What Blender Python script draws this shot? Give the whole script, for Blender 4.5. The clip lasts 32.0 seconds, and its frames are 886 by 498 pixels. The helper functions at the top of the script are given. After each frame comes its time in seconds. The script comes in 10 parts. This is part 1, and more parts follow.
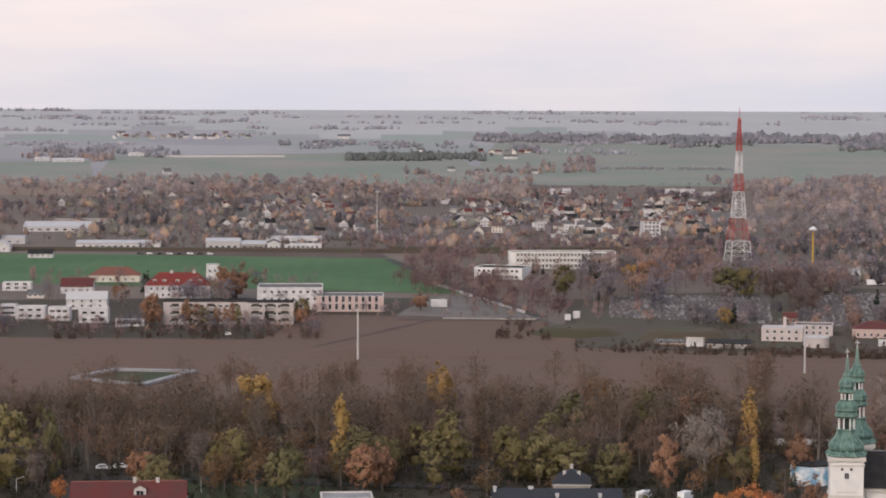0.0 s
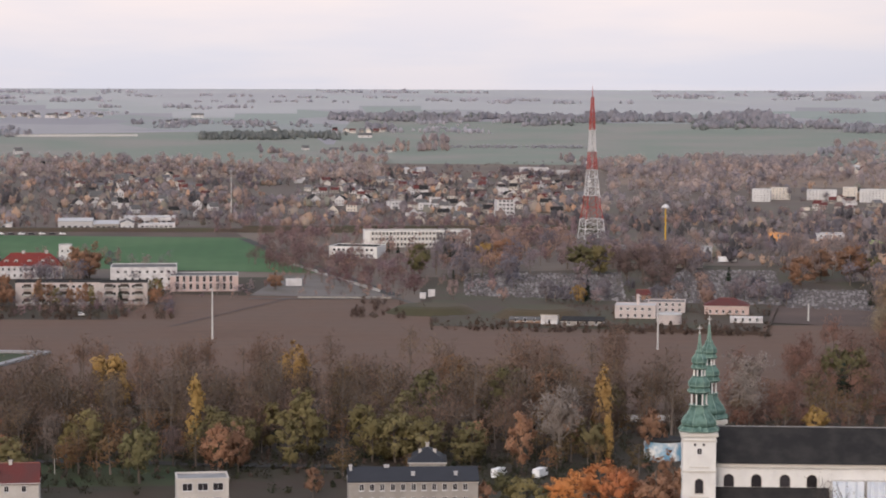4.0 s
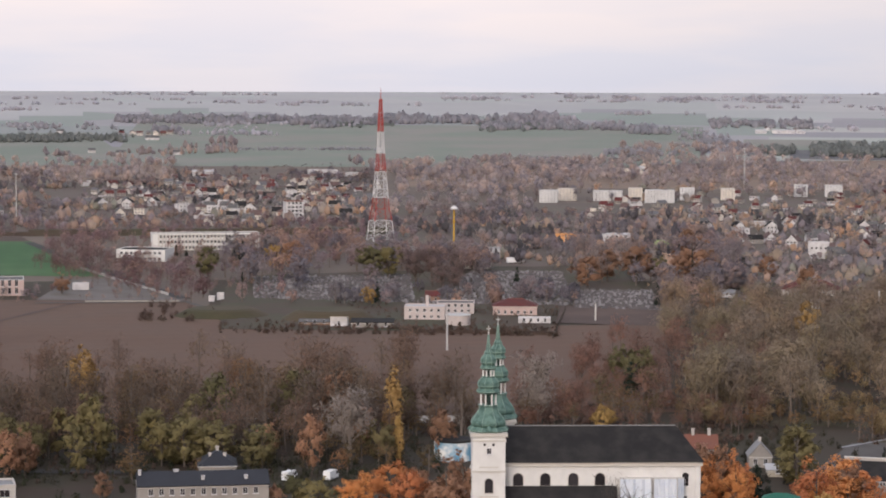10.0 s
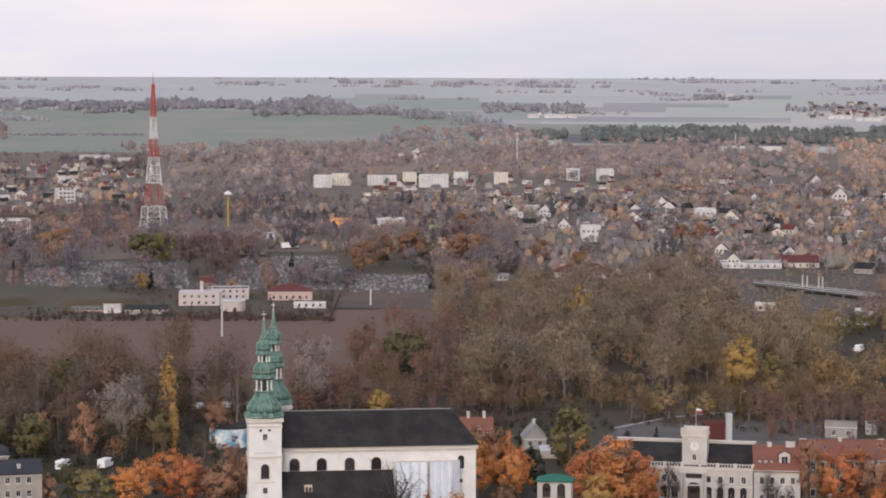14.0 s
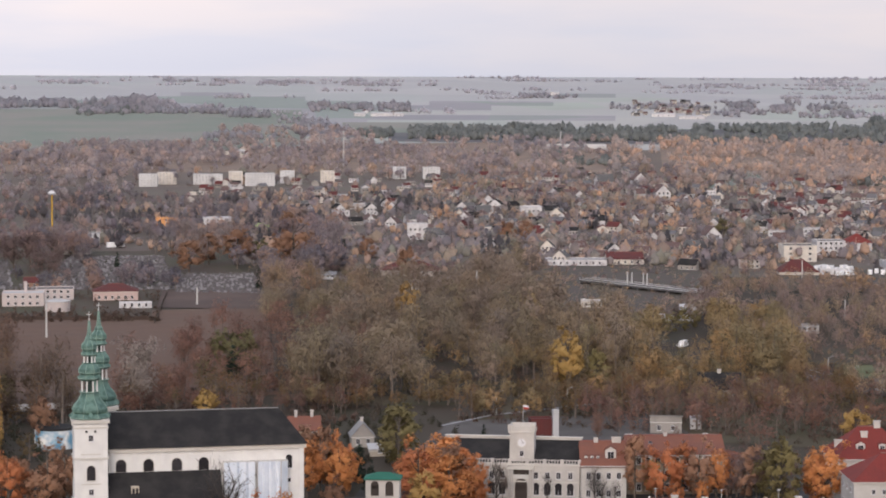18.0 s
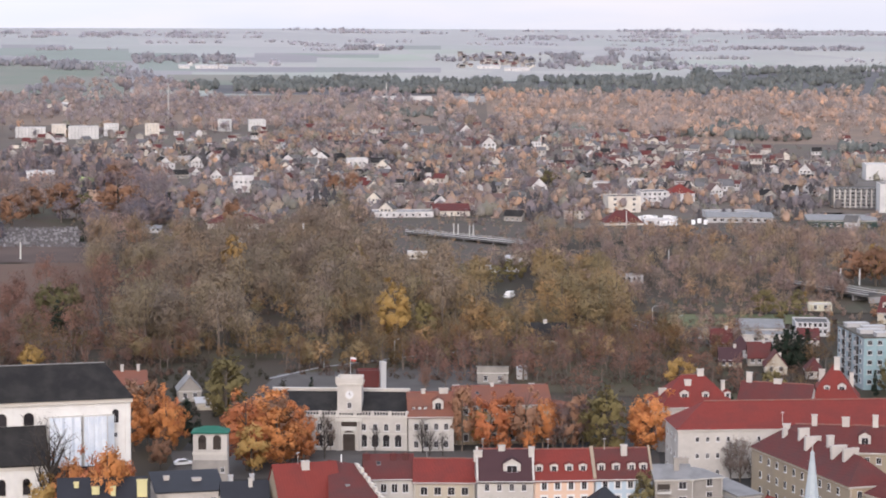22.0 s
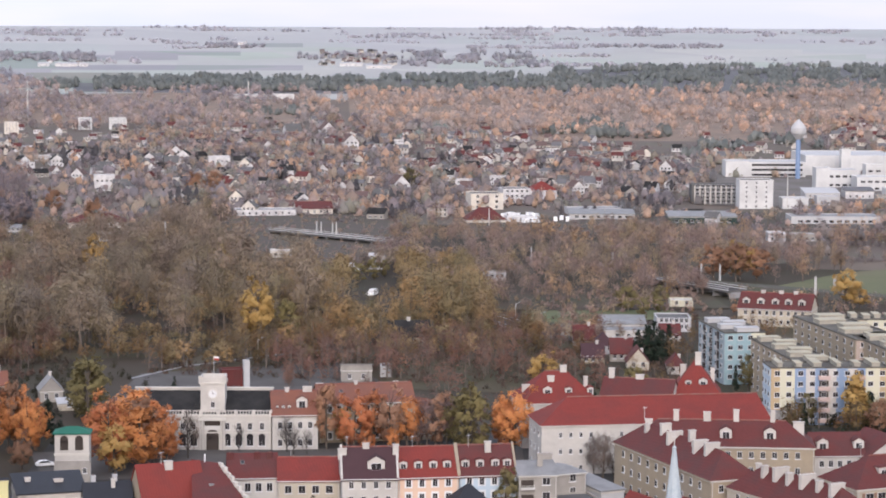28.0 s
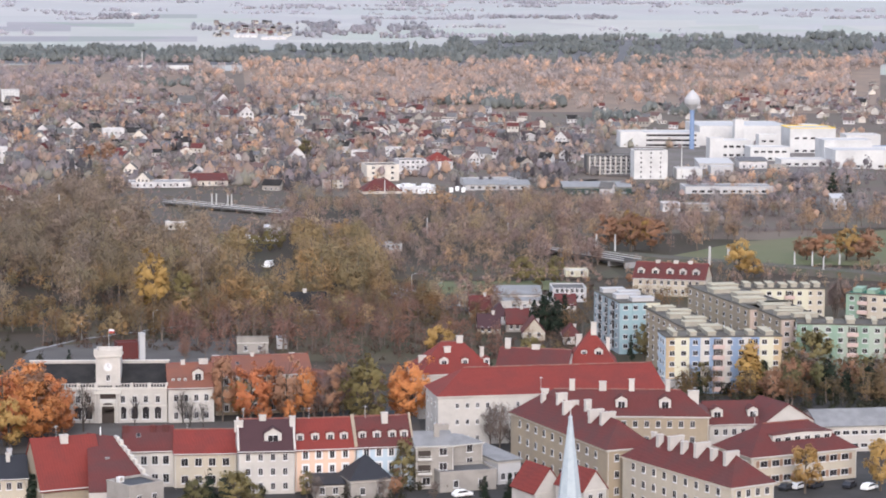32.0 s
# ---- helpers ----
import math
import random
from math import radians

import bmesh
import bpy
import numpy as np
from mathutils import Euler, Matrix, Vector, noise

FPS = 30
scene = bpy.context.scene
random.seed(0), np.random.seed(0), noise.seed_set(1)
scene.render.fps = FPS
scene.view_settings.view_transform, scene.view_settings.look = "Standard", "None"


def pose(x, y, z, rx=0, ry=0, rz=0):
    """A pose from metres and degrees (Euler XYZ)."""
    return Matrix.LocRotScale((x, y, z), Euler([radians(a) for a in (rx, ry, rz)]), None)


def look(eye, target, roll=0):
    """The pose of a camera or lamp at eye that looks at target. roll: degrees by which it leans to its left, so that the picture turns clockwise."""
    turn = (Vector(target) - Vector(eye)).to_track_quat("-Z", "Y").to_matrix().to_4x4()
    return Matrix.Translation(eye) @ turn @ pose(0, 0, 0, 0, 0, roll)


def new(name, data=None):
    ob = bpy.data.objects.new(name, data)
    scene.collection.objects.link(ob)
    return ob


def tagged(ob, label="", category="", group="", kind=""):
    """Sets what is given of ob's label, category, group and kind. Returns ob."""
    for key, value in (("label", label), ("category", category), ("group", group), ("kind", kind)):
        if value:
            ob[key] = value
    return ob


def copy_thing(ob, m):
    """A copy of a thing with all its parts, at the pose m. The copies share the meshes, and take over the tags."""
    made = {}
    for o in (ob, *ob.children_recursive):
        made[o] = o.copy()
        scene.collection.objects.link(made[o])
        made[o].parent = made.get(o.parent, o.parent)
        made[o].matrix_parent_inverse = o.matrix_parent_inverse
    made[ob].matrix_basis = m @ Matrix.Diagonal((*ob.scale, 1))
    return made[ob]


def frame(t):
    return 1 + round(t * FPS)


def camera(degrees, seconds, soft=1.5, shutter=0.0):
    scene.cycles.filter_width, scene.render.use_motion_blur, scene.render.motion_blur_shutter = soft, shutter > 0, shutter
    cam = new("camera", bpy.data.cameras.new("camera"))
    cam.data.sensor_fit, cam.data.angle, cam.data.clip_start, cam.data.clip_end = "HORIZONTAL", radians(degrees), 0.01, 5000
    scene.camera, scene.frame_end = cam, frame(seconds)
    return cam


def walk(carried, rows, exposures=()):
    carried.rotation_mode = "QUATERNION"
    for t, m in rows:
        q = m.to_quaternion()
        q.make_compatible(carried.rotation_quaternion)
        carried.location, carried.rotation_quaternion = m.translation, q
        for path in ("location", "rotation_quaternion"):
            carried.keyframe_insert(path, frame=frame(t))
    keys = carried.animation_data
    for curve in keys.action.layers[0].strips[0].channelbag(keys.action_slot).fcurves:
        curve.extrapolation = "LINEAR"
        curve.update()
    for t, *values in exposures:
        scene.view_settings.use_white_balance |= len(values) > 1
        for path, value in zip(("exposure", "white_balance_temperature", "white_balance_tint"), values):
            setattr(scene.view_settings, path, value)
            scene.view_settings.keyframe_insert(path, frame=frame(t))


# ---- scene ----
# ---------------------------------------------------------------- the camera: it hovers and turns
cam = camera(21.24, 32.0, soft=1.9)
# seconds, heading, tilt, lean in degrees
TURNS = [
    (0.0, -0.000, -3.614, -0.200),
    (0.5, -0.430, -3.630, -0.191),
    (1.0, -0.824, -3.640, -0.184),
    (1.5, -1.213, -3.632, -0.203),
    (2.0, -1.634, -3.637, -0.196),
    (2.5, -2.089, -3.630, -0.186),
    (3.0, -2.527, -3.821, -0.181),
    (3.5, -3.055, -4.100, -0.174),
    (4.0, -3.528, -4.117, -0.186),
    (4.5, -3.980, -4.101, -0.176),
    (6.5, -5.506, -4.095, -0.172),
    (7.0, -5.884, -4.082, -0.186),
    (7.5, -6.281, -4.100, -0.171),
    (8.0, -6.708, -4.079, -0.176),
    (8.5, -7.172, -4.074, -0.183),
    (9.0, -7.647, -4.067, -0.191),
    (9.5, -8.187, -4.057, -0.180),
    (10.0, -8.651, -4.053, -0.185),
    (10.5, -9.136, -4.039, -0.198),
    (11.0, -9.597, -4.055, -0.191),
    (11.5, -10.058, -4.410, -0.174),
    (12.0, -10.694, -4.412, -0.197),
    (12.5, -11.683, -4.417, -0.193),
    (13.0, -12.717, -4.417, -0.199),
    (13.5, -13.606, -4.403, -0.189),
    (14.0, -14.121, -4.401, -0.194),
    (14.5, -14.580, -4.393, -0.190),
    (16.5, -16.682, -4.429, -0.213),
    (17.0, -17.147, -4.422, -0.198),
    (17.5, -17.685, -4.417, -0.215),
    (18.0, -18.327, -4.427, -0.203),
    (18.5, -18.973, -4.433, -0.220),
    (19.0, -19.561, -4.415, -0.215),
    (19.5, -20.107, -4.462, -0.208),
    (20.0, -20.695, -5.068, -0.210),
    (20.5, -21.198, -5.447, -0.206),
    (21.0, -21.647, -5.441, -0.219),
    (21.5, -22.081, -5.420, -0.213),
    (22.0, -22.545, -5.571, -0.211),
    (22.5, -23.011, -5.623, -0.202),
    (23.0, -23.452, -5.620, -0.210),
    (23.5, -23.611, -5.624, -0.204),
    (24.0, -23.629, -5.628, -0.218),
    (24.5, -23.889, -5.628, -0.231),
    (25.0, -24.273, -5.636, -0.221),
    (25.5, -24.610, -5.633, -0.222),
    (26.0, -24.952, -5.625, -0.219),
    (26.5, -25.276, -5.624, -0.232),
    (28.5, -26.096, -5.605, -0.227),
    (29.0, -26.370, -5.595, -0.220),
    (29.5, -26.610, -5.596, -0.219),
    (30.0, -26.876, -5.594, -0.235),
    (30.5, -27.166, -5.604, -0.227),
    (31.0, -27.557, -5.943, -0.249),
    (31.5, -27.991, -6.300, -0.251),
    (32.0, -28.412, -6.302, -0.239),
]
walk(cam, [(t, pose(0, 0, 105.0, 90 + tilt, lean, heading)) for t, heading, tilt, lean in TURNS], exposures=((0.0, -0.05, 6500, 15), (4.0, 0.0, 6470, 15), (11.2, 0.01, 6440, 15), (12.0, 0.07, 6420, 15), (19.0, 0.05, 6340, 15), (20.1, 0.08, 6340, 15), (20.9, 0.36, 6230, 15), (26.0, 0.46, 6090, 15), (29.0, 0.46, 6040, 14), (30.0, 0.47, 6030, 13), (31.0, 0.47, 6000, 13), (32.0, 0.66, 6000, 13)))
SUN_EL, SUN_ROT, SUN_STRENGTH, SKY_STRENGTH, CLOUD_STRENGTH = 26.0, 205.0, 1.25, 0.06, 1.05
# ---------------------------------------------------------------- world and light
EYE_H, FLAT_R, EDGE_R, EDGE_DIP = 105.0, 2000.0, 4880.0, 0.0045


def ground_z(x, y):
    """The plain is level round the town and climbs gently towards the horizon."""
    r = math.hypot(x, y)
    if r <= FLAT_R:
        return 0.0
    s = min(1.0, (r - FLAT_R) / (EDGE_R - FLAT_R))
    d0 = EYE_H / FLAT_R
    p = d0 / FLAT_R * (EDGE_R - FLAT_R) / (d0 - EDGE_DIP)
    return EYE_H - r * (EDGE_DIP + (d0 - EDGE_DIP) * (1 - s) ** p)


def make_world():
    w = bpy.data.worlds.new("overcast_evening_sky")
    scene.world = w
    w.use_nodes = True
    nt = w.node_tree
    nt.nodes.clear()
    N, K = nt.nodes.new, nt.links.new
    out, add = N("ShaderNodeOutputWorld"), N("ShaderNodeAddShader")
    sky = N("ShaderNodeTexSky")
    sky.sky_type, sky.sun_disc = "NISHITA", False
    sky.sun_elevation, sky.sun_rotation = radians(SUN_EL), radians(SUN_ROT)
    sky.dust_density, sky.air_density = 4.0, 1.5
    b1 = N("ShaderNodeBackground")
    b1.inputs[1].default_value = SKY_STRENGTH
    K(sky.outputs[0], b1.inputs[0])
    co, sep, ramp = N("ShaderNodeTexCoord"), N("ShaderNodeSeparateXYZ"), N("ShaderNodeValToRGB")
    K(co.outputs["Generated"], sep.inputs[0])
    K(sep.outputs[2], ramp.inputs[0])
    cr = ramp.color_ramp
    stops = [(0.0, (0.71, 0.695, 0.735)), (0.010, (0.745, 0.72, 0.75)), (0.028, (0.80, 0.74, 0.75)), (0.06, (0.85, 0.75, 0.745)), (0.2, (0.72, 0.71, 0.75)), (1.0, (0.62, 0.65, 0.72))]
    cr.elements[0].position, cr.elements[0].color = stops[0][0], (*stops[0][1], 1)
    cr.elements[1].position, cr.elements[1].color = stops[-1][0], (*stops[-1][1], 1)
    for p, c in stops[1:-1]:
        cr.elements.new(p).color = (*c, 1)
    # long flat banks of cloud
    mp, nz, nr = N("ShaderNodeMapping"), N("ShaderNodeTexNoise"), N("ShaderNodeValToRGB")
    mp.inputs["Scale"].default_value = (5.0, 5.0, 34.0)
    nz.inputs["Scale"].default_value, nz.inputs["Detail"].default_value = 1.6, 5.0
    K(co.outputs["Generated"], mp.inputs[0])
    K(mp.outputs[0], nz.inputs[0])
    K(nz.outputs[0], nr.inputs[0])
    nr.color_ramp.elements[0].position, nr.color_ramp.elements[0].color = 0.40, (0.93, 0.962, 1.0, 1)
    nr.color_ramp.elements[1].position, nr.color_ramp.elements[1].color = 0.62, (1.035, 1.018, 1.0, 1)
    mul = N("ShaderNodeMix")
    mul.data_type, mul.blend_type = "RGBA", "MULTIPLY"
    mul.inputs[0].default_value = 1.0
    K(ramp.outputs[0], mul.inputs[6])
    K(nr.outputs[0], mul.inputs[7])
    # thicker grey cloud towards one side of the sky
    side = N("ShaderNodeValToRGB")
    side.color_ramp.elements[0].position, side.color_ramp.elements[0].color = 0.16, (1, 1, 1, 1)
    side.color_ramp.elements[1].position, side.color_ramp.elements[1].color = 0.50, (0.885, 0.875, 0.865, 1)
    side.color_ramp.elements.new(0.36).color = (0.845, 0.865, 0.885, 1)
    K(sep.outputs[0], side.inputs[0])
    mul2 = N("ShaderNodeMix")
    mul2.data_type, mul2.blend_type = "RGBA", "MULTIPLY"
    mul2.inputs[0].default_value = 1.0
    K(mul.outputs[2], mul2.inputs[6])
    K(side.outputs[0], mul2.inputs[7])
    mul = mul2
    b2 = N("ShaderNodeBackground")
    b2.inputs[1].default_value = CLOUD_STRENGTH
    K(mul.outputs[2], b2.inputs[0])
    K(b1.outputs[0], add.inputs[0])
    K(b2.outputs[0], add.inputs[1])
    K(add.outputs[0], out.inputs[0])
    s = bpy.data.lights.new("sun", "SUN")
    s.energy, s.angle, s.color = SUN_STRENGTH, radians(30), (1.0, 0.95, 0.92)
    o = new("sun", s)
    a, e = radians(SUN_ROT), radians(SUN_EL)
    way = Vector((math.sin(a) * math.cos(e), math.cos(a) * math.cos(e), math.sin(e)))
    o.matrix_basis = look(way * 300, (0, 0, 0))


make_world()


# ---------------------------------------------------------------- materials
def mat(name, col, col2=None, rough=0.85, var=0.15, scale=0.3, isl=0.0, orand=0.0, bump=0.0, metal=0.0, spec=0.25, cells=0.0, stripes=None, leaf=0.0, ramp=(), tint=False):
    """A surface with two scales of wear; col2 is mixed in by patches, by whole object (orand) or by cell."""
    m = bpy.data.materials.new(name)
    m.use_nodes = True
    nt = m.node_tree
    N, K = nt.nodes.new, nt.links.new
    b = nt.nodes["Principled BSDF"]
    b.inputs["Roughness"].default_value, b.inputs["Metallic"].default_value = rough, metal
    b.inputs["Specular IOR Level"].default_value = spec
    geo = N("ShaderNodeNewGeometry")
    n1, n2 = N("ShaderNodeTexNoise"), N("ShaderNodeTexNoise")
    for n, s in ((n1, scale), (n2, scale * 9)):
        n.inputs["Scale"].default_value, n.inputs["Detail"].default_value = s, 4.0
        K(geo.outputs["Position"], n.inputs["Vector"])

    def math_(op, a, c):
        k = N("ShaderNodeMath")
        k.operation = op
        for i, v in enumerate((a, c)):
            if isinstance(v, (int, float)):
                k.inputs[i].default_value = v
            else:
                K(v, k.inputs[i])
        return k.outputs[0]

    val = math_("ADD", math_("MULTIPLY", n1.outputs[0], var * 2), math_("MULTIPLY", n2.outputs[0], var))
    val = math_("ADD", val, 1 - var * 1.5)
    info = N("ShaderNodeObjectInfo") if orand else None
    if isl:
        val = math_("ADD", val, math_("MULTIPLY", math_("SUBTRACT", geo.outputs["Random Per Island"], 0.5), isl * 2))
    if orand:
        val = math_("ADD", val, math_("MULTIPLY", math_("SUBTRACT", info.outputs["Random"], 0.5), orand))
    if stripes:
        wv = N("ShaderNodeTexWave")
        wv.bands_direction, period, depth = stripes
        wv.inputs["Scale"].default_value = 0.314 / period
        wv.inputs["Distortion"].default_value = 4.0
        K(geo.outputs["Position"], wv.inputs["Vector"])
        val = math_("ADD", val, math_("MULTIPLY", math_("SUBTRACT", wv.outputs["Fac"], 0.5), depth))
    hs = N("ShaderNodeHueSaturation")
    K(val, hs.inputs["Value"])
    if col2:
        mx = N("ShaderNodeMix")
        mx.data_type = "RGBA"
        mx.inputs[6].default_value, mx.inputs[7].default_value = (*col, 1), (*col2, 1)
        if tint:
            own = N("ShaderNodeAttribute")
            own.attribute_name = "tint"
            rr = N("ShaderNodeValToRGB")
            rr.color_ramp.elements[0].color = (*ramp[0], 1)
            rr.color_ramp.elements[1].position, rr.color_ramp.elements[1].color = 1.0, (*ramp[-1], 1)
            for q in range(1, len(ramp) - 1):
                rr.color_ramp.elements.new(q / (len(ramp) - 1)).color = (*ramp[q], 1)
            K(own.outputs["Fac"], rr.inputs[0])
            mx = rr
            K(math_("ADD", val, math_("MULTIPLY", math_("SUBTRACT", math_("FRACT", math_("MULTIPLY", own.outputs["Fac"], 37.7), 0.0), 0.5), tint)), hs.inputs["Value"])
        elif cells:
            vo = N("ShaderNodeTexVoronoi")
            vo.inputs["Scale"].default_value = cells
            flat = N("ShaderNodeVectorMath")
            flat.operation = "MULTIPLY"
            flat.inputs[1].default_value = (1, 1, 0)
            K(geo.outputs["Position"], flat.inputs[0])
            K(flat.outputs[0], vo.inputs["Vector"])
            sp = N("ShaderNodeSeparateColor")
            K(vo.outputs["Color"], sp.inputs[0])
            K(sp.outputs[0], mx.inputs[0])
            if ramp:
                rr = N("ShaderNodeValToRGB")
                rr.color_ramp.interpolation = "CONSTANT"
                rr.color_ramp.elements[0].color = (*ramp[0], 1)
                rr.color_ramp.elements[1].position, rr.color_ramp.elements[1].color = 1 / len(ramp), (*ramp[1], 1)
                for q in range(2, len(ramp)):
                    rr.color_ramp.elements.new(q / len(ramp)).color = (*ramp[q], 1)
                K(sp.outputs[0], rr.inputs[0])
                mx = rr
            val2 = math_("ADD", val, math_("MULTIPLY", math_("SUBTRACT", sp.outputs[1], 0.5), 0.06))
            K(val2, hs.inputs["Value"])
        elif orand:
            K(math_("FRACT", math_("MULTIPLY", info.outputs["Random"], 7.31), 0.0), mx.inputs[0])
        else:
            rp = N("ShaderNodeValToRGB")
            rp.color_ramp.elements[0].position, rp.color_ramp.elements[1].position = 0.4, 0.62
            K(n1.outputs[0], rp.inputs[0])
            K(rp.outputs[0], mx.inputs[0])
        K(mx.outputs[0 if ramp else 2], hs.inputs["Color"])
    else:
        hs.inputs["Color"].default_value = (*col, 1)
    K(hs.outputs[0], b.inputs["Base Color"])
    if leaf:
        tr, ms = N("ShaderNodeBsdfTranslucent"), N("ShaderNodeMixShader")
        ms.inputs[0].default_value = leaf
        K(hs.outputs[0], tr.inputs[0])
        K(b.outputs[0], ms.inputs[1])
        K(tr.outputs[0], ms.inputs[2])
        K(ms.outputs[0], nt.nodes["Material Output"].inputs["Surface"])
    if bump:
        bp = N("ShaderNodeBump")
        bp.inputs["Strength"].default_value, bp.inputs["Distance"].default_value = 0.6, bump
        K(n2.outputs[0], bp.inputs["Height"])
        K(bp.outputs[0], b.inputs["Normal"])
    return m


def glass_mat(name, col):
    m = mat(name, col, rough=0.22, var=0.2, scale=0.7, spec=0.35, orand=0.6)
    return m


WHITE = mat("white_render", (0.50, 0.472, 0.440), (0.395, 0.370, 0.345), var=0.16, scale=0.16)
CREAM = mat("cream_render", (0.474, 0.419, 0.336), (0.391, 0.350, 0.290), var=0.16, scale=0.16)
YELLOW = mat("yellow_render", (0.440, 0.335, 0.205), (0.385, 0.300, 0.195), var=0.1)
PALE_YELLOW = mat("pale_yellow_render", (0.521, 0.496, 0.386), var=0.08)
PEACH = mat("peach_render", (0.6, 0.43, 0.33), var=0.07)
SKYBLUE = mat("light_blue_render", (0.42, 0.50, 0.58), var=0.07)
BLUE = mat("blue_render", (0.29, 0.40, 0.43), (0.25, 0.35, 0.385), var=0.1)
BLUEGREY = mat("grey_blue_render", (0.30, 0.355, 0.385), (0.255, 0.305, 0.335), var=0.12)
BLUE2 = mat("mid_blue_render", (0.225, 0.294, 0.427), (0.198, 0.258, 0.361), var=0.09)
GREENW = mat("mint_green_render", (0.230, 0.331, 0.255), (0.204, 0.287, 0.230), var=0.09)
LIME = mat("lime_green_render", (0.45, 0.58, 0.24), var=0.08)
ORANGE = mat("orange_render", (0.62, 0.30, 0.12), var=0.08)
VILLA = mat("pinkish_white_render", (0.50, 0.435, 0.415), (0.43, 0.38, 0.365), var=0.12)
PINK = mat("pink_render", (0.47, 0.36, 0.33), var=0.08)
PALE_PINK = mat("pale_pink_render", (0.44, 0.355, 0.31), (0.38, 0.32, 0.285), var=0.12)
TAN = mat("tan_plaster", (0.335, 0.275, 0.200), (0.265, 0.222, 0.172), var=0.18, scale=0.16)
GREY = mat("grey_render", (0.315, 0.290, 0.265), (0.24, 0.222, 0.206), var=0.15)
LGREY = mat("light_grey_cladding", (0.41, 0.405, 0.41), var=0.08)
BRICK = mat("brown_brick", (0.24, 0.15, 0.11), var=0.2)
RED = mat("red_roof_tiles", (0.172, 0.033, 0.027), (0.132, 0.029, 0.025), var=0.24, scale=0.22, stripes=("X", 0.6, 0.1))
DRED = mat("dark_red_roof_tiles", (0.108, 0.030, 0.028), (0.080, 0.030, 0.029), var=0.26, scale=0.22, stripes=("X", 0.6, 0.1))
RIDGE = mat("weathered_ridge_tiles", (0.21, 0.075, 0.060), (0.17, 0.10, 0.085), var=0.3, scale=0.8)
BROWNROOF = mat("weathered_brown_red_roof", (0.180, 0.075, 0.052), (0.135, 0.062, 0.048), var=0.26, scale=0.25)
MAROON = mat("dark_maroon_roof", (0.055, 0.028, 0.032), var=0.14, scale=0.4)
BLACKROOF = mat("dark_bitumen_roof", (0.0225, 0.0215, 0.0225), (0.030, 0.0285, 0.028), var=0.25, scale=0.3, spec=0.12)
NAVYROOF = mat("blue_black_roof", (0.022, 0.023, 0.029), var=0.2, scale=0.4, rough=0.55)
GREYROOF = mat("grey_felt_roof", (0.115, 0.11, 0.11), (0.085, 0.083, 0.083), var=0.2, scale=0.2)
ZINC = mat("zinc_sheet_roof", (0.25, 0.245, 0.245), (0.18, 0.177, 0.178), var=0.2, rough=0.6, metal=0.2)
COPPER = mat("green_copper", (0.120, 0.205, 0.172), (0.050, 0.098, 0.085), var=0.3, scale=0.9, rough=0.6)
COPPERTRIM = mat("pale_green_copper_edge", (0.20, 0.29, 0.25), (0.13, 0.20, 0.17), var=0.2, scale=1.2, rough=0.6)
COPPERDARK = mat("shaded_old_copper", (0.030, 0.048, 0.044), var=0.25, scale=0.9)
DCOPPER = mat("dark_green_roof", (0.025, 0.12, 0.085), var=0.2)
CWHITE = mat("fresh_white_limewash", (0.66, 0.65, 0.63), (0.58, 0.57, 0.555), var=0.08, scale=0.3)
STONE = mat("pale_stone_trim", (0.50, 0.475, 0.435), var=0.12, scale=0.5)
CONCRETE = mat("grey_concrete", (0.26, 0.255, 0.26), var=0.15, scale=0.5)
LCONCRETE = mat("pale_concrete", (0.44, 0.43, 0.42), var=0.12, scale=0.5)
ROOFBOX = mat("tan_sheet_roof_box", (0.36, 0.335, 0.28), (0.29, 0.27, 0.23), var=0.15, scale=0.4)
LEMON = mat("lemon_yellow_render", (0.60, 0.55, 0.28), (0.52, 0.48, 0.26), var=0.1)
BOXTOP = mat("pale_tan_sheet", (0.396, 0.361, 0.271), (0.342, 0.312, 0.238), var=0.12)
DARKFELT = mat("dark_brown_roof_felt", (0.085, 0.078, 0.070), (0.115, 0.105, 0.09), var=0.2, scale=0.25)
MINTW = mat("pale_mint_render", (0.312, 0.361, 0.308), var=0.09)
FRAME = mat("white_window_frame", (0.62, 0.62, 0.63), var=0.05)
GLASS = glass_mat("dark_window_glass", (0.030, 0.027, 0.030))
# Door wood, also used for the painted shade of loggias and openings.
DOOR_AND_SHADE = mat("door_wood_and_recess_shade", (0.05, 0.04, 0.035), var=0.2)
ASPHALT = mat("asphalt", (0.036, 0.034, 0.033), (0.050, 0.047, 0.045), var=0.15, scale=0.1)
PAVING = mat("grey_paving", (0.094, 0.085, 0.080), (0.070, 0.063, 0.059), var=0.12, scale=0.1)
GRASS = mat("autumn_grass", (0.054, 0.049, 0.025), (0.066, 0.050, 0.031), var=0.25, scale=0.03)
LAWN = mat("mown_lawn", (0.030, 0.044, 0.016), (0.038, 0.044, 0.020), var=0.2, scale=0.05)
WINTERWHEAT = mat("winter_wheat", (0.036, 0.098, 0.032), (0.050, 0.108, 0.040), var=0.16, scale=0.012, stripes=("X", 12.0, 0.06))
PLOUGH = mat("ploughed_soil", (0.114, 0.066, 0.045), (0.097, 0.060, 0.043), var=0.26, scale=0.02, stripes=("Y", 16.0, 0.05))
PLOUGH2 = mat("dark_ploughed_soil", (0.070, 0.046, 0.038), (0.085, 0.055, 0.044), var=0.22, scale=0.03)
GARDEN = mat("garden_soil_and_grass", (0.118, 0.090, 0.077), (0.098, 0.085, 0.064), var=0.3, scale=0.03)
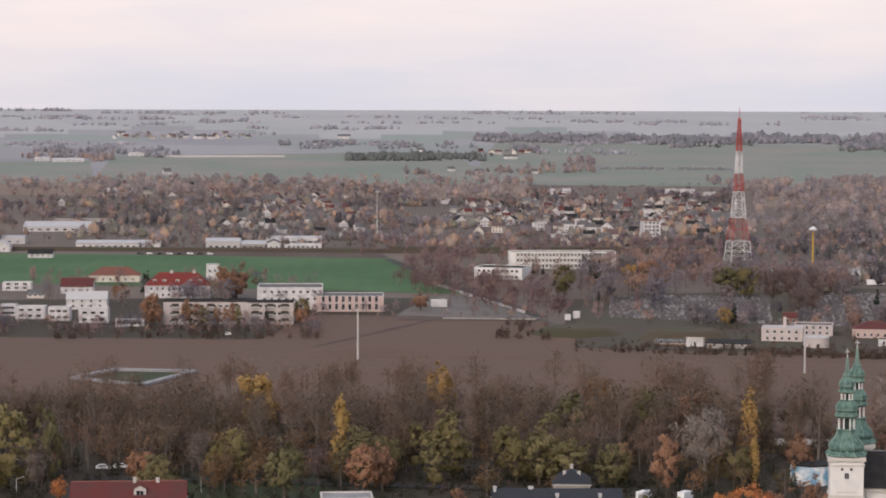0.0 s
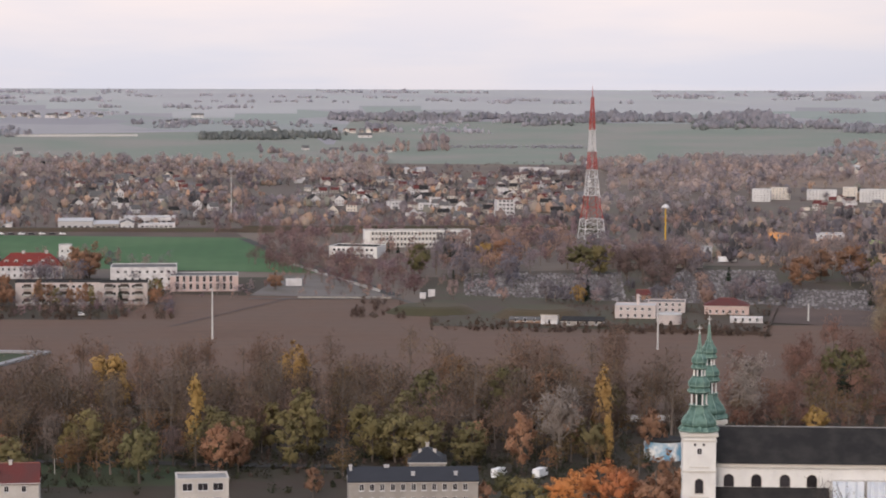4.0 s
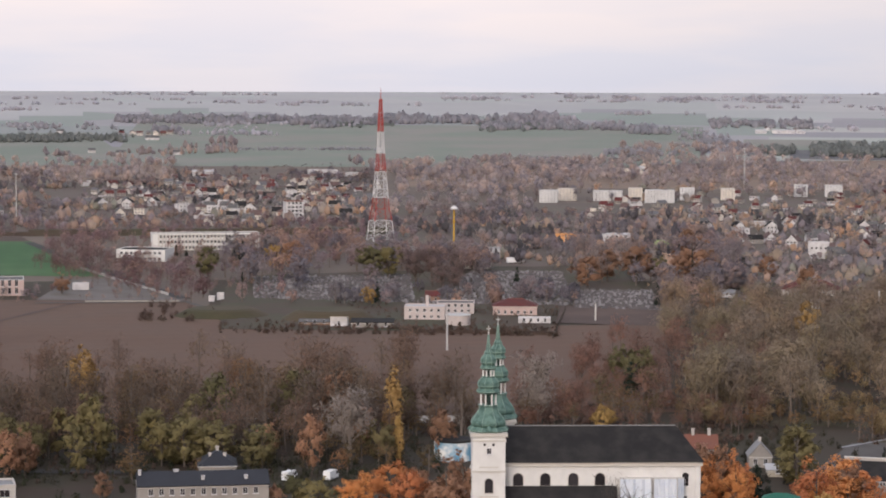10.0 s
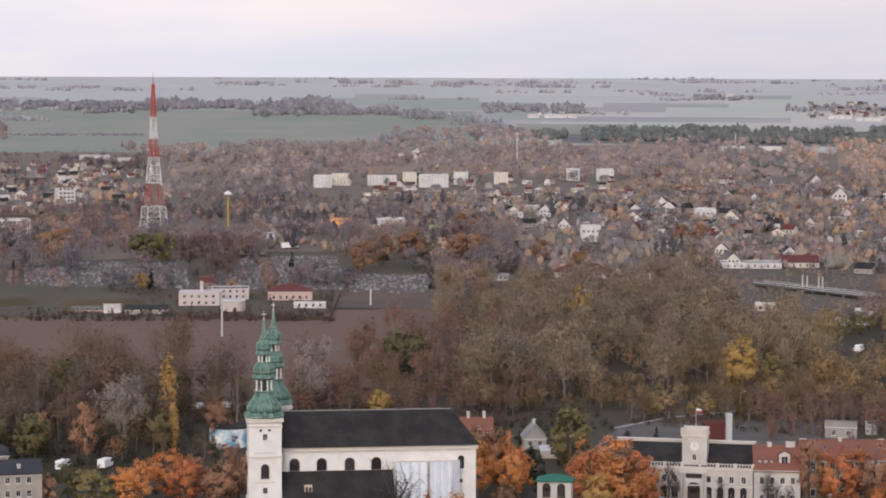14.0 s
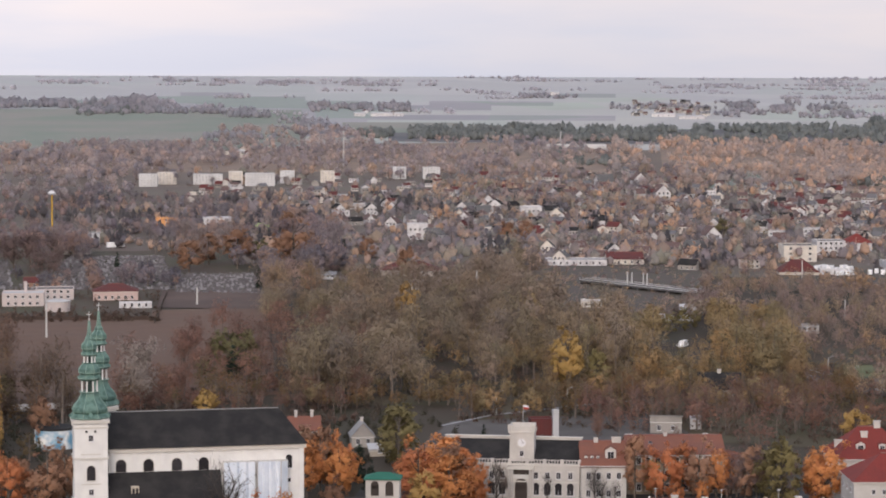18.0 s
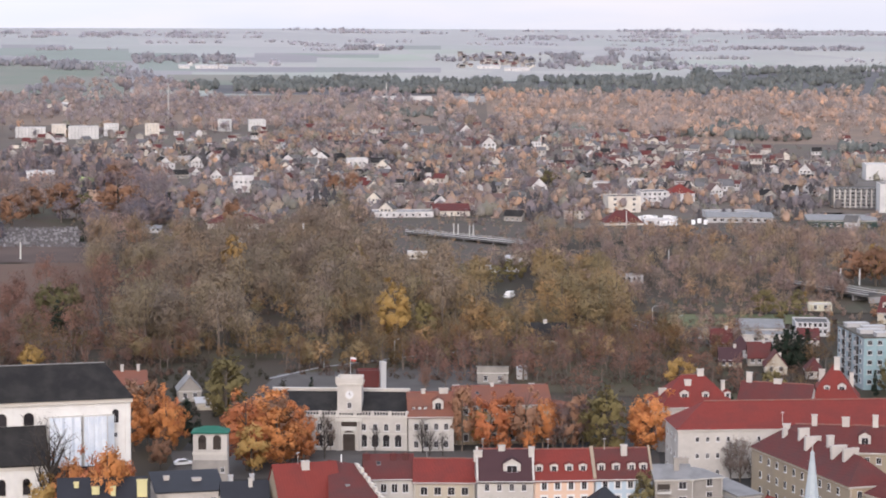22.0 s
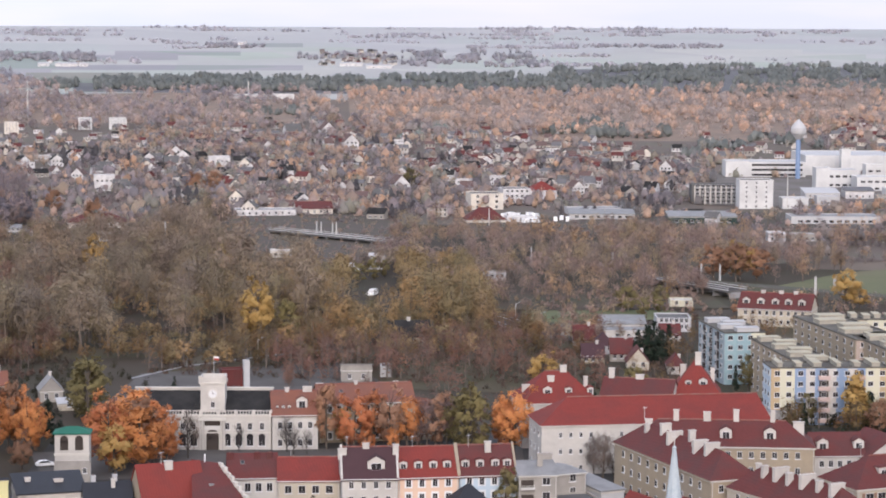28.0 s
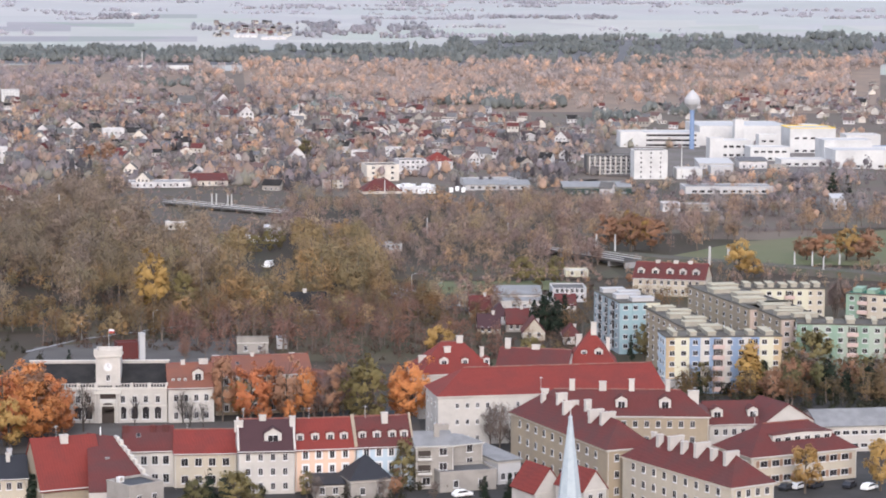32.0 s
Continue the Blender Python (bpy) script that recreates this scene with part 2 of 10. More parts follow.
DLITTER = mat("dark_leaf_litter", (0.044, 0.030, 0.021), (0.033, 0.029, 0.018), var=0.3, scale=0.05)
# Floors of the far woods, lightened: distance haze is mixed into their colour.
LITTER = mat("haze_brown_leaf_litter", (0.190, 0.142, 0.112), (0.215, 0.155, 0.116), var=0.25, scale=0.05)
PINEFLOOR = mat("hazed_needle_floor", (0.105, 0.105, 0.112), (0.120, 0.115, 0.118), var=0.2, scale=0.03)
SCRUB = mat("dry_scrub_ground", (0.066, 0.047, 0.034), (0.050, 0.047, 0.027), var=0.3, scale=0.04)
BARK = mat("grey_brown_bark", (0.10, 0.082, 0.068), var=0.25, scale=0.8, bump=0.05)
DARKBARK = mat("dark_bark", (0.045, 0.038, 0.034), var=0.25, scale=0.8)
TWIGBARK = mat("grey_twig_bark", (0.15, 0.122, 0.105), var=0.25, scale=0.8)
PALEBARK = mat("pale_bark", (0.26, 0.22, 0.19), var=0.25, scale=0.8)
STEELW = mat("white_painted_steel", (0.56, 0.55, 0.55), var=0.06)
STEELR = mat("red_painted_steel", (0.36, 0.075, 0.065), var=0.1)
GALV = mat("galvanised_steel", (0.50, 0.49, 0.47), var=0.1, rough=0.5)
CRANEY = mat("yellow_painted_steel", (0.55, 0.33, 0.04), var=0.1)
TANKBLUE = mat("water_tower_blue", (0.19, 0.26, 0.40), var=0.1)
CARW, CARD, CARR = mat("white_car_paint", (0.78, 0.78, 0.78), var=0.03, rough=0.35), mat("dark_car_paint", (0.03, 0.032, 0.04), var=0.05, rough=0.3), mat("red_car_paint", (0.35, 0.03, 0.03), var=0.05, rough=0.3)
TYRE = mat("black_rubber", (0.02, 0.02, 0.02), var=0.1)


def tree_mats(name, c1, c2, isl=0.07, orand=0.25):
    m = mat(name, c1, c2, var=0.15, scale=0.5, isl=isl, orand=orand, rough=0.9, spec=0.1, leaf=0.3)
    return m


LEAF = {
    "orange": tree_mats("orange_leaves", (0.62, 0.285, 0.105), (0.52, 0.200, 0.098)),
    "yellow": tree_mats("yellow_leaves", (0.450, 0.300, 0.112), (0.38, 0.240, 0.098)),
    "willow": tree_mats("yellow_green_leaves", (0.245, 0.200, 0.090), (0.205, 0.175, 0.088)),
    "green": tree_mats("dull_green_leaves", (0.150, 0.142, 0.072), (0.185, 0.155, 0.080)),
    "rust": tree_mats("rust_brown_leaves", (0.365, 0.205, 0.128), (0.295, 0.175, 0.118)),
    "bare": tree_mats("grey_brown_twigs", (0.215, 0.168, 0.143), (0.190, 0.155, 0.138)),
    "pale": tree_mats("pale_dry_twigs", (0.32, 0.270, 0.235), (0.29, 0.245, 0.215)),
    "conifer": tree_mats("dark_conifer_needles", (0.028, 0.040, 0.028), (0.034, 0.046, 0.034)),
    "purple": tree_mats("purple_brown_twigs", (0.205, 0.142, 0.130), (0.185, 0.135, 0.126)),
    "sparse": tree_mats("thin_dark_twigs", (0.085, 0.068, 0.062), (0.075, 0.064, 0.060)),
}
# Green dulled towards blue-grey, distance haze mixed into the far meadows' colour.
MEADOW = mat("hazed_green_meadow", (0.172, 0.195, 0.160), (0.203, 0.195, 0.171), var=0.12, scale=0.006)
RAILGRASS = mat("dry_green_meadow", (0.098, 0.112, 0.052), (0.118, 0.108, 0.060), var=0.2, scale=0.02)
BALLAST = mat("railway_ballast", (0.085, 0.073, 0.062), (0.06, 0.062, 0.04), var=0.2, scale=0.3)
YELLOWCLAD = mat("yellow_cladding", (0.75, 0.52, 0.05), var=0.06)
FARWALL = mat("weathered_pale_render", (0.58, 0.565, 0.565), (0.42, 0.405, 0.41), var=0.1)
FARCREAM = mat("weathered_cream_render", (0.60, 0.55, 0.48), (0.48, 0.44, 0.40), var=0.1)
# Far roof colours, desaturated: distance haze is painted into them.
FARRED = mat("hazed_brown_red_roof", (0.122, 0.076, 0.069), (0.101, 0.072, 0.069), var=0.15)
FARGREY = mat("hazed_grey_roof", (0.132, 0.128, 0.134), (0.104, 0.102, 0.108), var=0.15)
FARWHITE = mat("white_cladding", (0.57, 0.565, 0.56), (0.44, 0.435, 0.435), var=0.16, scale=0.08)


def wood(name, cols, leaf=0.4, isl=0.05, var=0.1, scale=0.06, tint=0.3):
    """Foliage whose colour changes from tree to tree."""
    return mat(name, cols[0], cols[1], var=var, scale=scale, isl=isl, spec=0.1, leaf=leaf, ramp=cols, tint=tint)


WOOD_MID = wood("grey_brown_riverside_wood", ((0.262, 0.203, 0.160), (0.322, 0.244, 0.190), (0.252, 0.208, 0.137), (0.351, 0.246, 0.160), (0.215, 0.176, 0.150), (0.296, 0.240, 0.148), (0.305, 0.227, 0.185)))
WOOD_SCRUB = wood("pale_brown_railway_scrub", ((0.302, 0.217, 0.197), (0.373, 0.263, 0.208), (0.254, 0.199, 0.182), (0.466, 0.310, 0.187), (0.250, 0.206, 0.189), (0.382, 0.292, 0.180), (0.318, 0.227, 0.204)))
WOOD_GREEN = wood("olive_riverside_thicket", ((0.284, 0.227, 0.131), (0.366, 0.262, 0.138), (0.227, 0.194, 0.117), (0.429, 0.275, 0.138), (0.302, 0.233, 0.153)))
# Town, garden and far woods: leaf colours carry painted distance haze, paler farther out.
WOOD_TOWN = wood("hazed_garden_trees", ((0.191, 0.173, 0.195), (0.256, 0.217, 0.241), (0.374, 0.278, 0.253), (0.207, 0.196, 0.227), (0.312, 0.262, 0.244), (0.265, 0.218, 0.241), (0.482, 0.320, 0.249), (0.187, 0.180, 0.187), (0.424, 0.304, 0.256)), 0.5)
WOOD_SUBURB = wood("hazed_olive_rusty_suburb_trees", ((0.275, 0.248, 0.264), (0.352, 0.295, 0.302), (0.528, 0.380, 0.297), (0.297, 0.271, 0.289), (0.440, 0.363, 0.305), (0.616, 0.413, 0.286), (0.319, 0.282, 0.293), (0.363, 0.303, 0.300), (0.330, 0.319, 0.263), (0.572, 0.407, 0.305), (0.237, 0.231, 0.237)), 0.5)
WOOD_EDGETOWN = wood("purple_brown_town_trees", ((0.224, 0.159, 0.177), (0.293, 0.199, 0.202), (0.255, 0.181, 0.193), (0.375, 0.241, 0.204), (0.273, 0.208, 0.197), (0.431, 0.274, 0.204), (0.197, 0.157, 0.166)))
WOOD_DARKTOWN = wood("dark_garden_trees", ((0.111, 0.104, 0.111), (0.135, 0.125, 0.127), (0.123, 0.110, 0.119)))
WOOD_SHRUB = wood("garden_shrubs", ((0.193, 0.164, 0.168), (0.240, 0.194, 0.187), (0.268, 0.198, 0.184), (0.170, 0.148, 0.156)))
WOOD_EDGE = wood("hazed_brown_suburb_wood", ((0.389, 0.340, 0.356), (0.511, 0.414, 0.384), (0.339, 0.311, 0.337), (0.592, 0.462, 0.398), (0.401, 0.365, 0.370), (0.538, 0.434, 0.390)), 0.6)
WOOD_ORANGE = wood("hazed_orange_larch_wood", ((0.731, 0.530, 0.411), (0.519, 0.433, 0.395), (0.466, 0.410, 0.393), (0.774, 0.557, 0.416), (0.488, 0.422, 0.400), (0.657, 0.499, 0.408), (0.445, 0.395, 0.381)), 0.6)
WOOD_FAR = wood("hazed_far_tree_belts", ((0.533, 0.510, 0.547), (0.581, 0.547, 0.574), (0.499, 0.489, 0.524)), 0.6)
WOOD_DARK = wood("hazed_pine_forest", ((0.241, 0.254, 0.243), (0.263, 0.272, 0.256), (0.224, 0.241, 0.232)), 0.5)
WOOD_BELT = wood("hazed_far_woods", ((0.409, 0.393, 0.426), (0.455, 0.425, 0.446), (0.376, 0.376, 0.399)), 0.6)
WOOD_PURPLE = wood("purple_roadside_trees", ((0.190, 0.115, 0.118), (0.212, 0.128, 0.118), (0.166, 0.108, 0.112)))
UNDERGROWTH = wood("dark_evergreen_shrubs", ((0.045, 0.052, 0.032), (0.065, 0.062, 0.040), (0.055, 0.050, 0.040)))
HEDGE = wood("brown_hedge", ((0.122, 0.090, 0.076), (0.143, 0.094, 0.074), (0.106, 0.088, 0.068)))
BARE_PARK = wood("bare_park_twigs", ((0.200, 0.131, 0.100), (0.230, 0.143, 0.101), (0.182, 0.126, 0.101), (0.210, 0.150, 0.100)))
OLIVE_PARK = wood("olive_park_foliage", ((0.168, 0.125, 0.071), (0.220, 0.141, 0.076), (0.140, 0.114, 0.066), (0.252, 0.138, 0.076), (0.188, 0.139, 0.079)))
DARK_PARK = wood("dark_brown_park_twigs", ((0.110, 0.080, 0.064), (0.135, 0.094, 0.068), (0.100, 0.080, 0.056), (0.150, 0.098, 0.066)))
PURPLE_PARK = wood("purple_park_twigs", ((0.224, 0.130, 0.110), (0.266, 0.147, 0.107), (0.200, 0.128, 0.108)))


# ---------------------------------------------------------------- mesh tools
class Shape:
    """Collects faces for one mesh."""

    def __init__(self, *mats):
        self.v, self.f, self.m, self.mats = [], [], [], mats

    def face(self, pts, m=0):
        n = len(self.v)
        self.v += [tuple(p) for p in pts]
        self.f.append(tuple(range(n, n + len(pts))))
        self.m.append(m)
        return self

    def box(self, x0, y0, z0, x1, y1, z1, m=0):
        n = len(self.v)
        self.v += [(x, y, z) for z in (z0, z1) for x, y in ((x0, y0), (x1, y0), (x1, y1), (x0, y1))]
        for q in ((3, 2, 1, 0), (4, 5, 6, 7), (0, 1, 5, 4), (1, 2, 6, 5), (2, 3, 7, 6), (3, 0, 4, 7)):
            self.f.append(tuple(n + i for i in q))
            self.m.append(m)
        return self

    def prism(self, poly, axis, a, b, m=0):
        """A polygon in (horizontal, z), pushed along x or y from a to b."""
        n, k = len(self.v), len(poly)
        for c in (a, b):
            self.v += [(c, p, q) if axis == "x" else (p, c, q) for p, q in poly]
        self.f += [tuple(range(n, n + k)), tuple(range(n + 2 * k - 1, n + k - 1, -1))]
        self.m += [m, m]
        for i in range(k):
            j = (i + 1) % k
            self.f.append((n + j, n + i, n + k + i, n + k + j))
            self.m.append(m)
        return self

    def lathe(self, prof, n=8, cx=0, cy=0, turn=0.0, m=0):
        s = len(self.v)
        for r, z in prof:
            self.v += [(cx + r * math.cos(turn + 2 * math.pi * i / n), cy + r * math.sin(turn + 2 * math.pi * i / n), z) for i in range(n)]
        for j in range(len(prof) - 1):
            for i in range(n):
                k = (i + 1) % n
                self.f.append((s + j * n + i, s + j * n + k, s + j * n + n + k, s + j * n + n + i))
                self.m.append(m)
        self.f += [tuple(s + i for i in reversed(range(n))), tuple(s + (len(prof) - 1) * n + i for i in range(n))]
        self.m += [m, m]
        return self

    def tube(self, p0, p1, r0, r1, n=5, m=0):
        p0, p1 = Vector(p0), Vector(p1)
        q = (p1 - p0).to_track_quat("Z", "Y")
        s = len(self.v)
        for p, r in ((p0, r0), (p1, r1)):
            self.v += [tuple(p + q @ Vector((r * math.cos(2 * math.pi * i / n), r * math.sin(2 * math.pi * i / n), 0))) for i in range(n)]
        for i in range(n):
            k = (i + 1) % n
            self.f.append((s + i, s + k, s + n + k, s + n + i))
            self.m.append(m)
        self.f.append(tuple(s + n + i for i in range(n)))
        self.m.append(m)
        return self

    def mesh(self, name):
        me = bpy.data.meshes.new(name)
        me.from_pydata(self.v, [], self.f)
        for k in self.mats:
            me.materials.append(k)
        if len(self.mats) > 1:
            me.polygons.foreach_set("material_index", self.m)
        bm = bmesh.new()
        bm.from_mesh(me)
        bmesh.ops.recalc_face_normals(bm, faces=bm.faces)
        bm.to_mesh(me)
        bm.free()
        return me


def part(name, shape, parent, label="", at=None):
    o = new(name, shape.mesh(name) if isinstance(shape, Shape) else shape)
    o.parent = parent
    if at is not None:
        o.matrix_basis = at
    if label:
        tagged(o, label)
    return o


def thing(name, label, category, m, group="", kind=""):
    o = new(name)
    o.matrix_basis = m
    return tagged(o, label, category, group, kind)


def sheet(name, label, corners, material, lift, nu=12, nv=12, kind="structure", category=""):
    """A piece of ground between four corners, laid on the plain."""
    (ax, ay), (bx, by), (cx, cy), (dx, dy) = corners
    v = []
    for j in range(nv + 1):
        for i in range(nu + 1):
            s, t = i / nu, j / nv
            x = (ax * (1 - s) + bx * s) * (1 - t) + (dx * (1 - s) + cx * s) * t
            y = (ay * (1 - s) + by * s) * (1 - t) + (dy * (1 - s) + cy * s) * t
            v.append((x, y, ground_z(x, y) + lift))
    f = [(j * (nu + 1) + i, j * (nu + 1) + i + 1, (j + 1) * (nu + 1) + i + 1, (j + 1) * (nu + 1) + i) for j in range(nv) for i in range(nu)]
    me = bpy.data.meshes.new(name)
    me.from_pydata(v, [], f)
    me.materials.append(material)
    return tagged(new(name, me), label, category, "", kind)


WINDOWS = {}


def window_mesh(w, h, arched=False, tall=False):
    key = (w, h, arched)
    if key not in WINDOWS:
        s = Shape(FRAME, GLASS)
        s.box(-w / 2, -0.10, 0, w / 2, 0.05, h, 0)
        s.box(-w / 2 - 0.1, -0.2, -0.14, w / 2 + 0.1, 0.02, -0.01, 0)
        g, c = 0.07, -0.115
        for a, b in ((-w / 2 + g, -0.03), (0.03, w / 2 - g)):
            s.face([(a, c, g), (b, c, g), (b, c, h - g), (a, c, h - g)], 1)
        if arched:
            s.lathe([(w / 2, 0), (w / 2, 0.1)], 12, 0, 0, 0, 1)
            k = len(s.v) - 24
            for i in range(k, len(s.v)):
                x, y, z = s.v[i]
                s.v[i] = (x, -0.118 + z, h + y)
        WINDOWS[key] = s.mesh("window")
    return WINDOWS[key]


def put_windows(root, L, D, h, floors, bays, win, sill, face="front", z0=0.0, arched=False, margin=0.06, skip=()):
    me = window_mesh(*win, arched)
    fh = (h - z0) / floors
    span = L if face in ("front", "back") else D
    for f in range(floors):
        for b in range(bays):
            if (f, b) in skip:
                continue
            u = span * (margin + (1 - 2 * margin) * (b + 0.5) / bays)
            z = z0 + f * fh + sill
            m = {"front": pose(u, -0.02, z), "left": pose(-0.02, span - u, z, 0, 0, -90), "right": pose(L + 0.02, u, z, 0, 0, 90), "back": pose(u, D + 0.02, z, 0, 0, 180)}[face]
            part("window", me, root, at=m)


def roof_shape(kind, L, D, h, rh, o, material, material2=None, ends=None):
    s = Shape(material, material2 or material)
    t = 0.25
    if kind == "gable":
        k = rh / (D / 2)
        lo = h - o * k
        s.prism([(-o, lo), (D / 2, h + rh), (D + o, lo), (D + o, lo + t), (D / 2, h + rh + t), (-o, lo + t)], "x", -o * 0.6, L + o * 0.6)
    elif kind == "gabley":
        k = rh / (L / 2)
        lo = h - o * k
        s.prism([(-o, lo), (L / 2, h + rh), (L + o, lo), (L + o, lo + t), (L / 2, h + rh + t), (-o, lo + t)], "y", -o * 0.6, D + o * 0.6)
    elif kind == "hip":
        a, b = min(L, D) / 2, None
        if L >= D:
            r0, r1 = (ends[0] if ends else a, D / 2), (L - (ends[1] if ends else a), D / 2)
        else:
            r0, r1 = (L / 2, a), (L / 2, D - a)
        c = [(-o, -o), (L + o, -o), (L + o, D + o), (-o, D + o)]
        z = h + 0.05
        P = [(x, y, z) for x, y in c]
        R0, R1 = (*r0, h + rh), (*r1, h + rh)
        s.face(list(reversed(P)))
        s.box(-o, -o, h - 0.2, L + o, D + o, z - 0.002, 1)
        if L >= D:
            s.face([P[0], P[1], R1, R0]), s.face([P[1], P[2], R1]), s.face([P[2], P[3], R0, R1]), s.face([P[3], P[0], R0])
        else:
            s.face([P[0], P[1], R0]), s.face([P[1], P[2], R1, R0]), s.face([P[2], P[3], R1]), s.face([P[3], P[0], R0, R1])
    elif kind == "flat":
        s.box(0.25, 0.25, h - 0.3, L - 0.25, D - 0.25, h + 0.05)
    elif kind == "shed":
        s.prism([(-o, h), (D + o, h + rh), (D + o, h + rh + t), (-o, h + t)], "x", -o, L + o)
    elif kind == "shed_back":
        s.prism([(-o, h + rh), (D + o, h), (D + o, h + t), (-o, h + rh + t)], "x", -o, L + o)
    return s


def building(name, label, category, x, y, turn, L, D, h, roof="gable", rh=3.0, wall=WHITE, roofm=RED, floors=2, bays=5, win=(1.1, 1.5), sill=1.0, over=0.4, chimneys=(), dormers=(), left=0, right=0, z=0.0, arched=False, chim=None, parapet=None, group="", doors=0, skip=(), ends=None, fire=None, skylights=(), surround=None, loggias=(), fins=0.0):
    """A house: its front runs along local x, its depth along y, away from the front."""
    root = thing(name, label, category, pose(x, y, z + ground_z(x, y), 0, 0, turn), group)
    w = Shape(wall)
    w.box(0, 0, -0.3, L, D, h - 0.01)
    if roof == "gable":
        for a, b in ((0.0, 0.3), (L - 0.3, L)):
            w.prism([(0.02, h - 0.01), (D - 0.02, h - 0.01), (D / 2, h + rh - 0.02)], "x", a, b)
    elif roof == "gabley":
        for a, b in ((0.0, 0.3), (D - 0.3, D)):
            w.prism([(0.02, h - 0.01), (L - 0.02, h - 0.01), (L / 2, h + rh - 0.02)], "y", a, b)
    elif roof in ("shed", "shed_back"):
        q = [(0.02, h - 0.01), (D - 0.02, h - 0.01), (D - 0.02 if roof == "shed" else 0.02, h + rh - 0.05)]
        for a, b in ((0.0, 0.3), (L - 0.3, L)):
            w.prism(q, "x", a, b)
        if roof == "shed_back":
            w.box(0, 0, h - 0.01, L, 0.3, h + rh - 0.05)
    part("wall", w, root)
    part("roof", roof_shape(roof, L, D, h, rh, over, roofm, wall, ends), root)
    if roof in ("gable", "hip") and roofm in (RED, DRED, BROWNROOF, MAROON) and L >= D:
        e = (ends or (D / 2, D / 2)) if roof == "hip" else (0, 0)
        part("ridge_tiles", Shape(RIDGE).tube((e[0], D / 2, h + rh + (0.22 if roof == "gable" else 0.02)), (L - e[1], D / 2, h + rh + (0.22 if roof == "gable" else 0.02)), 0.2, 0.2, 6), root)
    if roof == "flat":
        p = Shape(parapet or wall)
        for a in ((0, 0, L, 0.3), (0, D - 0.3, L, D), (0, 0.3, 0.3, D - 0.3), (L - 0.3, 0.3, L, D - 0.3)):
            p.box(a[0] - 0.06, a[1] - 0.06, h - 0.01, a[2] + 0.06, a[3] + 0.06, h + 0.45)
        part("parapet", p, root)
    else:
        c = Shape(STONE)
        c.box(-0.12, -0.12, h - 0.45, L + 0.12, D + 0.12, h - 0.22)
        part("eaves_cornice", c, root)
    if surround:
        k = Shape(surround)
        k.box(-win[0] / 2 - 0.28, -0.07, -0.2, win[0] / 2 + 0.28, 0.02, win[1] + 0.35)
        ring = k.mesh("window_surround")
        for f in range(floors):
            for b in range(bays):
                part("window_surround", ring, root, at=pose(L * (0.06 + 0.88 * (b + 0.5) / bays), -0.02, f * h / floors + sill))
    if fins:
        for b in range(bays + 1):
            u = L * (0.06 + 0.88 * b / bays)
            part("pilaster", Shape(STONE).box(u - fins / 2, -0.35, 0, u + fins / 2, 0.02, h - 0.3), root)
    for u, z0_, w_, h_ in loggias:
        # No recess is cut: a dark panel holds its shade.
        lg = part("loggia", Shape(DOOR_AND_SHADE).box(u - w_ / 2, -0.14, z0_, u + w_ / 2, 0.05, z0_ + h_), root, "balcony with a railing, its recess shade a dark panel")
        part("balcony_rail", Shape(GALV).box(u - w_ / 2 - 0.2, -0.9, z0_ + 0.85, u + w_ / 2 + 0.2, -0.84, z0_ + 0.95).box(u - w_ / 2 - 0.2, -0.9, z0_ + 0.1, u + w_ / 2 + 0.2, -0.84, z0_ + 0.6), lg)
        part("balcony_slab", Shape(GREY).box(u - w_ / 2 - 0.2, -0.95, z0_ - 0.15, u + w_ / 2 + 0.2, 0.02, z0_), lg)
    if fire:
        for a in (-0.2, L - 0.2):
            k = rh / (D / 2)
            part("fire_wall", Shape(fire).prism([(-0.1, h - 0.4), (-0.1, h + 0.55), (D / 2, h + rh + 0.75), (D + 0.1, h + 0.55), (D + 0.1, h - 0.4)], "x", a, a + 0.4), root)
    for u, v in skylights:
        zt = roof_z(roof, L, D, h, rh, u * L, v * D)
        k = rh / (D / 2)
        s = Shape(ZINC, GLASS)
        for o, z, e, m in ((0.0, 0.3, 0.45, 0), (0.0, 0.36, 0.36, 1)):
            s.face([(u * L - e, v * D - e, zt + z - e * k), (u * L + e, v * D - e, zt + z - e * k), (u * L + e, v * D + e, zt + z + e * k), (u * L - e, v * D + e, zt + z + e * k)], m)
        part("skylight", s, root)
    if name in ("townhouse", "apartment_house", "office_building", "tenement", "museum_wing"):
        if roof in ("gable", "hip"):
            part("gutter", Shape(GALV).tube((-0.3, -0.42, h - 0.1), (L + 0.3, -0.42, h - 0.1), 0.11, 0.11, 6), root)
        for a in (0.25, L - 0.25):
            part("drainpipe", Shape(GALV).tube((a, -0.14, 0), (a, -0.14, h - 0.2), 0.07, 0.07, 6), root)
    if bays:
        put_windows(root, L, D, h, floors, bays, win, sill, arched=arched, skip=skip)
    if left:
        put_windows(root, L, D, h, floors, left, win, sill, "left")
    if right:
        put_windows(root, L, D, h, floors, right, win, sill, "right")
    for u, v, cw, ch in chimneys:
        zt = roof_z(roof, L, D, h, rh, u * L, v * D)
        k = Shape(chim or WHITE, BRICK)
        k.box(u * L - cw / 2, v * D - 0.45, zt - 1.2, u * L + cw / 2, v * D + 0.45, zt + ch)
        k.box(u * L - cw / 2 - 0.1, v * D - 0.55, zt + ch, u * L + cw / 2 + 0.1, v * D + 0.55, zt + ch + 0.2)
        c = part("chimney", k, root)
        n = max(1, int(cw / 0.9))
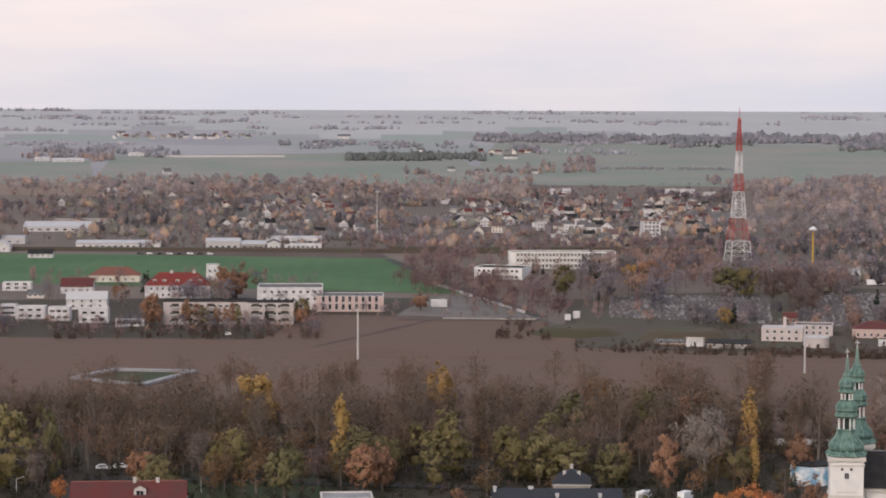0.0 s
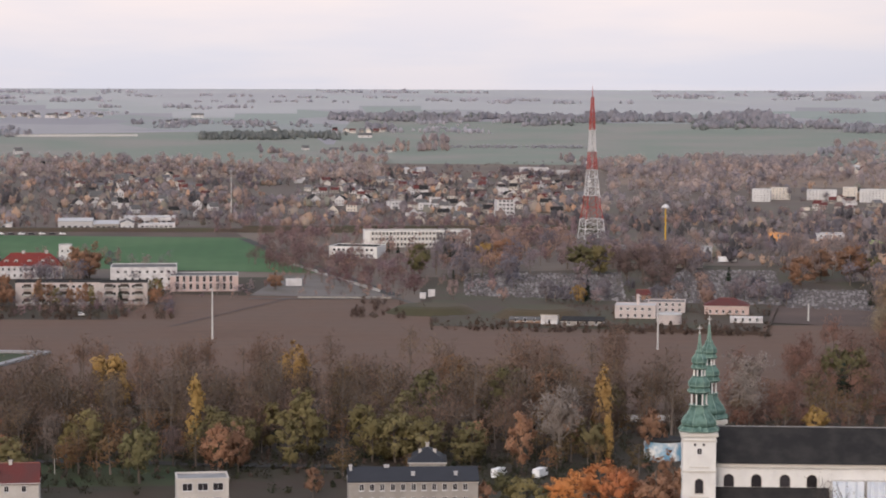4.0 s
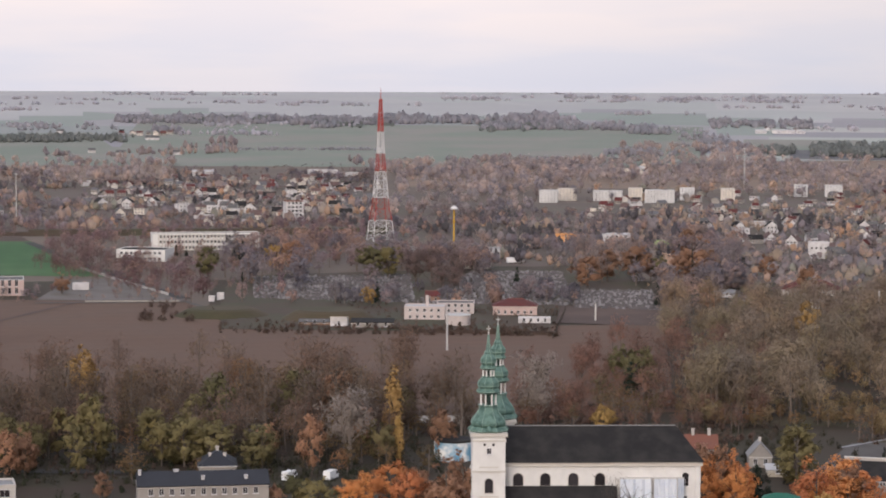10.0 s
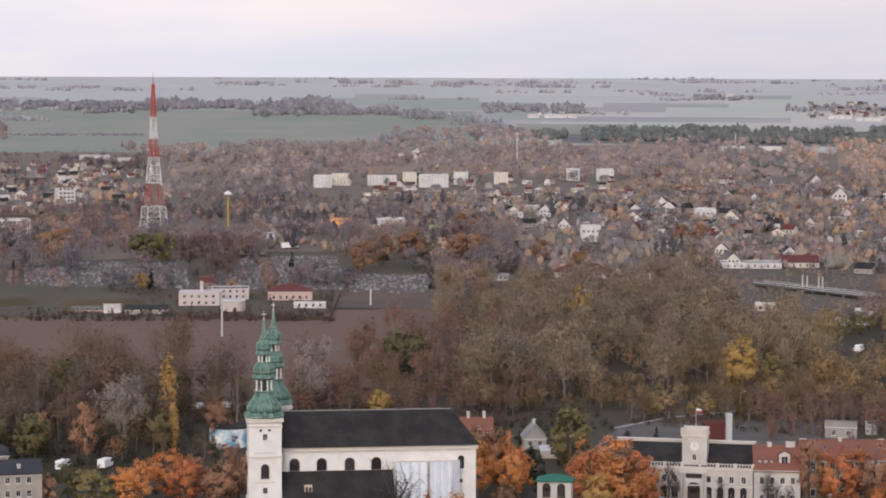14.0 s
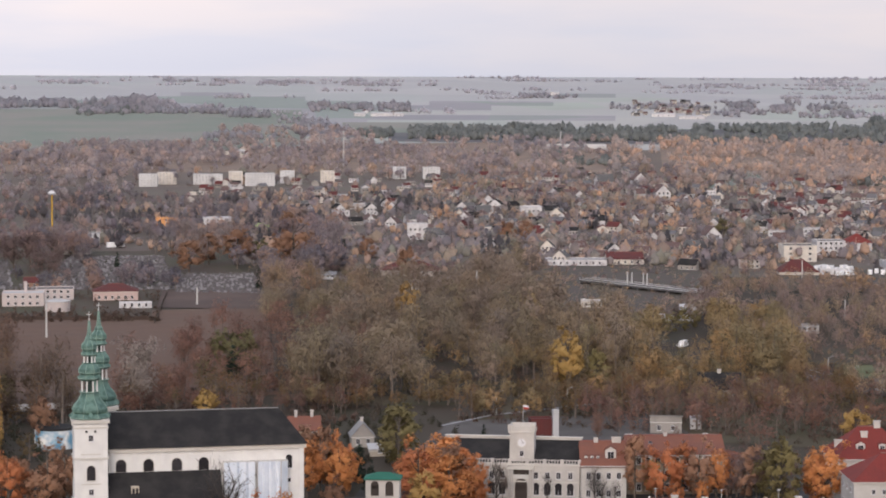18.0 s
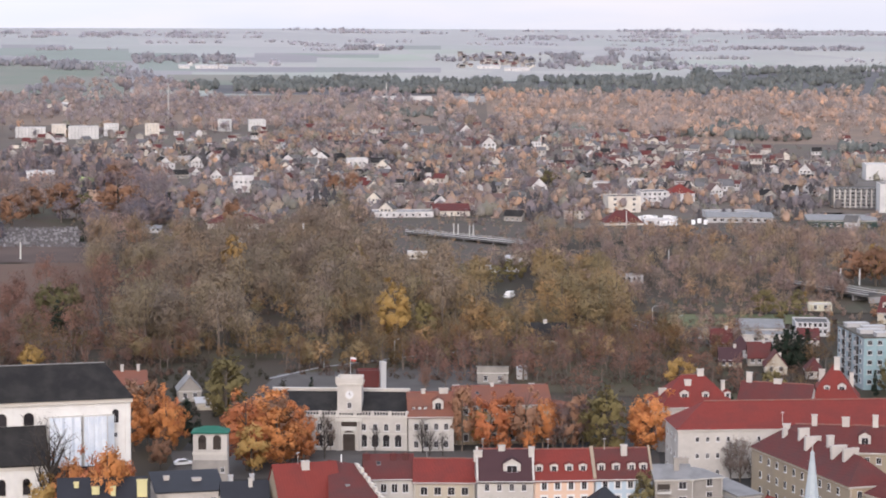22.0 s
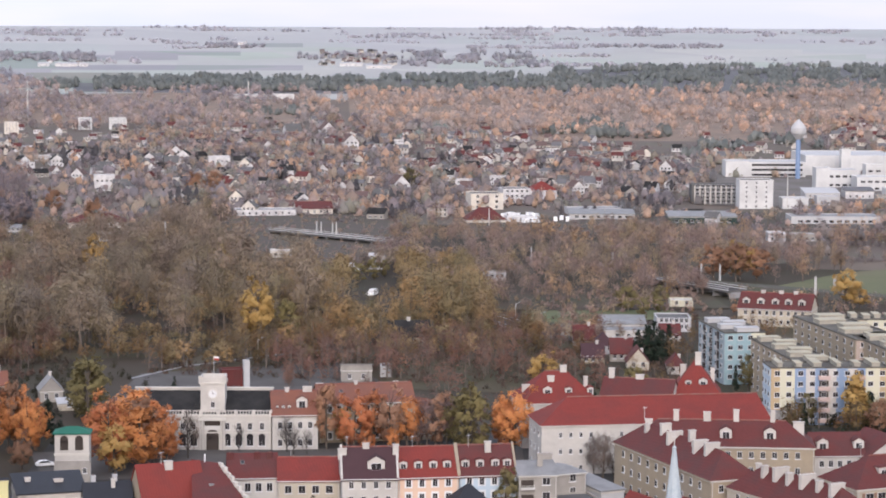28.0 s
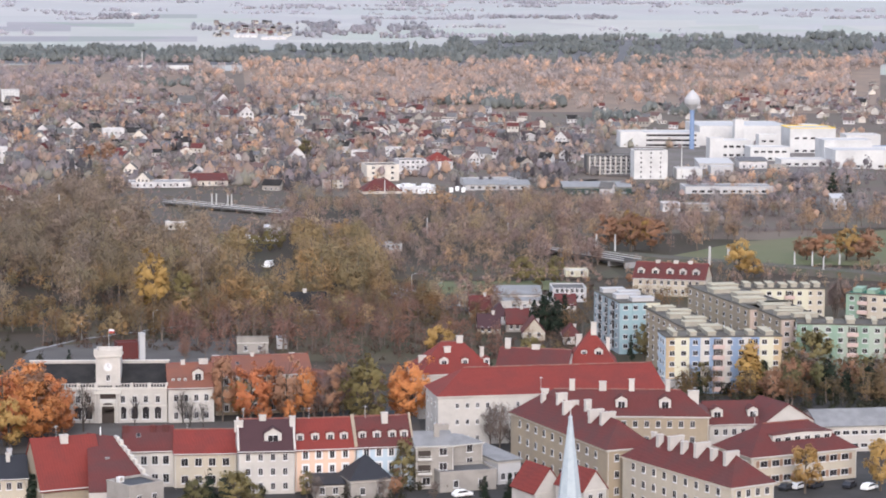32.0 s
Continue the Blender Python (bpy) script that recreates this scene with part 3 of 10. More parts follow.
        for i in range(n):
            k2 = Shape(BRICK).lathe([(0.10, zt + ch + 0.2), (0.09, zt + ch + 0.42)], 6, u * L - cw / 2 + cw * (i + 0.5) / n, v * D)
            part("chimney_pot", k2, c)
    for u, dw, dh, *style in dormers:
        v, peak = (0.2, 0.02) if style else (0.14, 0.3 if dw > 2 else 0.14)
        zt = roof_z(roof, L, D, h, rh, u * L, v * D)
        y0 = v * D
        depth = D * 0.26
        k = Shape(WHITE)
        k.prism([(u * L - dw / 2, zt - 0.4), (u * L + dw / 2, zt - 0.4), (u * L + dw / 2, zt + dh), (u * L, zt + dh + dw * peak), (u * L - dw / 2, zt + dh)], "y", y0, y0 + depth)
        d = part("dormer", k, root)
        r = Shape(roofm)
        a = dw / 2 + 0.15
        r.prism([(u * L - a, zt + dh - 0.05), (u * L, zt + dh + dw * peak + 0.02), (u * L + a, zt + dh - 0.05), (u * L + a, zt + dh + 0.1), (u * L, zt + dh + dw * peak + 0.2), (u * L - a, zt + dh + 0.1)], "y", y0 - 0.15, y0 + depth)
        part("dormer_roof", r, d)
        n = max(1, int(dw / 2.4)) if style else 1
        for i in range(n):
            part("dormer_window", window_mesh(1.5 if style else round(dw * 0.62, 1), round(dh * (0.6 if style else 0.8), 1)), d, at=pose(u * L + dw * ((i + 0.5) / n - 0.5), y0 - 0.02, zt + 0.05))
    for i in range(doors):
        part("door", Shape(DOOR_AND_SHADE).box(L * (i + 0.7) / doors - 0.6, -0.06, 0, L * (i + 0.7) / doors + 0.6, 0.05, 2.2), root)
    return root


def roof_z(kind, L, D, h, rh, x, y):
    if kind == "gable":
        return h + rh * (1 - abs(y - D / 2) / (D / 2))
    if kind == "gabley":
        return h + rh * (1 - abs(x - L / 2) / (L / 2))
    if kind == "hip":
        return h + rh * min(1, min(x, L - x, y, D - y) / (min(L, D) / 2))
    if kind == "shed":
        return h + rh * y / D
    if kind == "shed_back":
        return h + rh * (1 - y / D)
    return h


# ---------------------------------------------------------------- trees
def unit(a):
    return a / np.maximum(1e-9, np.linalg.norm(a, axis=-1, keepdims=True))


def leaf_cloud(rng, centres, radii, n, size, stretch=1.0, slim=0.6, core=0.35, up=1.0, middle=None, spread=(1, 1, 1), loose=0.8, rise=0.2):
    """n small leaf cards scattered through round clumps, lying loosely along the crown's skin; with their normals."""
    centres, radii = np.array(centres, float), np.array(radii, float)
    k = rng.choice(len(centres), n, p=radii ** 2 / (radii ** 2).sum())
    d = unit(rng.normal(size=(n, 3)))
    p = centres[k] + d * (radii[k] * (core + (1 - core) * rng.random(n) ** 0.6))[:, None] * np.array([1, 1, stretch])
    mid = centres.mean(0) if middle is None else np.array(middle, float)
    out = unit(unit(unit((p - mid) / np.array(spread)) + 0.5 * d) + np.array([0, 0, rise]))
    g = unit(out + loose * unit(rng.normal(size=(n, 3))))
    a = rng.normal(size=(n, 3)) * np.array([1, 1, up])
    a = unit(a - g * (a * g).sum(1)[:, None])
    b = np.cross(g, a)
    s = size * (0.6 + 0.8 * rng.random(n))[:, None]
    e = rng.uniform(0.5, 0.9, (n, 1))
    v = np.stack([p - a * s, p + a * s * e - b * s * slim, p + a * s * (1.5 - e) + b * s * slim], 1)
    return v, np.repeat(out[:, None, :], 3, 1)


def cards_mesh(name, sets, normals, material, tints=None, bark=None):
    """One mesh of loose three- or four-cornered cards, given in sets, shaded as rounded crowns."""
    size = np.concatenate([np.full(len(v), v.shape[1], np.int32) for v in sets])
    co = np.concatenate([v.reshape(-1, 3) for v in sets])
    me = bpy.data.meshes.new(name)
    me.vertices.add(len(co))
    me.vertices.foreach_set("co", co.astype(np.float32).ravel())
    me.loops.add(len(co))
    me.loops.foreach_set("vertex_index", np.arange(len(co), dtype=np.int32))
    me.polygons.add(len(size))
    me.polygons.foreach_set("loop_start", (np.cumsum(size) - size).astype(np.int32))
    me.update(calc_edges=True)
    me.attributes.new("custom_normal", "FLOAT_VECTOR", "POINT").data.foreach_set("vector", np.concatenate([m.reshape(-1, 3) for m in normals]).astype(np.float32).ravel())
    if tints is not None:
        me.attributes.new("tint", "FLOAT", "POINT").data.foreach_set("value", np.concatenate([np.full(v.shape[0] * v.shape[1], t, np.float32) for v, t in zip(sets, tints)]))
    me.materials.append(material)
    if bark is not None:
        me.materials.append(TWIGBARK)
        me.polygons.foreach_set("material_index", np.concatenate([np.full(len(v), k, np.int32) for v, k in zip(sets, bark)]))
    me.update()
    return me


def face_normals(v):
    """Flat normals of four-cornered faces, one for each corner."""
    g = unit(np.cross(v[:, 2] - v[:, 0], v[:, 3] - v[:, 1]))
    return np.repeat(g[:, None, :], 4, 1)


def grow(kind, seed):
    """Trunk with limbs, and crown cards, of a tree about 10 m high."""
    rng = np.random.default_rng(seed)
    t = Shape(PALEBARK if kind == "pale" else DARKBARK if kind == "sparse" else BARK)
    H = 10.0
    lean = rng.normal(0, 0.25, 2)
    pts = [Vector((0, 0, 0)), Vector((lean[0] * 0.5, lean[1] * 0.5, H * 0.3)), Vector((lean[0], lean[1], H * 0.62)), Vector((lean[0] * 1.2, lean[1] * 1.2, H * 0.9))]
    rad = [0.24, 0.17, 0.10, 0.03]
    tips = []
    twiggy = kind in ("bare", "pale", "purple", "sparse")
    nl = 19 if twiggy else 9
    if twiggy:
        rad = [0.17, 0.13, 0.08, 0.025]
    for i in range(3):
        t.tube(pts[i], pts[i + 1], rad[i], rad[i + 1], 7)
    for i in range(nl):
        z = H * (rng.uniform(0.12, 0.66) if twiggy else rng.uniform(0.22, 0.72))
        a = i * 2.4 + rng.uniform(-0.4, 0.4)
        base = Vector((lean[0] * z / H, lean[1] * z / H, z))
        out = rng.uniform(1.3, 3.0) * (1.1 - 0.5 * z / H)
        if kind in ("poplar",):
            out *= 0.35
        up = rng.uniform(1.6, 3.2)
        if twiggy:
            out, up = rng.uniform(0.9, 2.2) * (1.15 - 0.6 * z / H), rng.uniform(1.8, 3.6)
        mid = base + Vector((math.cos(a) * out * 0.6, math.sin(a) * out * 0.6, up * 0.45))
        tip = base + Vector((math.cos(a) * out, math.sin(a) * out, up))
        k = 1.1 if kind == "sparse" else 0.7 if twiggy else 1.0
        t.tube(base, mid, 0.09 * k, 0.055 * k, 5).tube(mid, tip, 0.055 * k, 0.015, 4)
        tips.append(tip)
        if twiggy:
            for j in range(8 if kind == "sparse" else 4):
                q = mid.lerp(tip, rng.uniform(0.0, 0.9))
                e = q + Vector((rng.normal(0, 0.8), rng.normal(0, 0.8), rng.uniform(0.4, 1.5)))
                t.tube(q, e, 0.03, 0.008, 3)
                tips.append(e)
    if twiggy:
        cs = [tuple(p) for p in tips] + [(lean[0] * 1.2, lean[1] * 1.2, H * 0.88)]
        rs = [rng.uniform(0.55, 1.0) for _ in cs]
        v, nn = leaf_cloud(rng, cs, rs, 260 if kind == "sparse" else 1300, 0.2 if kind == "sparse" else 0.42, 1.3, 0.13, 0.1, 2.0, (0, 0, 5.5), (2.4, 2.4, 4.5), 0.8, 0.5)
        v[:, :, 2] = np.minimum(v[:, :, 2], H * 1.02)
    elif kind == "conifer":
        cs, rs = [], []
        for i in range(40):
            z = rng.uniform(0.8, 9.6)
            r = 2.0 * (1 - z / 10.2) + 0.1
            a = rng.uniform(0, 6.28)
            cs.append((math.cos(a) * r * 0.6, math.sin(a) * r * 0.6, z))
            rs.append(0.35 + r * 0.4)
        v, nn = leaf_cloud(rng, cs, rs, 1000, 0.34, 0.6, 0.5, middle=(0, 0, 3), spread=(1.5, 1.5, 7))
    elif kind == "poplar":
        cs, rs = [], []
        for i in range(26):
            z = rng.uniform(0.9, 9.5)
            r = 1.15 * math.sin(math.pi * min(1, (z / 10) ** 0.7)) + 0.12
            a = rng.uniform(0, 6.28)
            cs.append((math.cos(a) * r * 0.5, math.sin(a) * r * 0.5, z))
            rs.append(0.35 + r * 0.45)
        v, nn = leaf_cloud(rng, cs, rs, 1000, 0.26, 1.6, 0.6, middle=(0, 0, 5), spread=(1.1, 1.1, 5))
    else:
        cs, rs = [tuple(p) for p in tips], [rng.uniform(0.5, 0.9) for _ in tips]
        fine = kind == "orange"
        for i in range(64 if fine else 40):
            a, u = rng.uniform(0, 6.28), rng.uniform(-0.95, 1)
            q = math.sqrt(1 - u * u) * rng.uniform(0.55, 1.12)
            wide = 2.9 * (1 + 0.18 * math.sin(2 * a + seed) + 0.1 * math.sin(5 * a))
            cs.append((math.cos(a) * q * wide, math.sin(a) * q * wide, 5.3 + 3.7 * u * rng.uniform(0.75, 1.08)))
            rs.append(rng.uniform(0.4, 0.95 if fine else 1.15))
        v, nn = leaf_cloud(rng, cs, rs, 3600 if fine else 2000, 0.19 if fine else 0.27, 1.0, 0.6, 0.0, middle=(0, 0, 5), spread=(2.9, 2.9, 4))
        v[:, :, 2] = np.maximum(v[:, :, 2], 0.5)
        if kind in ("willow",):
            low = v[:, :, 2].mean(1) < 5
            v[low, :, 2] -= 0.8
    return t, v, nn


TREES = {}
TREE_WORDS = {
    "orange": "broad deciduous tree with bright orange autumn leaves",
    "yellow": "deciduous tree with golden yellow autumn leaves",
    "poplar": "slender columnar poplar with yellow autumn leaves",
    "willow": "full tree with fading yellow-green autumn leaves",
    "green": "broad tree still in dull green leaf",
    "rust": "deciduous tree with thin rust-brown leaves",
    "bare": "tall bare grey-brown tree with fine twigs",
    "pale": "bare tree with pale bark and pale twigs",
    "purple": "bare tree with purple-brown twigs",
    "sparse": "small dark bare tree with thin open branches",
    "conifer": "dark green conifer with a pointed top",
}


def tree(kind, x, y, h, wide=1.0, z=0.0):
    made = TREES.setdefault(kind, [])
    turn = random.uniform(0, 360)
    z += ground_z(x, y)
    s = h / 10.0
    if len(made) < 4:
        t, v, nn = grow(kind, 17 * len(made) + sum(map(ord, kind)))
        root = thing("conifer" if kind == "conifer" else "tree", TREE_WORDS[kind], "tree", Matrix.Identity(4), kind + " trees")
        part("trunk", t, root)
        c = new("crown", cards_mesh("crown", [v], [nn], LEAF["yellow" if kind == "poplar" else kind]))
        c.parent = root
        root.matrix_basis = pose(x, y, z, 0, 0, turn) @ Matrix.Diagonal((s * wide, s * wide, s, 1))
        made.append(root)
        return root
    src = made[random.randrange(4)]
    k = src.scale
    return copy_thing(src, pose(x, y, z, 0, 0, turn) @ Matrix.Diagonal((s * wide / k[0], s * wide / k[1], s / k[2], 1)))


def in_quad(c, s, t):
    (ax, ay), (bx, by), (cx, cy), (dx, dy) = c
    return ((ax * (1 - s) + bx * s) * (1 - t) + (dx * (1 - s) + cx * s) * t, (ay * (1 - s) + by * s) * (1 - t) + (dy * (1 - s) + cy * s) * t)


def grove(kinds, corners, n, h0, h1, seed, wide=1.0):
    """n single trees over a stretch of ground; kinds holds one letter-word per share."""
    rng = random.Random(seed)
    for i in range(n):
        x, y = in_quad(corners, rng.random(), rng.random())
        tree(rng.choice(kinds.split()), x, y, rng.uniform(h0, h1), wide * rng.uniform(0.85, 1.15))


OPEN = []  # stretches of yard, track and road that stay free of trees


def is_open(x, y):
    h, r = math.degrees(math.atan2(x, y)), math.hypot(x, y)
    return any(h0 < h < h1 and r0 < r < r1 for h0, h1, r0, r1 in OPEN)


OPEN += [(20.3, 24.7, 1015, 1185), (20.6, 23.2, 1185, 1240), (16.8, 19.1, 1075, 1180), (21.5, 22.6, 930, 1040), (23.5, 24.95, 790, 945)]
OPEN += [(26.3, 28.8, 1125, 1215), (26.5, 28.2, 1215, 1275), (28.8, 31.2, 1170, 1235), (31.3, 33.3, 1165, 1215), (31.8, 34.3, 1245, 1335), (34.1, 36.3, 1165, 1230), (33.7, 34.9, 1085, 1125)]
OPEN += [(10.8, 15.4, 1880, 2060), (16.9, 18.1, 1940, 2090), (15.2, 16.4, 1960, 2050)]
OPEN += [(33.9, 36.4, 1290, 1390), (35.3, 37.4, 1330, 1560), (32.5, 35.2, 1420, 1570), (36.5, 38.6, 1400, 1560), (25.3, 26.3, 1000, 1050)]


def clump_faces(rng, centre, r, stretch, around=7, rings=4):
    """An uneven closed mass of leaves, as four-cornered faces with their normals."""
    t = np.linspace(-1, 1, rings + 1) * 1.45
    a = np.arange(around) * 2 * math.pi / around + rng.uniform(0, 6)
    k = r * (1 + rng.uniform(-0.35, 0.35, (rings + 1, around)))
    p = np.stack([np.cos(t)[:, None] * np.cos(a) * k, np.cos(t)[:, None] * np.sin(a) * k, np.sin(t)[:, None] * k * stretch], 2)
    m = unit(p / np.array([1, 1, stretch]))
    p = p + np.array(centre)

    def quads(w):
        q = np.roll(w, -1, 1)
        return np.stack([w[:-1], q[:-1], q[1:], w[1:]], 2).reshape(-1, 4, 3)

    return quads(p), quads(m)


def woodland(name, label, stretches, material, cards=46, size=1.3, seed=1, category="woodland", slim=0.7, up=1.0, mass=0):
    """Far trees nobody could count: one mesh of leaf cards and thin stems. Each stretch: corners, number, heights."""
    rng = np.random.default_rng(seed)
    out, nor, tint = [], [], []
    for corners, n, h0, h1, wd in stretches:
        for i in range(n):
            if i % 6 == 0:
                u0, v0, t0, f0 = rng.random(), rng.random(), rng.random(), rng.uniform(0.7, 1.12)
                far = 9.0 / (1 + math.dist(corners[0], corners[1])), 14.0 / (1 + math.dist(corners[1], corners[2]))
            x, y = in_quad(corners, min(1, max(0, u0 + rng.normal() * far[0])), min(1, max(0, v0 + rng.normal() * far[1])))
            if is_open(x, y):
                continue
            h = (h0 + (h1 - h0) * rng.random()) * f0
            z = ground_z(x, y)
            w = h * wd * rng.uniform(0.8, 1.45)
            k = 6
            cs = [(x, y, z + h * 0.80), (x, y, z + h * 0.45)]
            rs = [w * 0.36, w * 0.55]
            for j in range(k):
                q, f = rng.uniform(0, 6.28), rng.uniform(0.12, 0.72)
                e = w * rng.uniform(0.25, 0.55) * (1.1 - 0.5 * f)
                cs.append((x + math.cos(q) * e, y + math.sin(q) * e, z + h * f))
                rs.append(w * rng.uniform(0.3, 0.46))
            mid, spread = (x, y, z + h * 0.42), (w, w, h * 0.6)
            v, nn = leaf_cloud(rng, cs, rs, cards, size * (0.7 + 0.3 * h / 12), 1.05, slim, 0.5, up, mid, spread, 0.75, 0.75)
            vs, ns = [v], [nn]
            for b in range(mass):
                j = (1, 0, 2, 3)[b % 4]
                bv, bn = clump_faces(rng, cs[j], rs[j] * rng.uniform(0.6, 0.8), 1.3, 6, 3)
                vs.append(bv)
                ns.append(unit(0.5 * bn + 0.5 * unit((bv - np.array(mid)) / np.array(spread)) + np.array([0, 0, 0.65])))
            st = np.array([[[x - 0.18, y, z - 0.2], [x + 0.18, y, z - 0.2], [x + 0.1, y, z + h * 0.5], [x - 0.1, y, z + h * 0.5]]])
            for q in vs:
                q[:, :, 2] = np.maximum(q[:, :, 2], z - 0.2)
            out += vs + [st]
            nor += ns + [face_normals(st)]
            tint += [min(0.999, max(0.0, t0 + rng.normal() * 0.07))] * (len(vs) + 1)
    o = new(name, cards_mesh(name, out, nor, material, tint))
    return tagged(o, label, category, "", "stuff")


GROWN = {}


def copse(name, label, stretches, material, seed, share=1.0, limbs=0.25, swell=1.0, heart=0):
    """Many trees joined: limbs and twigs of grown trees, strewn in clumps over stretches of ground.
    Each stretch: corners, number, heights, share in leaf. share and limbs thin them out, swell widens what is left, heart fills the crowns."""
    rng = np.random.default_rng(seed)
    out, nor, tint, bark = [], [], [], []
    for kind in ("bare", "green"):
        if kind not in GROWN:
            GROWN[kind] = []
            for i in range(4):
                t, v, nn = grow(kind, 900 + i)
                limb = np.array([[t.v[j] for j in f] for f in t.f if len(f) == 4], float)
                GROWN[kind].append((limb, face_normals(limb), v, nn))
    for corners, n, h0, h1, leafy in stretches:
        far = 13.0 / (1 + math.dist(corners[0], corners[1])), 18.0 / (1 + math.dist(corners[1], corners[2]))
        for i in range(n):
            if i % 8 == 0:
                u0, v0, t0, f0 = rng.random(), rng.random(), rng.random(), rng.uniform(0.8, 1.1)
                full = rng.random() < leafy
            loose = 1.0 if i % 8 < 5 else 4.0
            x, y = in_quad(corners, min(1, max(0, u0 + rng.normal() * far[0] * loose)), min(1, max(0, v0 + rng.normal() * far[1] * loose)))
            if is_open(x, y):
                continue
            limb, ln, v, nn = GROWN["green" if full else "bare"][int(rng.integers(4))]
            some = rng.random(len(v)) < share
            keep = rng.random(len(limb)) < limbs
            keep[:21] = limbs > 0
            a, s, wide = rng.uniform(0, 6.28), rng.uniform(h0, h1) / 10 * f0, rng.uniform(1.0, 1.4)
            c, d = math.cos(a), math.sin(a)
            turn = np.array([[c, d, 0], [-d, c, 0], [0, 0, 1]])
            at = np.array([x, y, ground_z(x, y)])
            v = v[some]
            mid = v.mean(1, keepdims=True)
            v = mid + (v - mid) * swell
            own = min(0.999, max(0.0, t0 + rng.normal() * 0.08))
            sets = [(limb[keep], ln[keep], 1), (v, nn[some], 0)]
            for j in range(heart):
                e = rng.normal(size=3) * (1.3, 1.3, 1.1)
                bv, bn = clump_faces(rng, np.array([0, 0, 5.2]) + e, 1.5, 1.3, 5, 3)
                sets.append((bv, unit(bn + np.array([0, 0, 0.6])), 0))
            for q, m, k in sets:
                out.append(q @ turn * (s * np.array([wide, wide, 1])) + at)
                nor.append(m @ turn)
                tint.append(own)
                bark.append(k)
    o = new(name, cards_mesh(name, out, nor, material, tint, bark))
    return tagged(o, label, "woodland", "", "stuff")


def sector(h0, h1, r0, r1):
    """Corners of a piece of the plain between two headings and two ranges."""
    return tuple((r * math.sin(radians(h)), r * math.cos(radians(h))) for h, r in ((h0, r0), (h1, r0), (h1, r1), (h0, r1)))


# ---------------------------------------------------------------- the plain
def make_ground():
    n, rings = 240, [0, 60, 150, 300, 450, 600, 800, 1000, 1250, 1500, 1750] + [2000 + 120 * i for i in range(24)] + [EDGE_R]
    v, f = [(0, 0, 0)], []
    for r in rings[1:]:
        for i in range(n):
            a = 2 * math.pi * i / n
            x, y = r * math.sin(a), r * math.cos(a)
            v.append((x, y, ground_z(x, y)))
    for i in range(n):
        f.append((0, 1 + (i + 1) % n, 1 + i))
    for j in range(len(rings) - 2):
        for i in range(n):
            k = (i + 1) % n
            a, b = 1 + j * n, 1 + (j + 1) * n
            f.append((a + i, a + k, b + k, b + i))
    me = bpy.data.meshes.new("ground")
    me.from_pydata(v, [], f)
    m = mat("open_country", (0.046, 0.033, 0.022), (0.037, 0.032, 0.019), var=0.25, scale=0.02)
    # From 2740 m out the ground colours are paled with painted distance haze.
    far = mat("hazed_crop_country", (0.29, 0.27, 0.29), (0.25, 0.26, 0.26), var=0.1, scale=0.004, cells=0.006, ramp=((0.256, 0.246, 0.256), (0.232, 0.244, 0.234), (0.280, 0.268, 0.274), (0.240, 0.230, 0.244), (0.228, 0.254, 0.230), (0.264, 0.252, 0.260)))
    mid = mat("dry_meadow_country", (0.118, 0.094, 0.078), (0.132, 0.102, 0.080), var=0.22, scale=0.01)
    pale_haze = mat("haze_pale_country", (0.33, 0.32, 0.33), (0.30, 0.31, 0.30), var=0.1, scale=0.004, cells=0.006, ramp=((0.344, 0.338, 0.321), (0.321, 0.335, 0.303), (0.366, 0.355, 0.333), (0.315, 0.338, 0.297), (0.329, 0.320, 0.310)))
    rim = mat("haze_pale_rim_country", (0.32, 0.31, 0.33), (0.30, 0.30, 0.32), var=0.08, scale=0.004, cells=0.005, ramp=((0.343, 0.336, 0.333), (0.330, 0.334, 0.324), (0.359, 0.348, 0.342), (0.334, 0.325, 0.327)))
    for k in (m, mid, far, pale_haze, rim):
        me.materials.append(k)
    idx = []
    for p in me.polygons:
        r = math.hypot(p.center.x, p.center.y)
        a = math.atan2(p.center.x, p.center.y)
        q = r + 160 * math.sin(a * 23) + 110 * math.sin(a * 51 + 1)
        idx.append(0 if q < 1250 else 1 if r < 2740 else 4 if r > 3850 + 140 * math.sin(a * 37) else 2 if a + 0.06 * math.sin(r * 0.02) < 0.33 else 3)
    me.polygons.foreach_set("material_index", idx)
    for p in me.polygons:
        p.use_smooth = True
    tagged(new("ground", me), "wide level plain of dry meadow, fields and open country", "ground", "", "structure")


make_ground()


# ---------------------------------------------------------------- special things
def dark_arch(w, h):
    """A deep round-headed window with dark leaded glass and a stone edge."""
    s = Shape(STONE, GLASS)
    s.box(-w / 2 - 0.18, -0.12, -0.2, w / 2 + 0.18, 0.05, 0.0)
    s.box(-w / 2 - 0.14, -0.05, 0, w / 2 + 0.14, 0.05, h).tube((0, 0.05, h), (0, -0.05, h), w / 2 + 0.14, w / 2 + 0.14, 16)
    s.box(-w / 2, -0.09, 0.02, w / 2, 0.04, h, 1).tube((0, 0.04, h), (0, -0.09, h), w / 2, w / 2, 16, 1)
    return s.mesh("window")


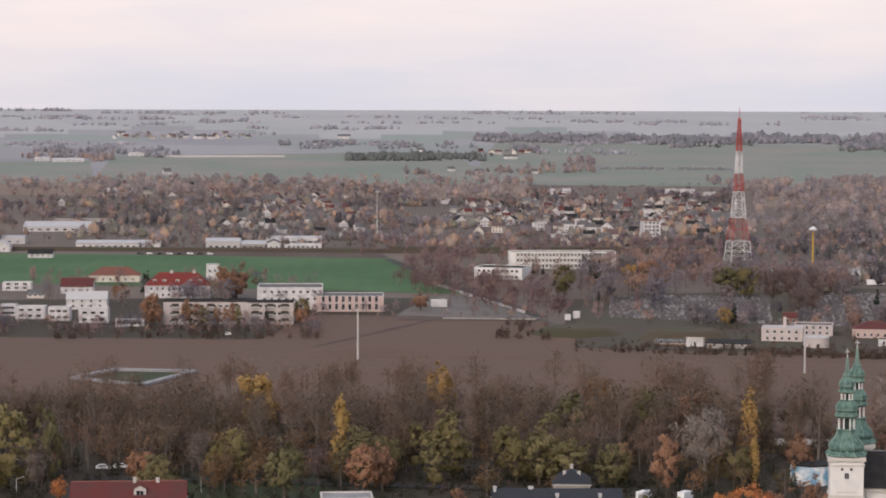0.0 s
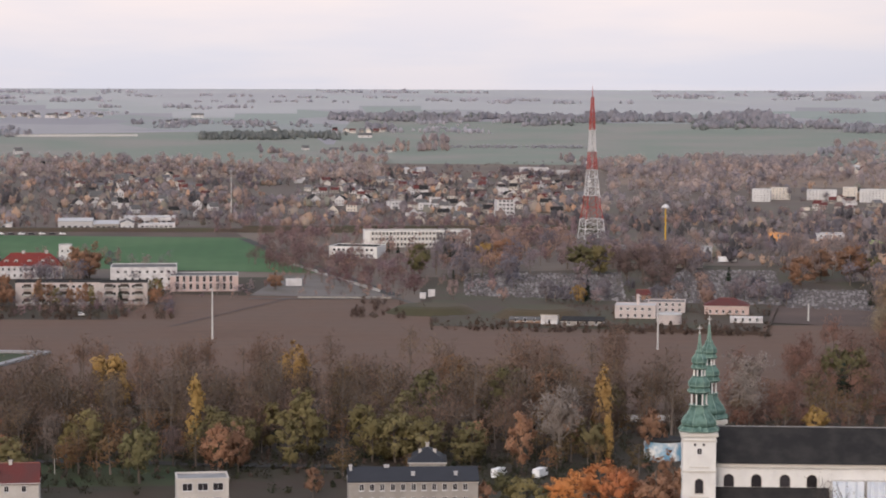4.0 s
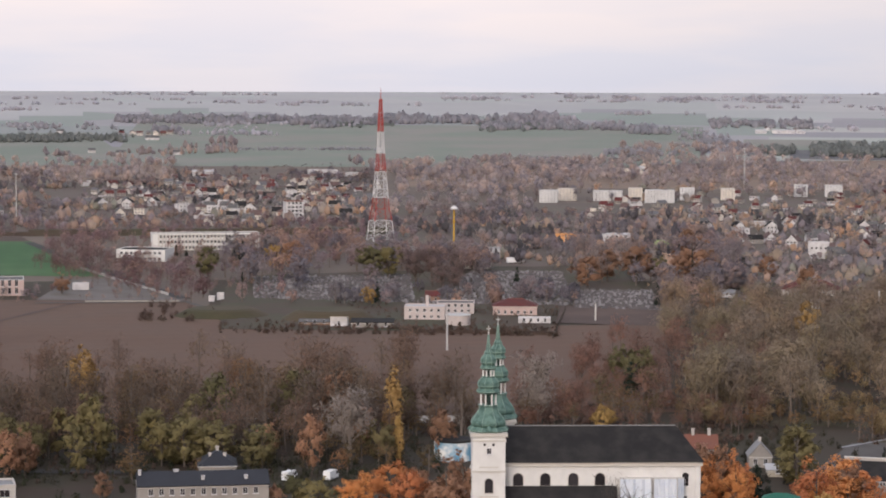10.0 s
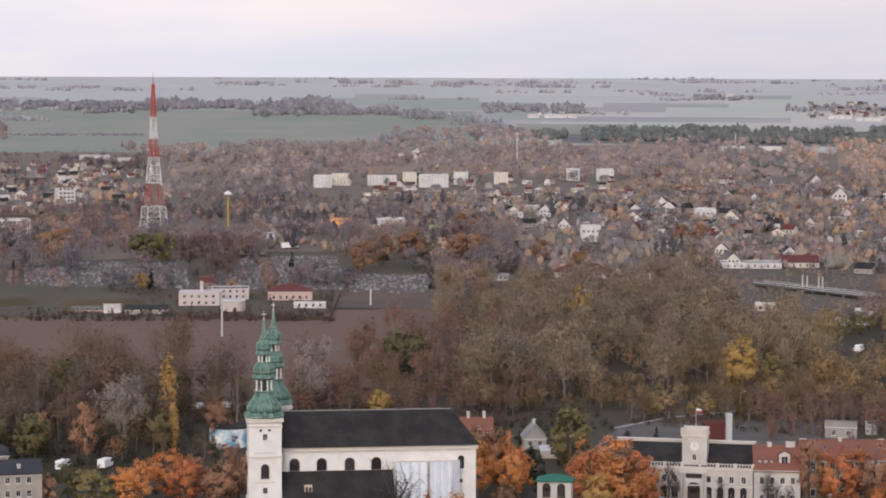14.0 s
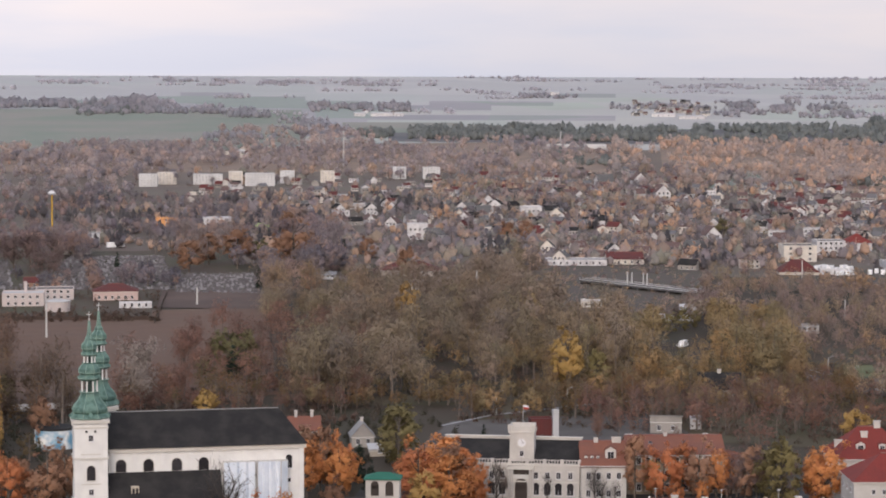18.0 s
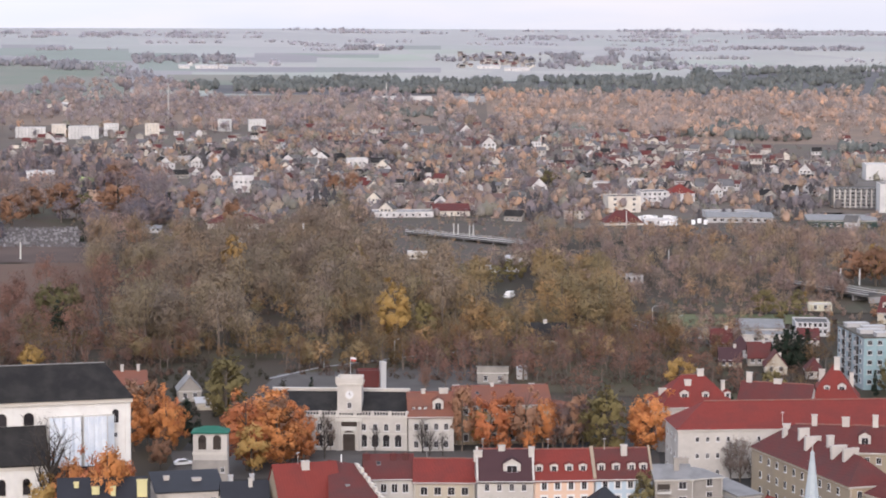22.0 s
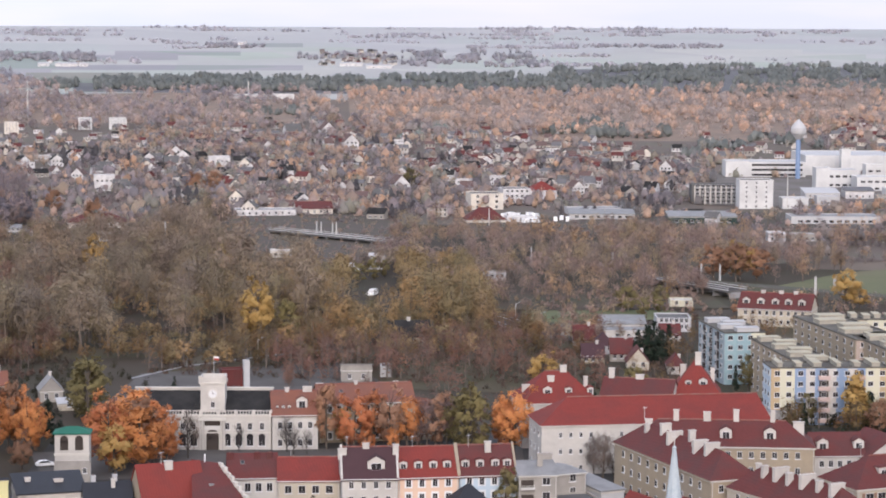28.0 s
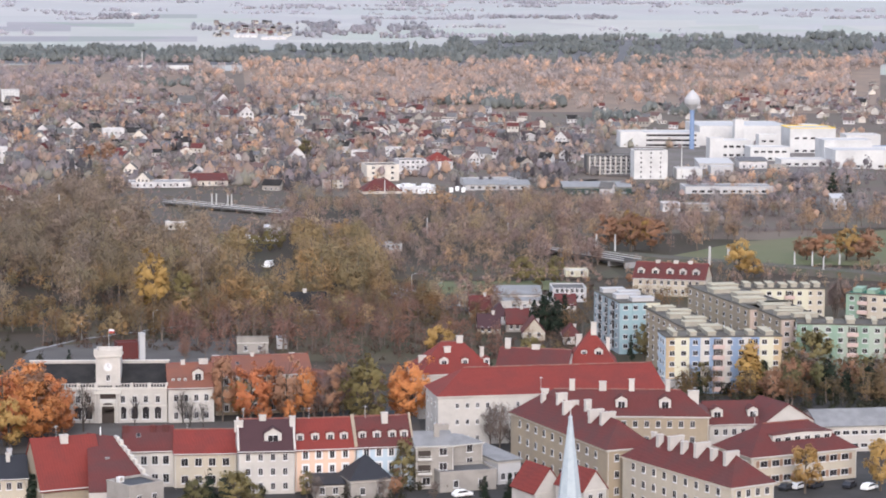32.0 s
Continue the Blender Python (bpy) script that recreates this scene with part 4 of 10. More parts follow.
def church_tower(parent, x, y, top):
    """A square white tower with a tall tiered copper helmet. top: height of the masonry."""
    w = 3.4
    tower = part("tower", Shape(CWHITE).box(x - w, y - w, -0.3, x + w, y + w, top), parent)
    for z, o, t in ((top - 0.7, 0.45, 0.7), (top - 1.8, 0.2, 0.35), (top - 8.2, 0.22, 0.4), (top - 17.5, 0.25, 0.45)):
        part("cornice", Shape(STONE).box(x - w - o, y - w - o, z, x + w + o, y + w + o, z + t + 0.004), tower)
    for sx in (-1, 1):
        part("pilaster", Shape(CWHITE).box(x + sx * (w - 0.55) - 0.55, y - w - 0.18, 0, x + sx * (w - 0.55) + 0.55, y - w + 0.1, top - 1.8), tower)
    me = dark_arch(1.7, 2.2)
    for u in (-0.9, 0.9):
        part("oculus", Shape(GLASS).tube((x + u, y - w + 0.04, top - 2.4), (x + u, y - w - 0.1, top - 2.4), 0.28, 0.28, 10), tower)
    for z in (top - 13.4, top - 7.2):
        part("wall_panel", Shape(STONE).box(x - 2.0, y - w - 0.09, z, x + 2.0, y - w + 0.02, z + 0.22), tower)
    part("window", me, tower, at=pose(x, y - w - 0.06, top - 12.5))
    sm = window_mesh(1.0, 1.3)
    for z in (top - 4.4, top - 15.6):
        part("window", sm, tower, at=pose(x, y - w - 0.06, z))
    for z in (top - 12.5,):
        part("window", me, tower, at=pose(x - w - 0.06, y, z, 0, 0, -90))
        part("window", me, tower, at=pose(x + w + 0.06, y, z, 0, 0, 90))
    t8 = math.pi / 8

    def tier(name, prof, label=""):
        """One stage of the helmet: eight curved faces, ribs along their edges and a pale rim at each flare."""
        k = part(name, Shape(COPPER).lathe([(r, top + z) for r, z in prof], 8, x, y, t8), tower, label)
        for i in range(8):
            a = t8 + math.pi / 4 * i
            rib = Shape(COPPERTRIM)
            for (r0, z0), (r1, z1) in zip(prof, prof[1:]):
                rib.tube((x + r0 * math.cos(a), y + r0 * math.sin(a), top + z0), (x + r1 * math.cos(a), y + r1 * math.sin(a), top + z1), 0.09, 0.09, 4)
            part("rib", rib, k)
        for (r0, z0), (r1, z1), (r2, z2) in zip(prof, prof[1:], prof[2:]):
            if r1 > r0 + 0.2 and r1 >= r2:
                part("rim", Shape(COPPERTRIM).lathe([(r1 - 0.02, top + z1 - 0.1), (r1 + 0.12, top + z1 - 0.06), (r1 + 0.1, top + z1 + 0.08)], 8, x, y, t8), k)
        return k

    helmet = tier("lower_helmet", [(4.0, 0), (4.25, 0.3), (3.9, 0.75), (3.35, 1.1), (3.75, 1.5), (3.8, 2.0), (3.35, 2.8), (2.6, 3.6), (2.05, 4.5), (1.85, 5.2), (2.1, 5.45), (1.9, 5.55)], "green copper bulb roof with ribs")
    for i in range(4):
        a = math.pi / 2 * i
        c, s_ = math.cos(a), math.sin(a)
        g = Shape(COPPER)
        g.tube((x + c * 3.6, y + s_ * 3.6, top + 0.2), (x + c * 3.0, y + s_ * 3.0, top + 1.7), 0.9, 0.15, 6)
        part("gablet", g, helmet)

    def lantern(z, r, h, name):
        # Solid dark core: the shade inside the lantern is put into its colour.
        k = part(name, Shape(COPPERDARK).lathe([(r * 0.6, z), (r * 0.6, z + h)], 8, x, y, t8), tower, "open lantern with white posts")
        for i in range(8):
            a = t8 + math.pi / 4 * i
            part("post", Shape(CWHITE).lathe([(0.2, z), (0.16, z + 0.3), (0.16, z + h - 0.2), (0.22, z + h)], 6, x + r * math.cos(a), y + r * math.sin(a)), k)

    lantern(top + 5.5, 1.65, 2.3, "lower_lantern")
    tier("middle_helmet", [(1.75, 7.75), (2.5, 8.3), (2.45, 8.55), (1.95, 8.95), (2.3, 9.5), (2.3, 10.2), (1.75, 10.9), (1.35, 11.3), (1.5, 11.5)])
    lantern(top + 11.5, 1.15, 1.35, "upper_lantern")
    tier("upper_helmet", [(1.25, 12.8), (1.75, 13.2), (1.7, 13.45), (1.3, 13.8), (1.65, 14.4), (1.65, 15.1), (1.15, 15.7), (0.75, 16.2), (0.9, 16.4), (0.5, 16.9), (0.28, 18.5), (0.14, 20.1)])
    c = Shape(GALV)
    c.lathe([(0.02, 20.1 + top), (0.2, 20.4 + top), (0.02, 20.7 + top)], 8, x, y)
    c.box(x - 0.06, y - 0.06, top + 20.0, x + 0.06, y + 0.06, top + 22.0).box(x - 0.5, y - 0.05, top + 21.3, x + 0.5, y + 0.05, top + 21.45)
    part("cross", c, tower)


def cathedral(x, y, turn):
    root = thing("cathedral", "white baroque cathedral with dark roof and two green copper towers", "church", pose(x, y, 0, 0, 0, turn))
    church_tower(root, 3.75, 3.75, 32.5)
    church_tower(root, 6.9, 22.5, 32.5)
    L, W, e, r = 48.6, 15.0, 25.6, 32.2
    y0, x0 = 5.6, 7.6
    part("nave_wall", Shape(CWHITE).box(x0, y0, -0.3, L, y0 + W, e), root)
    part("nave_cornice", Shape(STONE).box(x0, y0 - 0.5, e - 0.9, L + 0.4, y0 + W + 0.5, e), root)
    rf = Shape(BLACKROOF)
    a, b = (x0 - 0.3, y0 - 0.9), (L + 0.7, y0 + W + 0.9)
    ym = y0 + W / 2
    A, B, C, D = (a[0], a[1], e), (b[0], a[1], e), (b[0], b[1], e), (a[0], b[1], e)
    R0, R1 = (a[0], ym, r), (L - 4.3, ym, r)
    rf.face([A, B, R1, R0]).face([B, C, R1]).face([C, D, R0, R1]).face([D, A, R0]).face([D, C, B, A])
    part("nave_roof", rf, root, "dark slate roof hipped over the choir")
    part("ridge_cap", Shape(ZINC).box(a[0], ym - 0.12, r - 0.1, L - 4.3, ym + 0.12, r + 0.12), root)
    me = dark_arch(2.1, 1.6)
    for u in (10.2, 15.9, 21.8, 27.4):
        part("nave_window", me, root, at=pose(u, y0 - 0.04, e - 5.0))
    part("choir_window", window_mesh(1.4, 2.2, True), root, at=pose(L - 3.2, y0 - 0.04, e - 5.2))
    part("choir_window", window_mesh(0.8, 1.0), root, at=pose(L - 3.2, y0 - 0.04, e - 8.2))
    for u in (8.6, 13.0, 18.8, 24.6, 30.0, 36.0, 41.5, 47.9):
        part("buttress_pilaster", Shape(CWHITE).box(u - 0.45, y0 - 0.28, 0, u + 0.45, y0 + 0.1, e - 0.9), root)
    ys = -1.5
    part("aisle_wall", Shape(CWHITE).box(x0, ys, -0.3, 30.5, y0 - 0.01, 13.5), root)
    s = Shape(BLACKROOF)
    s.prism([(ys - 0.6, 13.4), (y0 - 0.3, 20.3), (y0 - 0.3, 20.6), (ys - 0.6, 13.8)], "x", x0 - 0.3, 30.8)
    aisle = part("aisle_roof", s, root, "dark lean-to roof with a small skylight")
    light = part("roof_hatch", Shape(CREAM).box(12.0, 1.2, 16.0, 13.6, 2.8, 18.2), aisle, "small cream roof hatch with two panes")
    for u in (12.2, 12.9):
        part("pane", Shape(GLASS).box(u, 1.14, 16.5, u + 0.5, 1.21, 17.9), light)
    part("aisle_cornice", Shape(STONE).box(x0 - 0.2, ys - 0.35, 12.6, 30.7, ys + 0.05, 13.35), root)
    for u in (8.2, 13.4, 18.6, 23.8, 29.8):
        part("aisle_pilaster", Shape(CWHITE).box(u - 0.5, ys - 0.25, 0, u + 0.5, ys + 0.05, 12.6), root)
    me2 = dark_arch(1.5, 2.6)
    for u in (11, 16, 21, 26):
        part("aisle_window", me2, root, at=pose(u, ys - 0.04, 7.5))
    for u, w_, d in ((31.5, 6.5, 0.9), (38.6, 4.8, 1.3), (43.6, 1.3, 0.7)):
        k = Shape(SHEETING, GALV)
        n = 10
        for i in range(n):
            xa, xb = u + w_ * i / n, u + w_ * (i + 1) / n
            ya, yb = y0 - 1.7 - 0.3 * math.sin(i * 2.1 + u), y0 - 1.7 - 0.3 * math.sin((i + 1) * 2.1 + u)
            k.face([(xa, ya, 3), (xb, yb, 3), (xb, yb + 0.25, e - 3.4), (xa, ya + 0.25, e - 3.4)])
        k.box(u - 0.06, y0 - 1.4, 0, u + 0.06, y0 - 1.28, e - 3.0, 1).box(u + w_ - 0.06, y0 - 1.4, 0, u + w_ + 0.06, y0 - 1.28, e - 3.0, 1)
        k.box(u, y0 - 1.4, e - 3.4, u + w_, y0 - 0.05, e - 3.3, 1)
        tagged(part("scaffold_sheet", k, root), "white protective sheeting hung on scaffolding")
    part("choir_annex", Shape(CWHITE).box(30.6, ys, -0.3, 48.0, y0 - 1.9, 9.0), root)
    part("annex_roof", Shape(BLACKROOF).prism([(ys - 0.4, 8.9), (y0 - 1.75, 11.5), (y0 - 1.75, 11.8), (ys - 0.4, 9.2)], "x", 30.5, 48.3), root)
    return root


SHEETING = mat("white_sheeting", (0.66, 0.70, 0.75), (0.52, 0.57, 0.64), var=0.2, scale=0.35)


def radio_mast(x, y):
    """A red and white lattice mast on four legs."""
    root = thing("radio_mast", "tall red and white painted steel lattice radio mast", "radio mast", pose(x, y, ground_z(x, y), 0, 0, 12) @ Matrix.Diagonal((0.95, 0.95, 0.934, 1)))
    lv = [(0, 7.6), (14.5, 6.3), (22, 4.9), (29, 4.3), (40, 3.6), (47, 2.9), (57, 2.4), (72, 1.7), (90, 1.15), (92, 0.9), (100, 0.75)]
    bands = [(14.5, STEELW), (31, STEELR), (49, STEELW), (62, STEELR), (77, STEELW), (101, STEELR)]

    def half(z):
        for (a, p), (b, q) in zip(lv, lv[1:]):
            if z <= b:
                return p + (q - p) * (z - a) / (b - a)
        return lv[-1][1]

    z0 = 0
    for zt, m in bands:
        sec = Shape(m)
        zt = min(zt, 100)
        n = max(2, int((zt - z0) / max(3.2, half(z0) * 1.3)))
        zs = [z0 + (zt - z0) * i / n for i in range(n + 1)]
        for a, b in zip(zs, zs[1:]):
            p, q = half(a), half(b)
            ca, cb = [(-p, -p), (p, -p), (p, p), (-p, p)], [(-q, -q), (q, -q), (q, q), (-q, q)]
            for i in range(4):
                j = (i + 1) % 4
                sec.tube((*ca[i], a), (*cb[i], b), 0.30, 0.28, 5)
                sec.tube((*ca[i], a), (*cb[j], b), 0.13, 0.13, 4)
                sec.tube((*ca[j], a), (*cb[i], b), 0.13, 0.13, 4)
                sec.tube((*cb[i], b), (*cb[j], b), 0.15, 0.15, 4)
        part("lattice_section", sec, root, "red lattice section" if m is STEELR else "white lattice section")
        z0 = zt
    for z in (31, 49, 62, 77):
        p = half(z) + 0.7
        part("platform", Shape(GALV).box(-p, -p, z - 0.2, p, p, z + 0.1), root)
    for i, (z, a) in enumerate(((33, 0.4), (36, 2.2), (41, 4.0), (44, 5.2), (51, 1.2), (54, 3.0), (30, 5.6), (34, 3.4), (38, 1.4))):
        p = half(z) + 0.9
        dx, dy = math.cos(a) * p, math.sin(a) * p
        d = Shape(STEELW)
        d.tube((dx, dy, z), (dx * 1.18, dy * 1.18, z), 1.0, 1.15, 12)
        part("dish_antenna", d, root)
    for i in range(6):
        a = i * math.pi / 3
        part("panel_antenna", Shape(STEELW).box(math.cos(a) * 2.6 - 0.25, math.sin(a) * 2.6 - 0.25, 63, math.cos(a) * 2.6 + 0.25, math.sin(a) * 2.6 + 0.25, 66.5), root)
    part("top_spike", Shape(STEELR).tube((0, 0, 100), (0, 0, 108), 0.3, 0.1, 6), root)


def water_tower(x, y):
    root = thing("water_tower", "water tower with a blue shaft and a pale conical tank", "water tower", pose(x, y, ground_z(x, y)))
    part("shaft", Shape(TANKBLUE).lathe([(1.6, 0), (1.5, 26)], 16), root, "blue painted shaft")
    part("tank", Shape(LGREY).lathe([(1.5, 26), (2.2, 27), (4.8, 30), (5.1, 31.5), (5.0, 33.5), (3.2, 36.5), (0.6, 39), (0.3, 39.5)], 20), root, "pale grey tank with a conical top")


def pole(name, label, x, y, h, r0, r1, material, head="", z=0.0, group="tall poles"):
    root = thing(name, label, "pole", pose(x, y, z + ground_z(x, y), 0, 0, 20), group)
    part("shaft", Shape(material).lathe([(r0 * 1.4, 0), (r0, 0.6), (r1, h)], 8), root)
    if head == "lamps":
        part("crossbar", Shape(material).box(-1.6, -0.1, h - 0.4, 1.6, 0.1, h - 0.15), root)
        for i in range(4):
            part("floodlight", Shape(STEELW).box(-1.5 + i * 0.85, -0.35, h - 0.1, -0.95 + i * 0.85, 0.1, h + 0.6), root)
    elif head == "dome":
        part("lamp_head", Shape(STEELW).lathe([(0.3, h - 0.6), (2.4, h - 0.2), (2.6, h + 0.5), (1.2, h + 1.8), (0.2, h + 2.2)], 12), root, "white round lamp head")
    elif head == "arm":
        part("arm", Shape(material).tube((0, 0, h), (1.8, 0, h + 0.5), 0.07, 0.05, 5), root)
        part("lantern", Shape(LGREY).box(1.5, -0.15, h + 0.4, 2.3, 0.15, h + 0.55), root)
    return root


VEHICLES = {}


def vehicle(kind, x, y, turn, paint):
    """A small car or a van, about 4.3 or 6 m long."""
    key = (kind, paint.name)
    m = pose(x, y, ground_z(x, y) + 0.1, 0, 0, turn)
    if key in VEHICLES:
        return copy_thing(VEHICLES[key], m)
    word = {"white_car_paint": "white", "dark_car_paint": "dark", "red_car_paint": "red"}[paint.name]
    root = thing(kind, f"parked {word} {kind} standing on the ground", kind, m, "parked vehicles")
    if kind == "car":
        s = Shape(paint)
        s.prism([(-2.1, 0.3), (2.1, 0.3), (2.15, 0.8), (1.2, 0.95), (0.6, 1.45), (-1.2, 1.45), (-1.9, 0.95), (-2.15, 0.85)], "y", -0.85, 0.85)
        part("body", s, root)
        g = Shape(GLASS)
        g.prism([(0.62, 1.02), (1.05, 0.98), (0.56, 1.40), (-1.15, 1.40), (-1.7, 0.98)], "y", -0.87, 0.87)
        part("glazing", g, root)
        xs = (-1.35, 1.35)
    else:
        s = Shape(paint)
        s.prism([(-3.0, 0.4), (3.0, 0.4), (3.05, 1.2), (2.3, 2.3), (1.9, 2.5), (-3.0, 2.6)], "y", -1.0, 1.0)
        part("body", s, root)
        g = Shape(GLASS)
        g.prism([(2.75, 1.35), (2.2, 2.25), (1.4, 2.25), (1.4, 1.35)], "y", -1.02, 1.02)
        part("glazing", g, root)
        xs = (-1.9, 1.9)
    for a in xs:
        for b in (-0.8, 0.8):
            w = Shape(TYRE)
            w.tube((a, b - 0.12, 0.32), (a, b + 0.12, 0.32), 0.32, 0.32, 10)
            part("wheel", w, root)
    VEHICLES[key] = root
    return root


def fence_line(name, label, pts, h, step, material, lift=0.0, rail=True):
    (ax, ay), (bx, by) = pts
    d = math.hypot(bx - ax, by - ay)
    root = thing(name, label, "fence", pose(ax, ay, lift, 0, 0, math.degrees(math.atan2(by - ay, bx - ax))))
    n = max(2, int(d / step))
    for i in range(n):
        part("panel", Shape(material).box(d * i / n + 0.04, -0.05, 0.05, d * (i + 1) / n - 0.04, 0.05, h), root)
        part("post", Shape(material).box(d * i / n - 0.08, -0.09, 0, d * i / n + 0.08, 0.09, h + 0.15), root)
    return root


def estate_block(label, x, y, turn, L, D, floors, m1, m2, m3, ends=(0.22, 0.22), boxes=6, left=3, balc=True, colour_roof=DARKFELT, boxm=ROOFBOX, strips=(), side_loggias=(), ribs=False):
    """A slab of flats: end bays in one colour, the middle in another, roof boxes for the stairs."""
    fh, h = 2.8, 0.9 + floors * 2.8
    root = thing("apartment_block", label, "apartment building", pose(x, y, 0, 0, 0, turn), "housing estate blocks")
    part("wall", Shape(m1).box(0, 0, -0.3, L, D, h), root)
    a, b = ends[0] * L, L - ends[1] * L
    part("middle_wall", Shape(m2).box(a, -0.25, -0.3, b, 0.1, h - 0.05), root)
    for u0, u1, m in strips:
        part("facade_strip", Shape(m).box(u0, -0.31, 0.6, u1, -0.2, h - 0.1), root)
    for v0, v1 in side_loggias:
        for f in range(floors):
            z = 0.9 + f * fh
            # The loggia is a flat panel, coloured as the shade inside it.
            lg = part("loggia", Shape(DOOR_AND_SHADE).box(-0.27, v0, z + 0.15, -0.2, v1, z + 2.5), root, "balcony with a dark panel for its recess shade")
            part("balcony_front", Shape(LGREY).box(-0.95, v0, z, -0.85, v1, z + 1.0).box(-0.9, v0, z - 0.12, -0.2, v1, z), lg)
    part("end_wall", Shape(m3).box(-0.22, 0.4, -0.3, 0.1, D - 0.4, h - 0.05), root)
    p = Shape(DARKFELT)
    for q in ((-0.3, -0.35, L + 0.3, 0.1), (-0.3, D - 0.1, L + 0.3, D + 0.35), (-0.3, 0.1, 0.1, D - 0.1), (L - 0.1, 0.1, L + 0.3, D - 0.1)):
        p.box(q[0], q[1], h - 0.02, q[2], q[3], h + 0.35)
    part("parapet", p, root)
    part("roof", Shape(colour_roof).box(0.1, 0.1, h - 0.1, L - 0.1, D - 0.1, h + 0.08), root)
    for i in range(boxes):
        if L >= D:
            u = L * (i + 0.5) / boxes
            w2 = 0.27 * L / boxes
            q = (u - w2, D * (0.10 if i % 2 else 0.34), u + w2, D * (0.66 if i % 2 else 0.90))
        else:
            u = D * (i + 0.5) / boxes
            w2 = 0.27 * D / boxes
            q = (L * (0.10 if i % 2 else 0.34), u - w2, L * (0.66 if i % 2 else 0.90), u + w2)
        if ribs:
            q = (u - 0.55 - 0.5 * (i % 3), 0.8, u + 0.55, D * (0.55 if i % 3 == 1 else 0.9))
        k = Shape(boxm, BOXTOP if boxm is ROOFBOX else boxm).box(q[0], q[1], h, q[2], q[3], h + 1.2)
        k.box(q[0] - 0.2, q[1] - 0.2, h + 1.2, q[2] + 0.2, q[3] + 0.2, h + 1.32, 1)
        part("roof_box", k, root)
    n = max(4, int(L / 3.0))
    me = window_mesh(1.4, 1.3)
    bal = Shape(PINK, BRICK)
    bal.box(-1.5, -1.2, -0.15, 1.5, 0, 0.0).box(-1.5, -1.2, 0, 1.5, -1.1, 0.95).box(-1.5, -1.1, 0, -1.4, 0, 0.95).box(1.4, -1.1, 0, 1.5, 0, 0.95)
    bm_ = bal.mesh("balcony")
    for f in range(floors):
        z = 0.9 + f * fh
        for i in range(n):
            u = L * (i + 0.5) / n
            front = -0.33 if strips else -0.27 if a < u < b else -0.02
            part("window", me, root, at=pose(u, front, z + 0.85))
            if balc and a < u < b and i % 3 == 1:
                part("balcony", bm_, root, at=pose(u, -0.25, z))
                part("balcony_door", Shape(DOOR_AND_SHADE).box(u - 1.2, -0.36, z + 0.05, u + 1.2, -0.3, z + 2.3), root)
        for i in range(left):
            part("window", me, root, at=pose(-0.25, D * (i + 0.5) / left, z + 0.85, 0, 0, -90))
    return root


def lot_houses():
    """Small detached houses for the suburbs, one of each sort; the rest are copies."""
    made = []
    sorts = [
        (9, 8, 4.2, "gable", 3.6, FARWALL, GREYROOF, "white detached house with a grey gable roof"),
        (8, 9, 4.6, "gabley", 4.0, FARWALL, FARRED, "white detached house, its gable to the street, under a brown roof"),
        (10, 10, 6.0, "flat", 0, FARWALL, GREYROOF, "white cube-shaped house with a flat roof"),
        (9, 8, 4.0, "gable", 3.4, FARCREAM, FARRED, "cream detached house with a red tiled roof"),
        (11, 8, 3.6, "gable", 3.0, GREY, BLACKROOF, "grey house with a dark gable roof"),
        (9, 9, 5.0, "hip", 3.2, FARCREAM, FARRED, "cream house with a brown hipped roof"),
        (8, 9, 5.0, "gabley", 3.8, FARCREAM, GREYROOF, "pale yellow house with a grey gable roof"),
        (9, 9, 5.4, "gabley", 3.6, FARWALL, BLACKROOF, "white house with a dark roof and a bright gable"),
    ]
    for L, D, h, roof, rh, wall, rm, label in sorts:
        made.append((label, L, D, h, roof, rh, wall, rm))
    return made


SORTS = lot_houses()
HOUSES = {}


def house(sort, x, y, turn, s=1.0):
    """A suburban house of that sort."""
    if sort in HOUSES:
        k = HOUSES[sort]
        return copy_thing(k, pose(x, y, ground_z(x, y), 0, 0, turn) @ Matrix.Diagonal((s, s, s, 1)))
    label, L, D, h, roof, rh, wall, rm = SORTS[sort]
    HOUSES[sort] = building("house", label, "house", x, y, turn, L, D, h, roof, rh, wall, rm, 1 if h < 4.5 else 2, 3, (1.2, 1.4), 0.9, chimneys=((0.6, 0.55, 0.7, 0.9),) if roof != "flat" else (), right=0, group="suburban houses")
    return HOUSES[sort]


def suburb(corners, n, seed, sorts, jitter=25, face=0.0, s=1.0, gap=13.0):
    """n houses over a stretch of streets, never closer than gap."""
    rng = random.Random(seed)
    taken = []
    tries = 0
    while len(taken) < n and tries < n * 30:
        tries += 1
        x, y = in_quad(corners, rng.random(), rng.random())
        if any((x - a) ** 2 + (y - b) ** 2 < gap * gap for a, b in taken):
            continue
        taken.append((x, y))
        house(int(rng.choice(sorts)), x, y, face + rng.choice((0, 0, 90, -90)) * (rng.random() < 0.35) + rng.uniform(-jitter, jitter), s * rng.uniform(0.78, 1.0))


def aerial(x, y, z):
    """A roof aerial: a thin pole with a boom and cross rods."""
    root = thing("roof_aerial", "thin grey television aerial standing on a roof", "aerial", pose(x, y, z, 0, 0, 40))
    part("pole", Shape(GALV).tube((0, 0, -0.6), (0, 0, 2.6), 0.05, 0.04, 6), root)
    part("boom", Shape(GALV).tube((-0.7, 0, 2.3), (0.7, 0, 2.3), 0.03, 0.03, 5), root)
    for i in range(5):
        part("rod", Shape(GALV).tube((-0.6 + 0.3 * i, -0.35, 2.3), (-0.6 + 0.3 * i, 0.35, 2.3), 0.02, 0.02, 4), root)


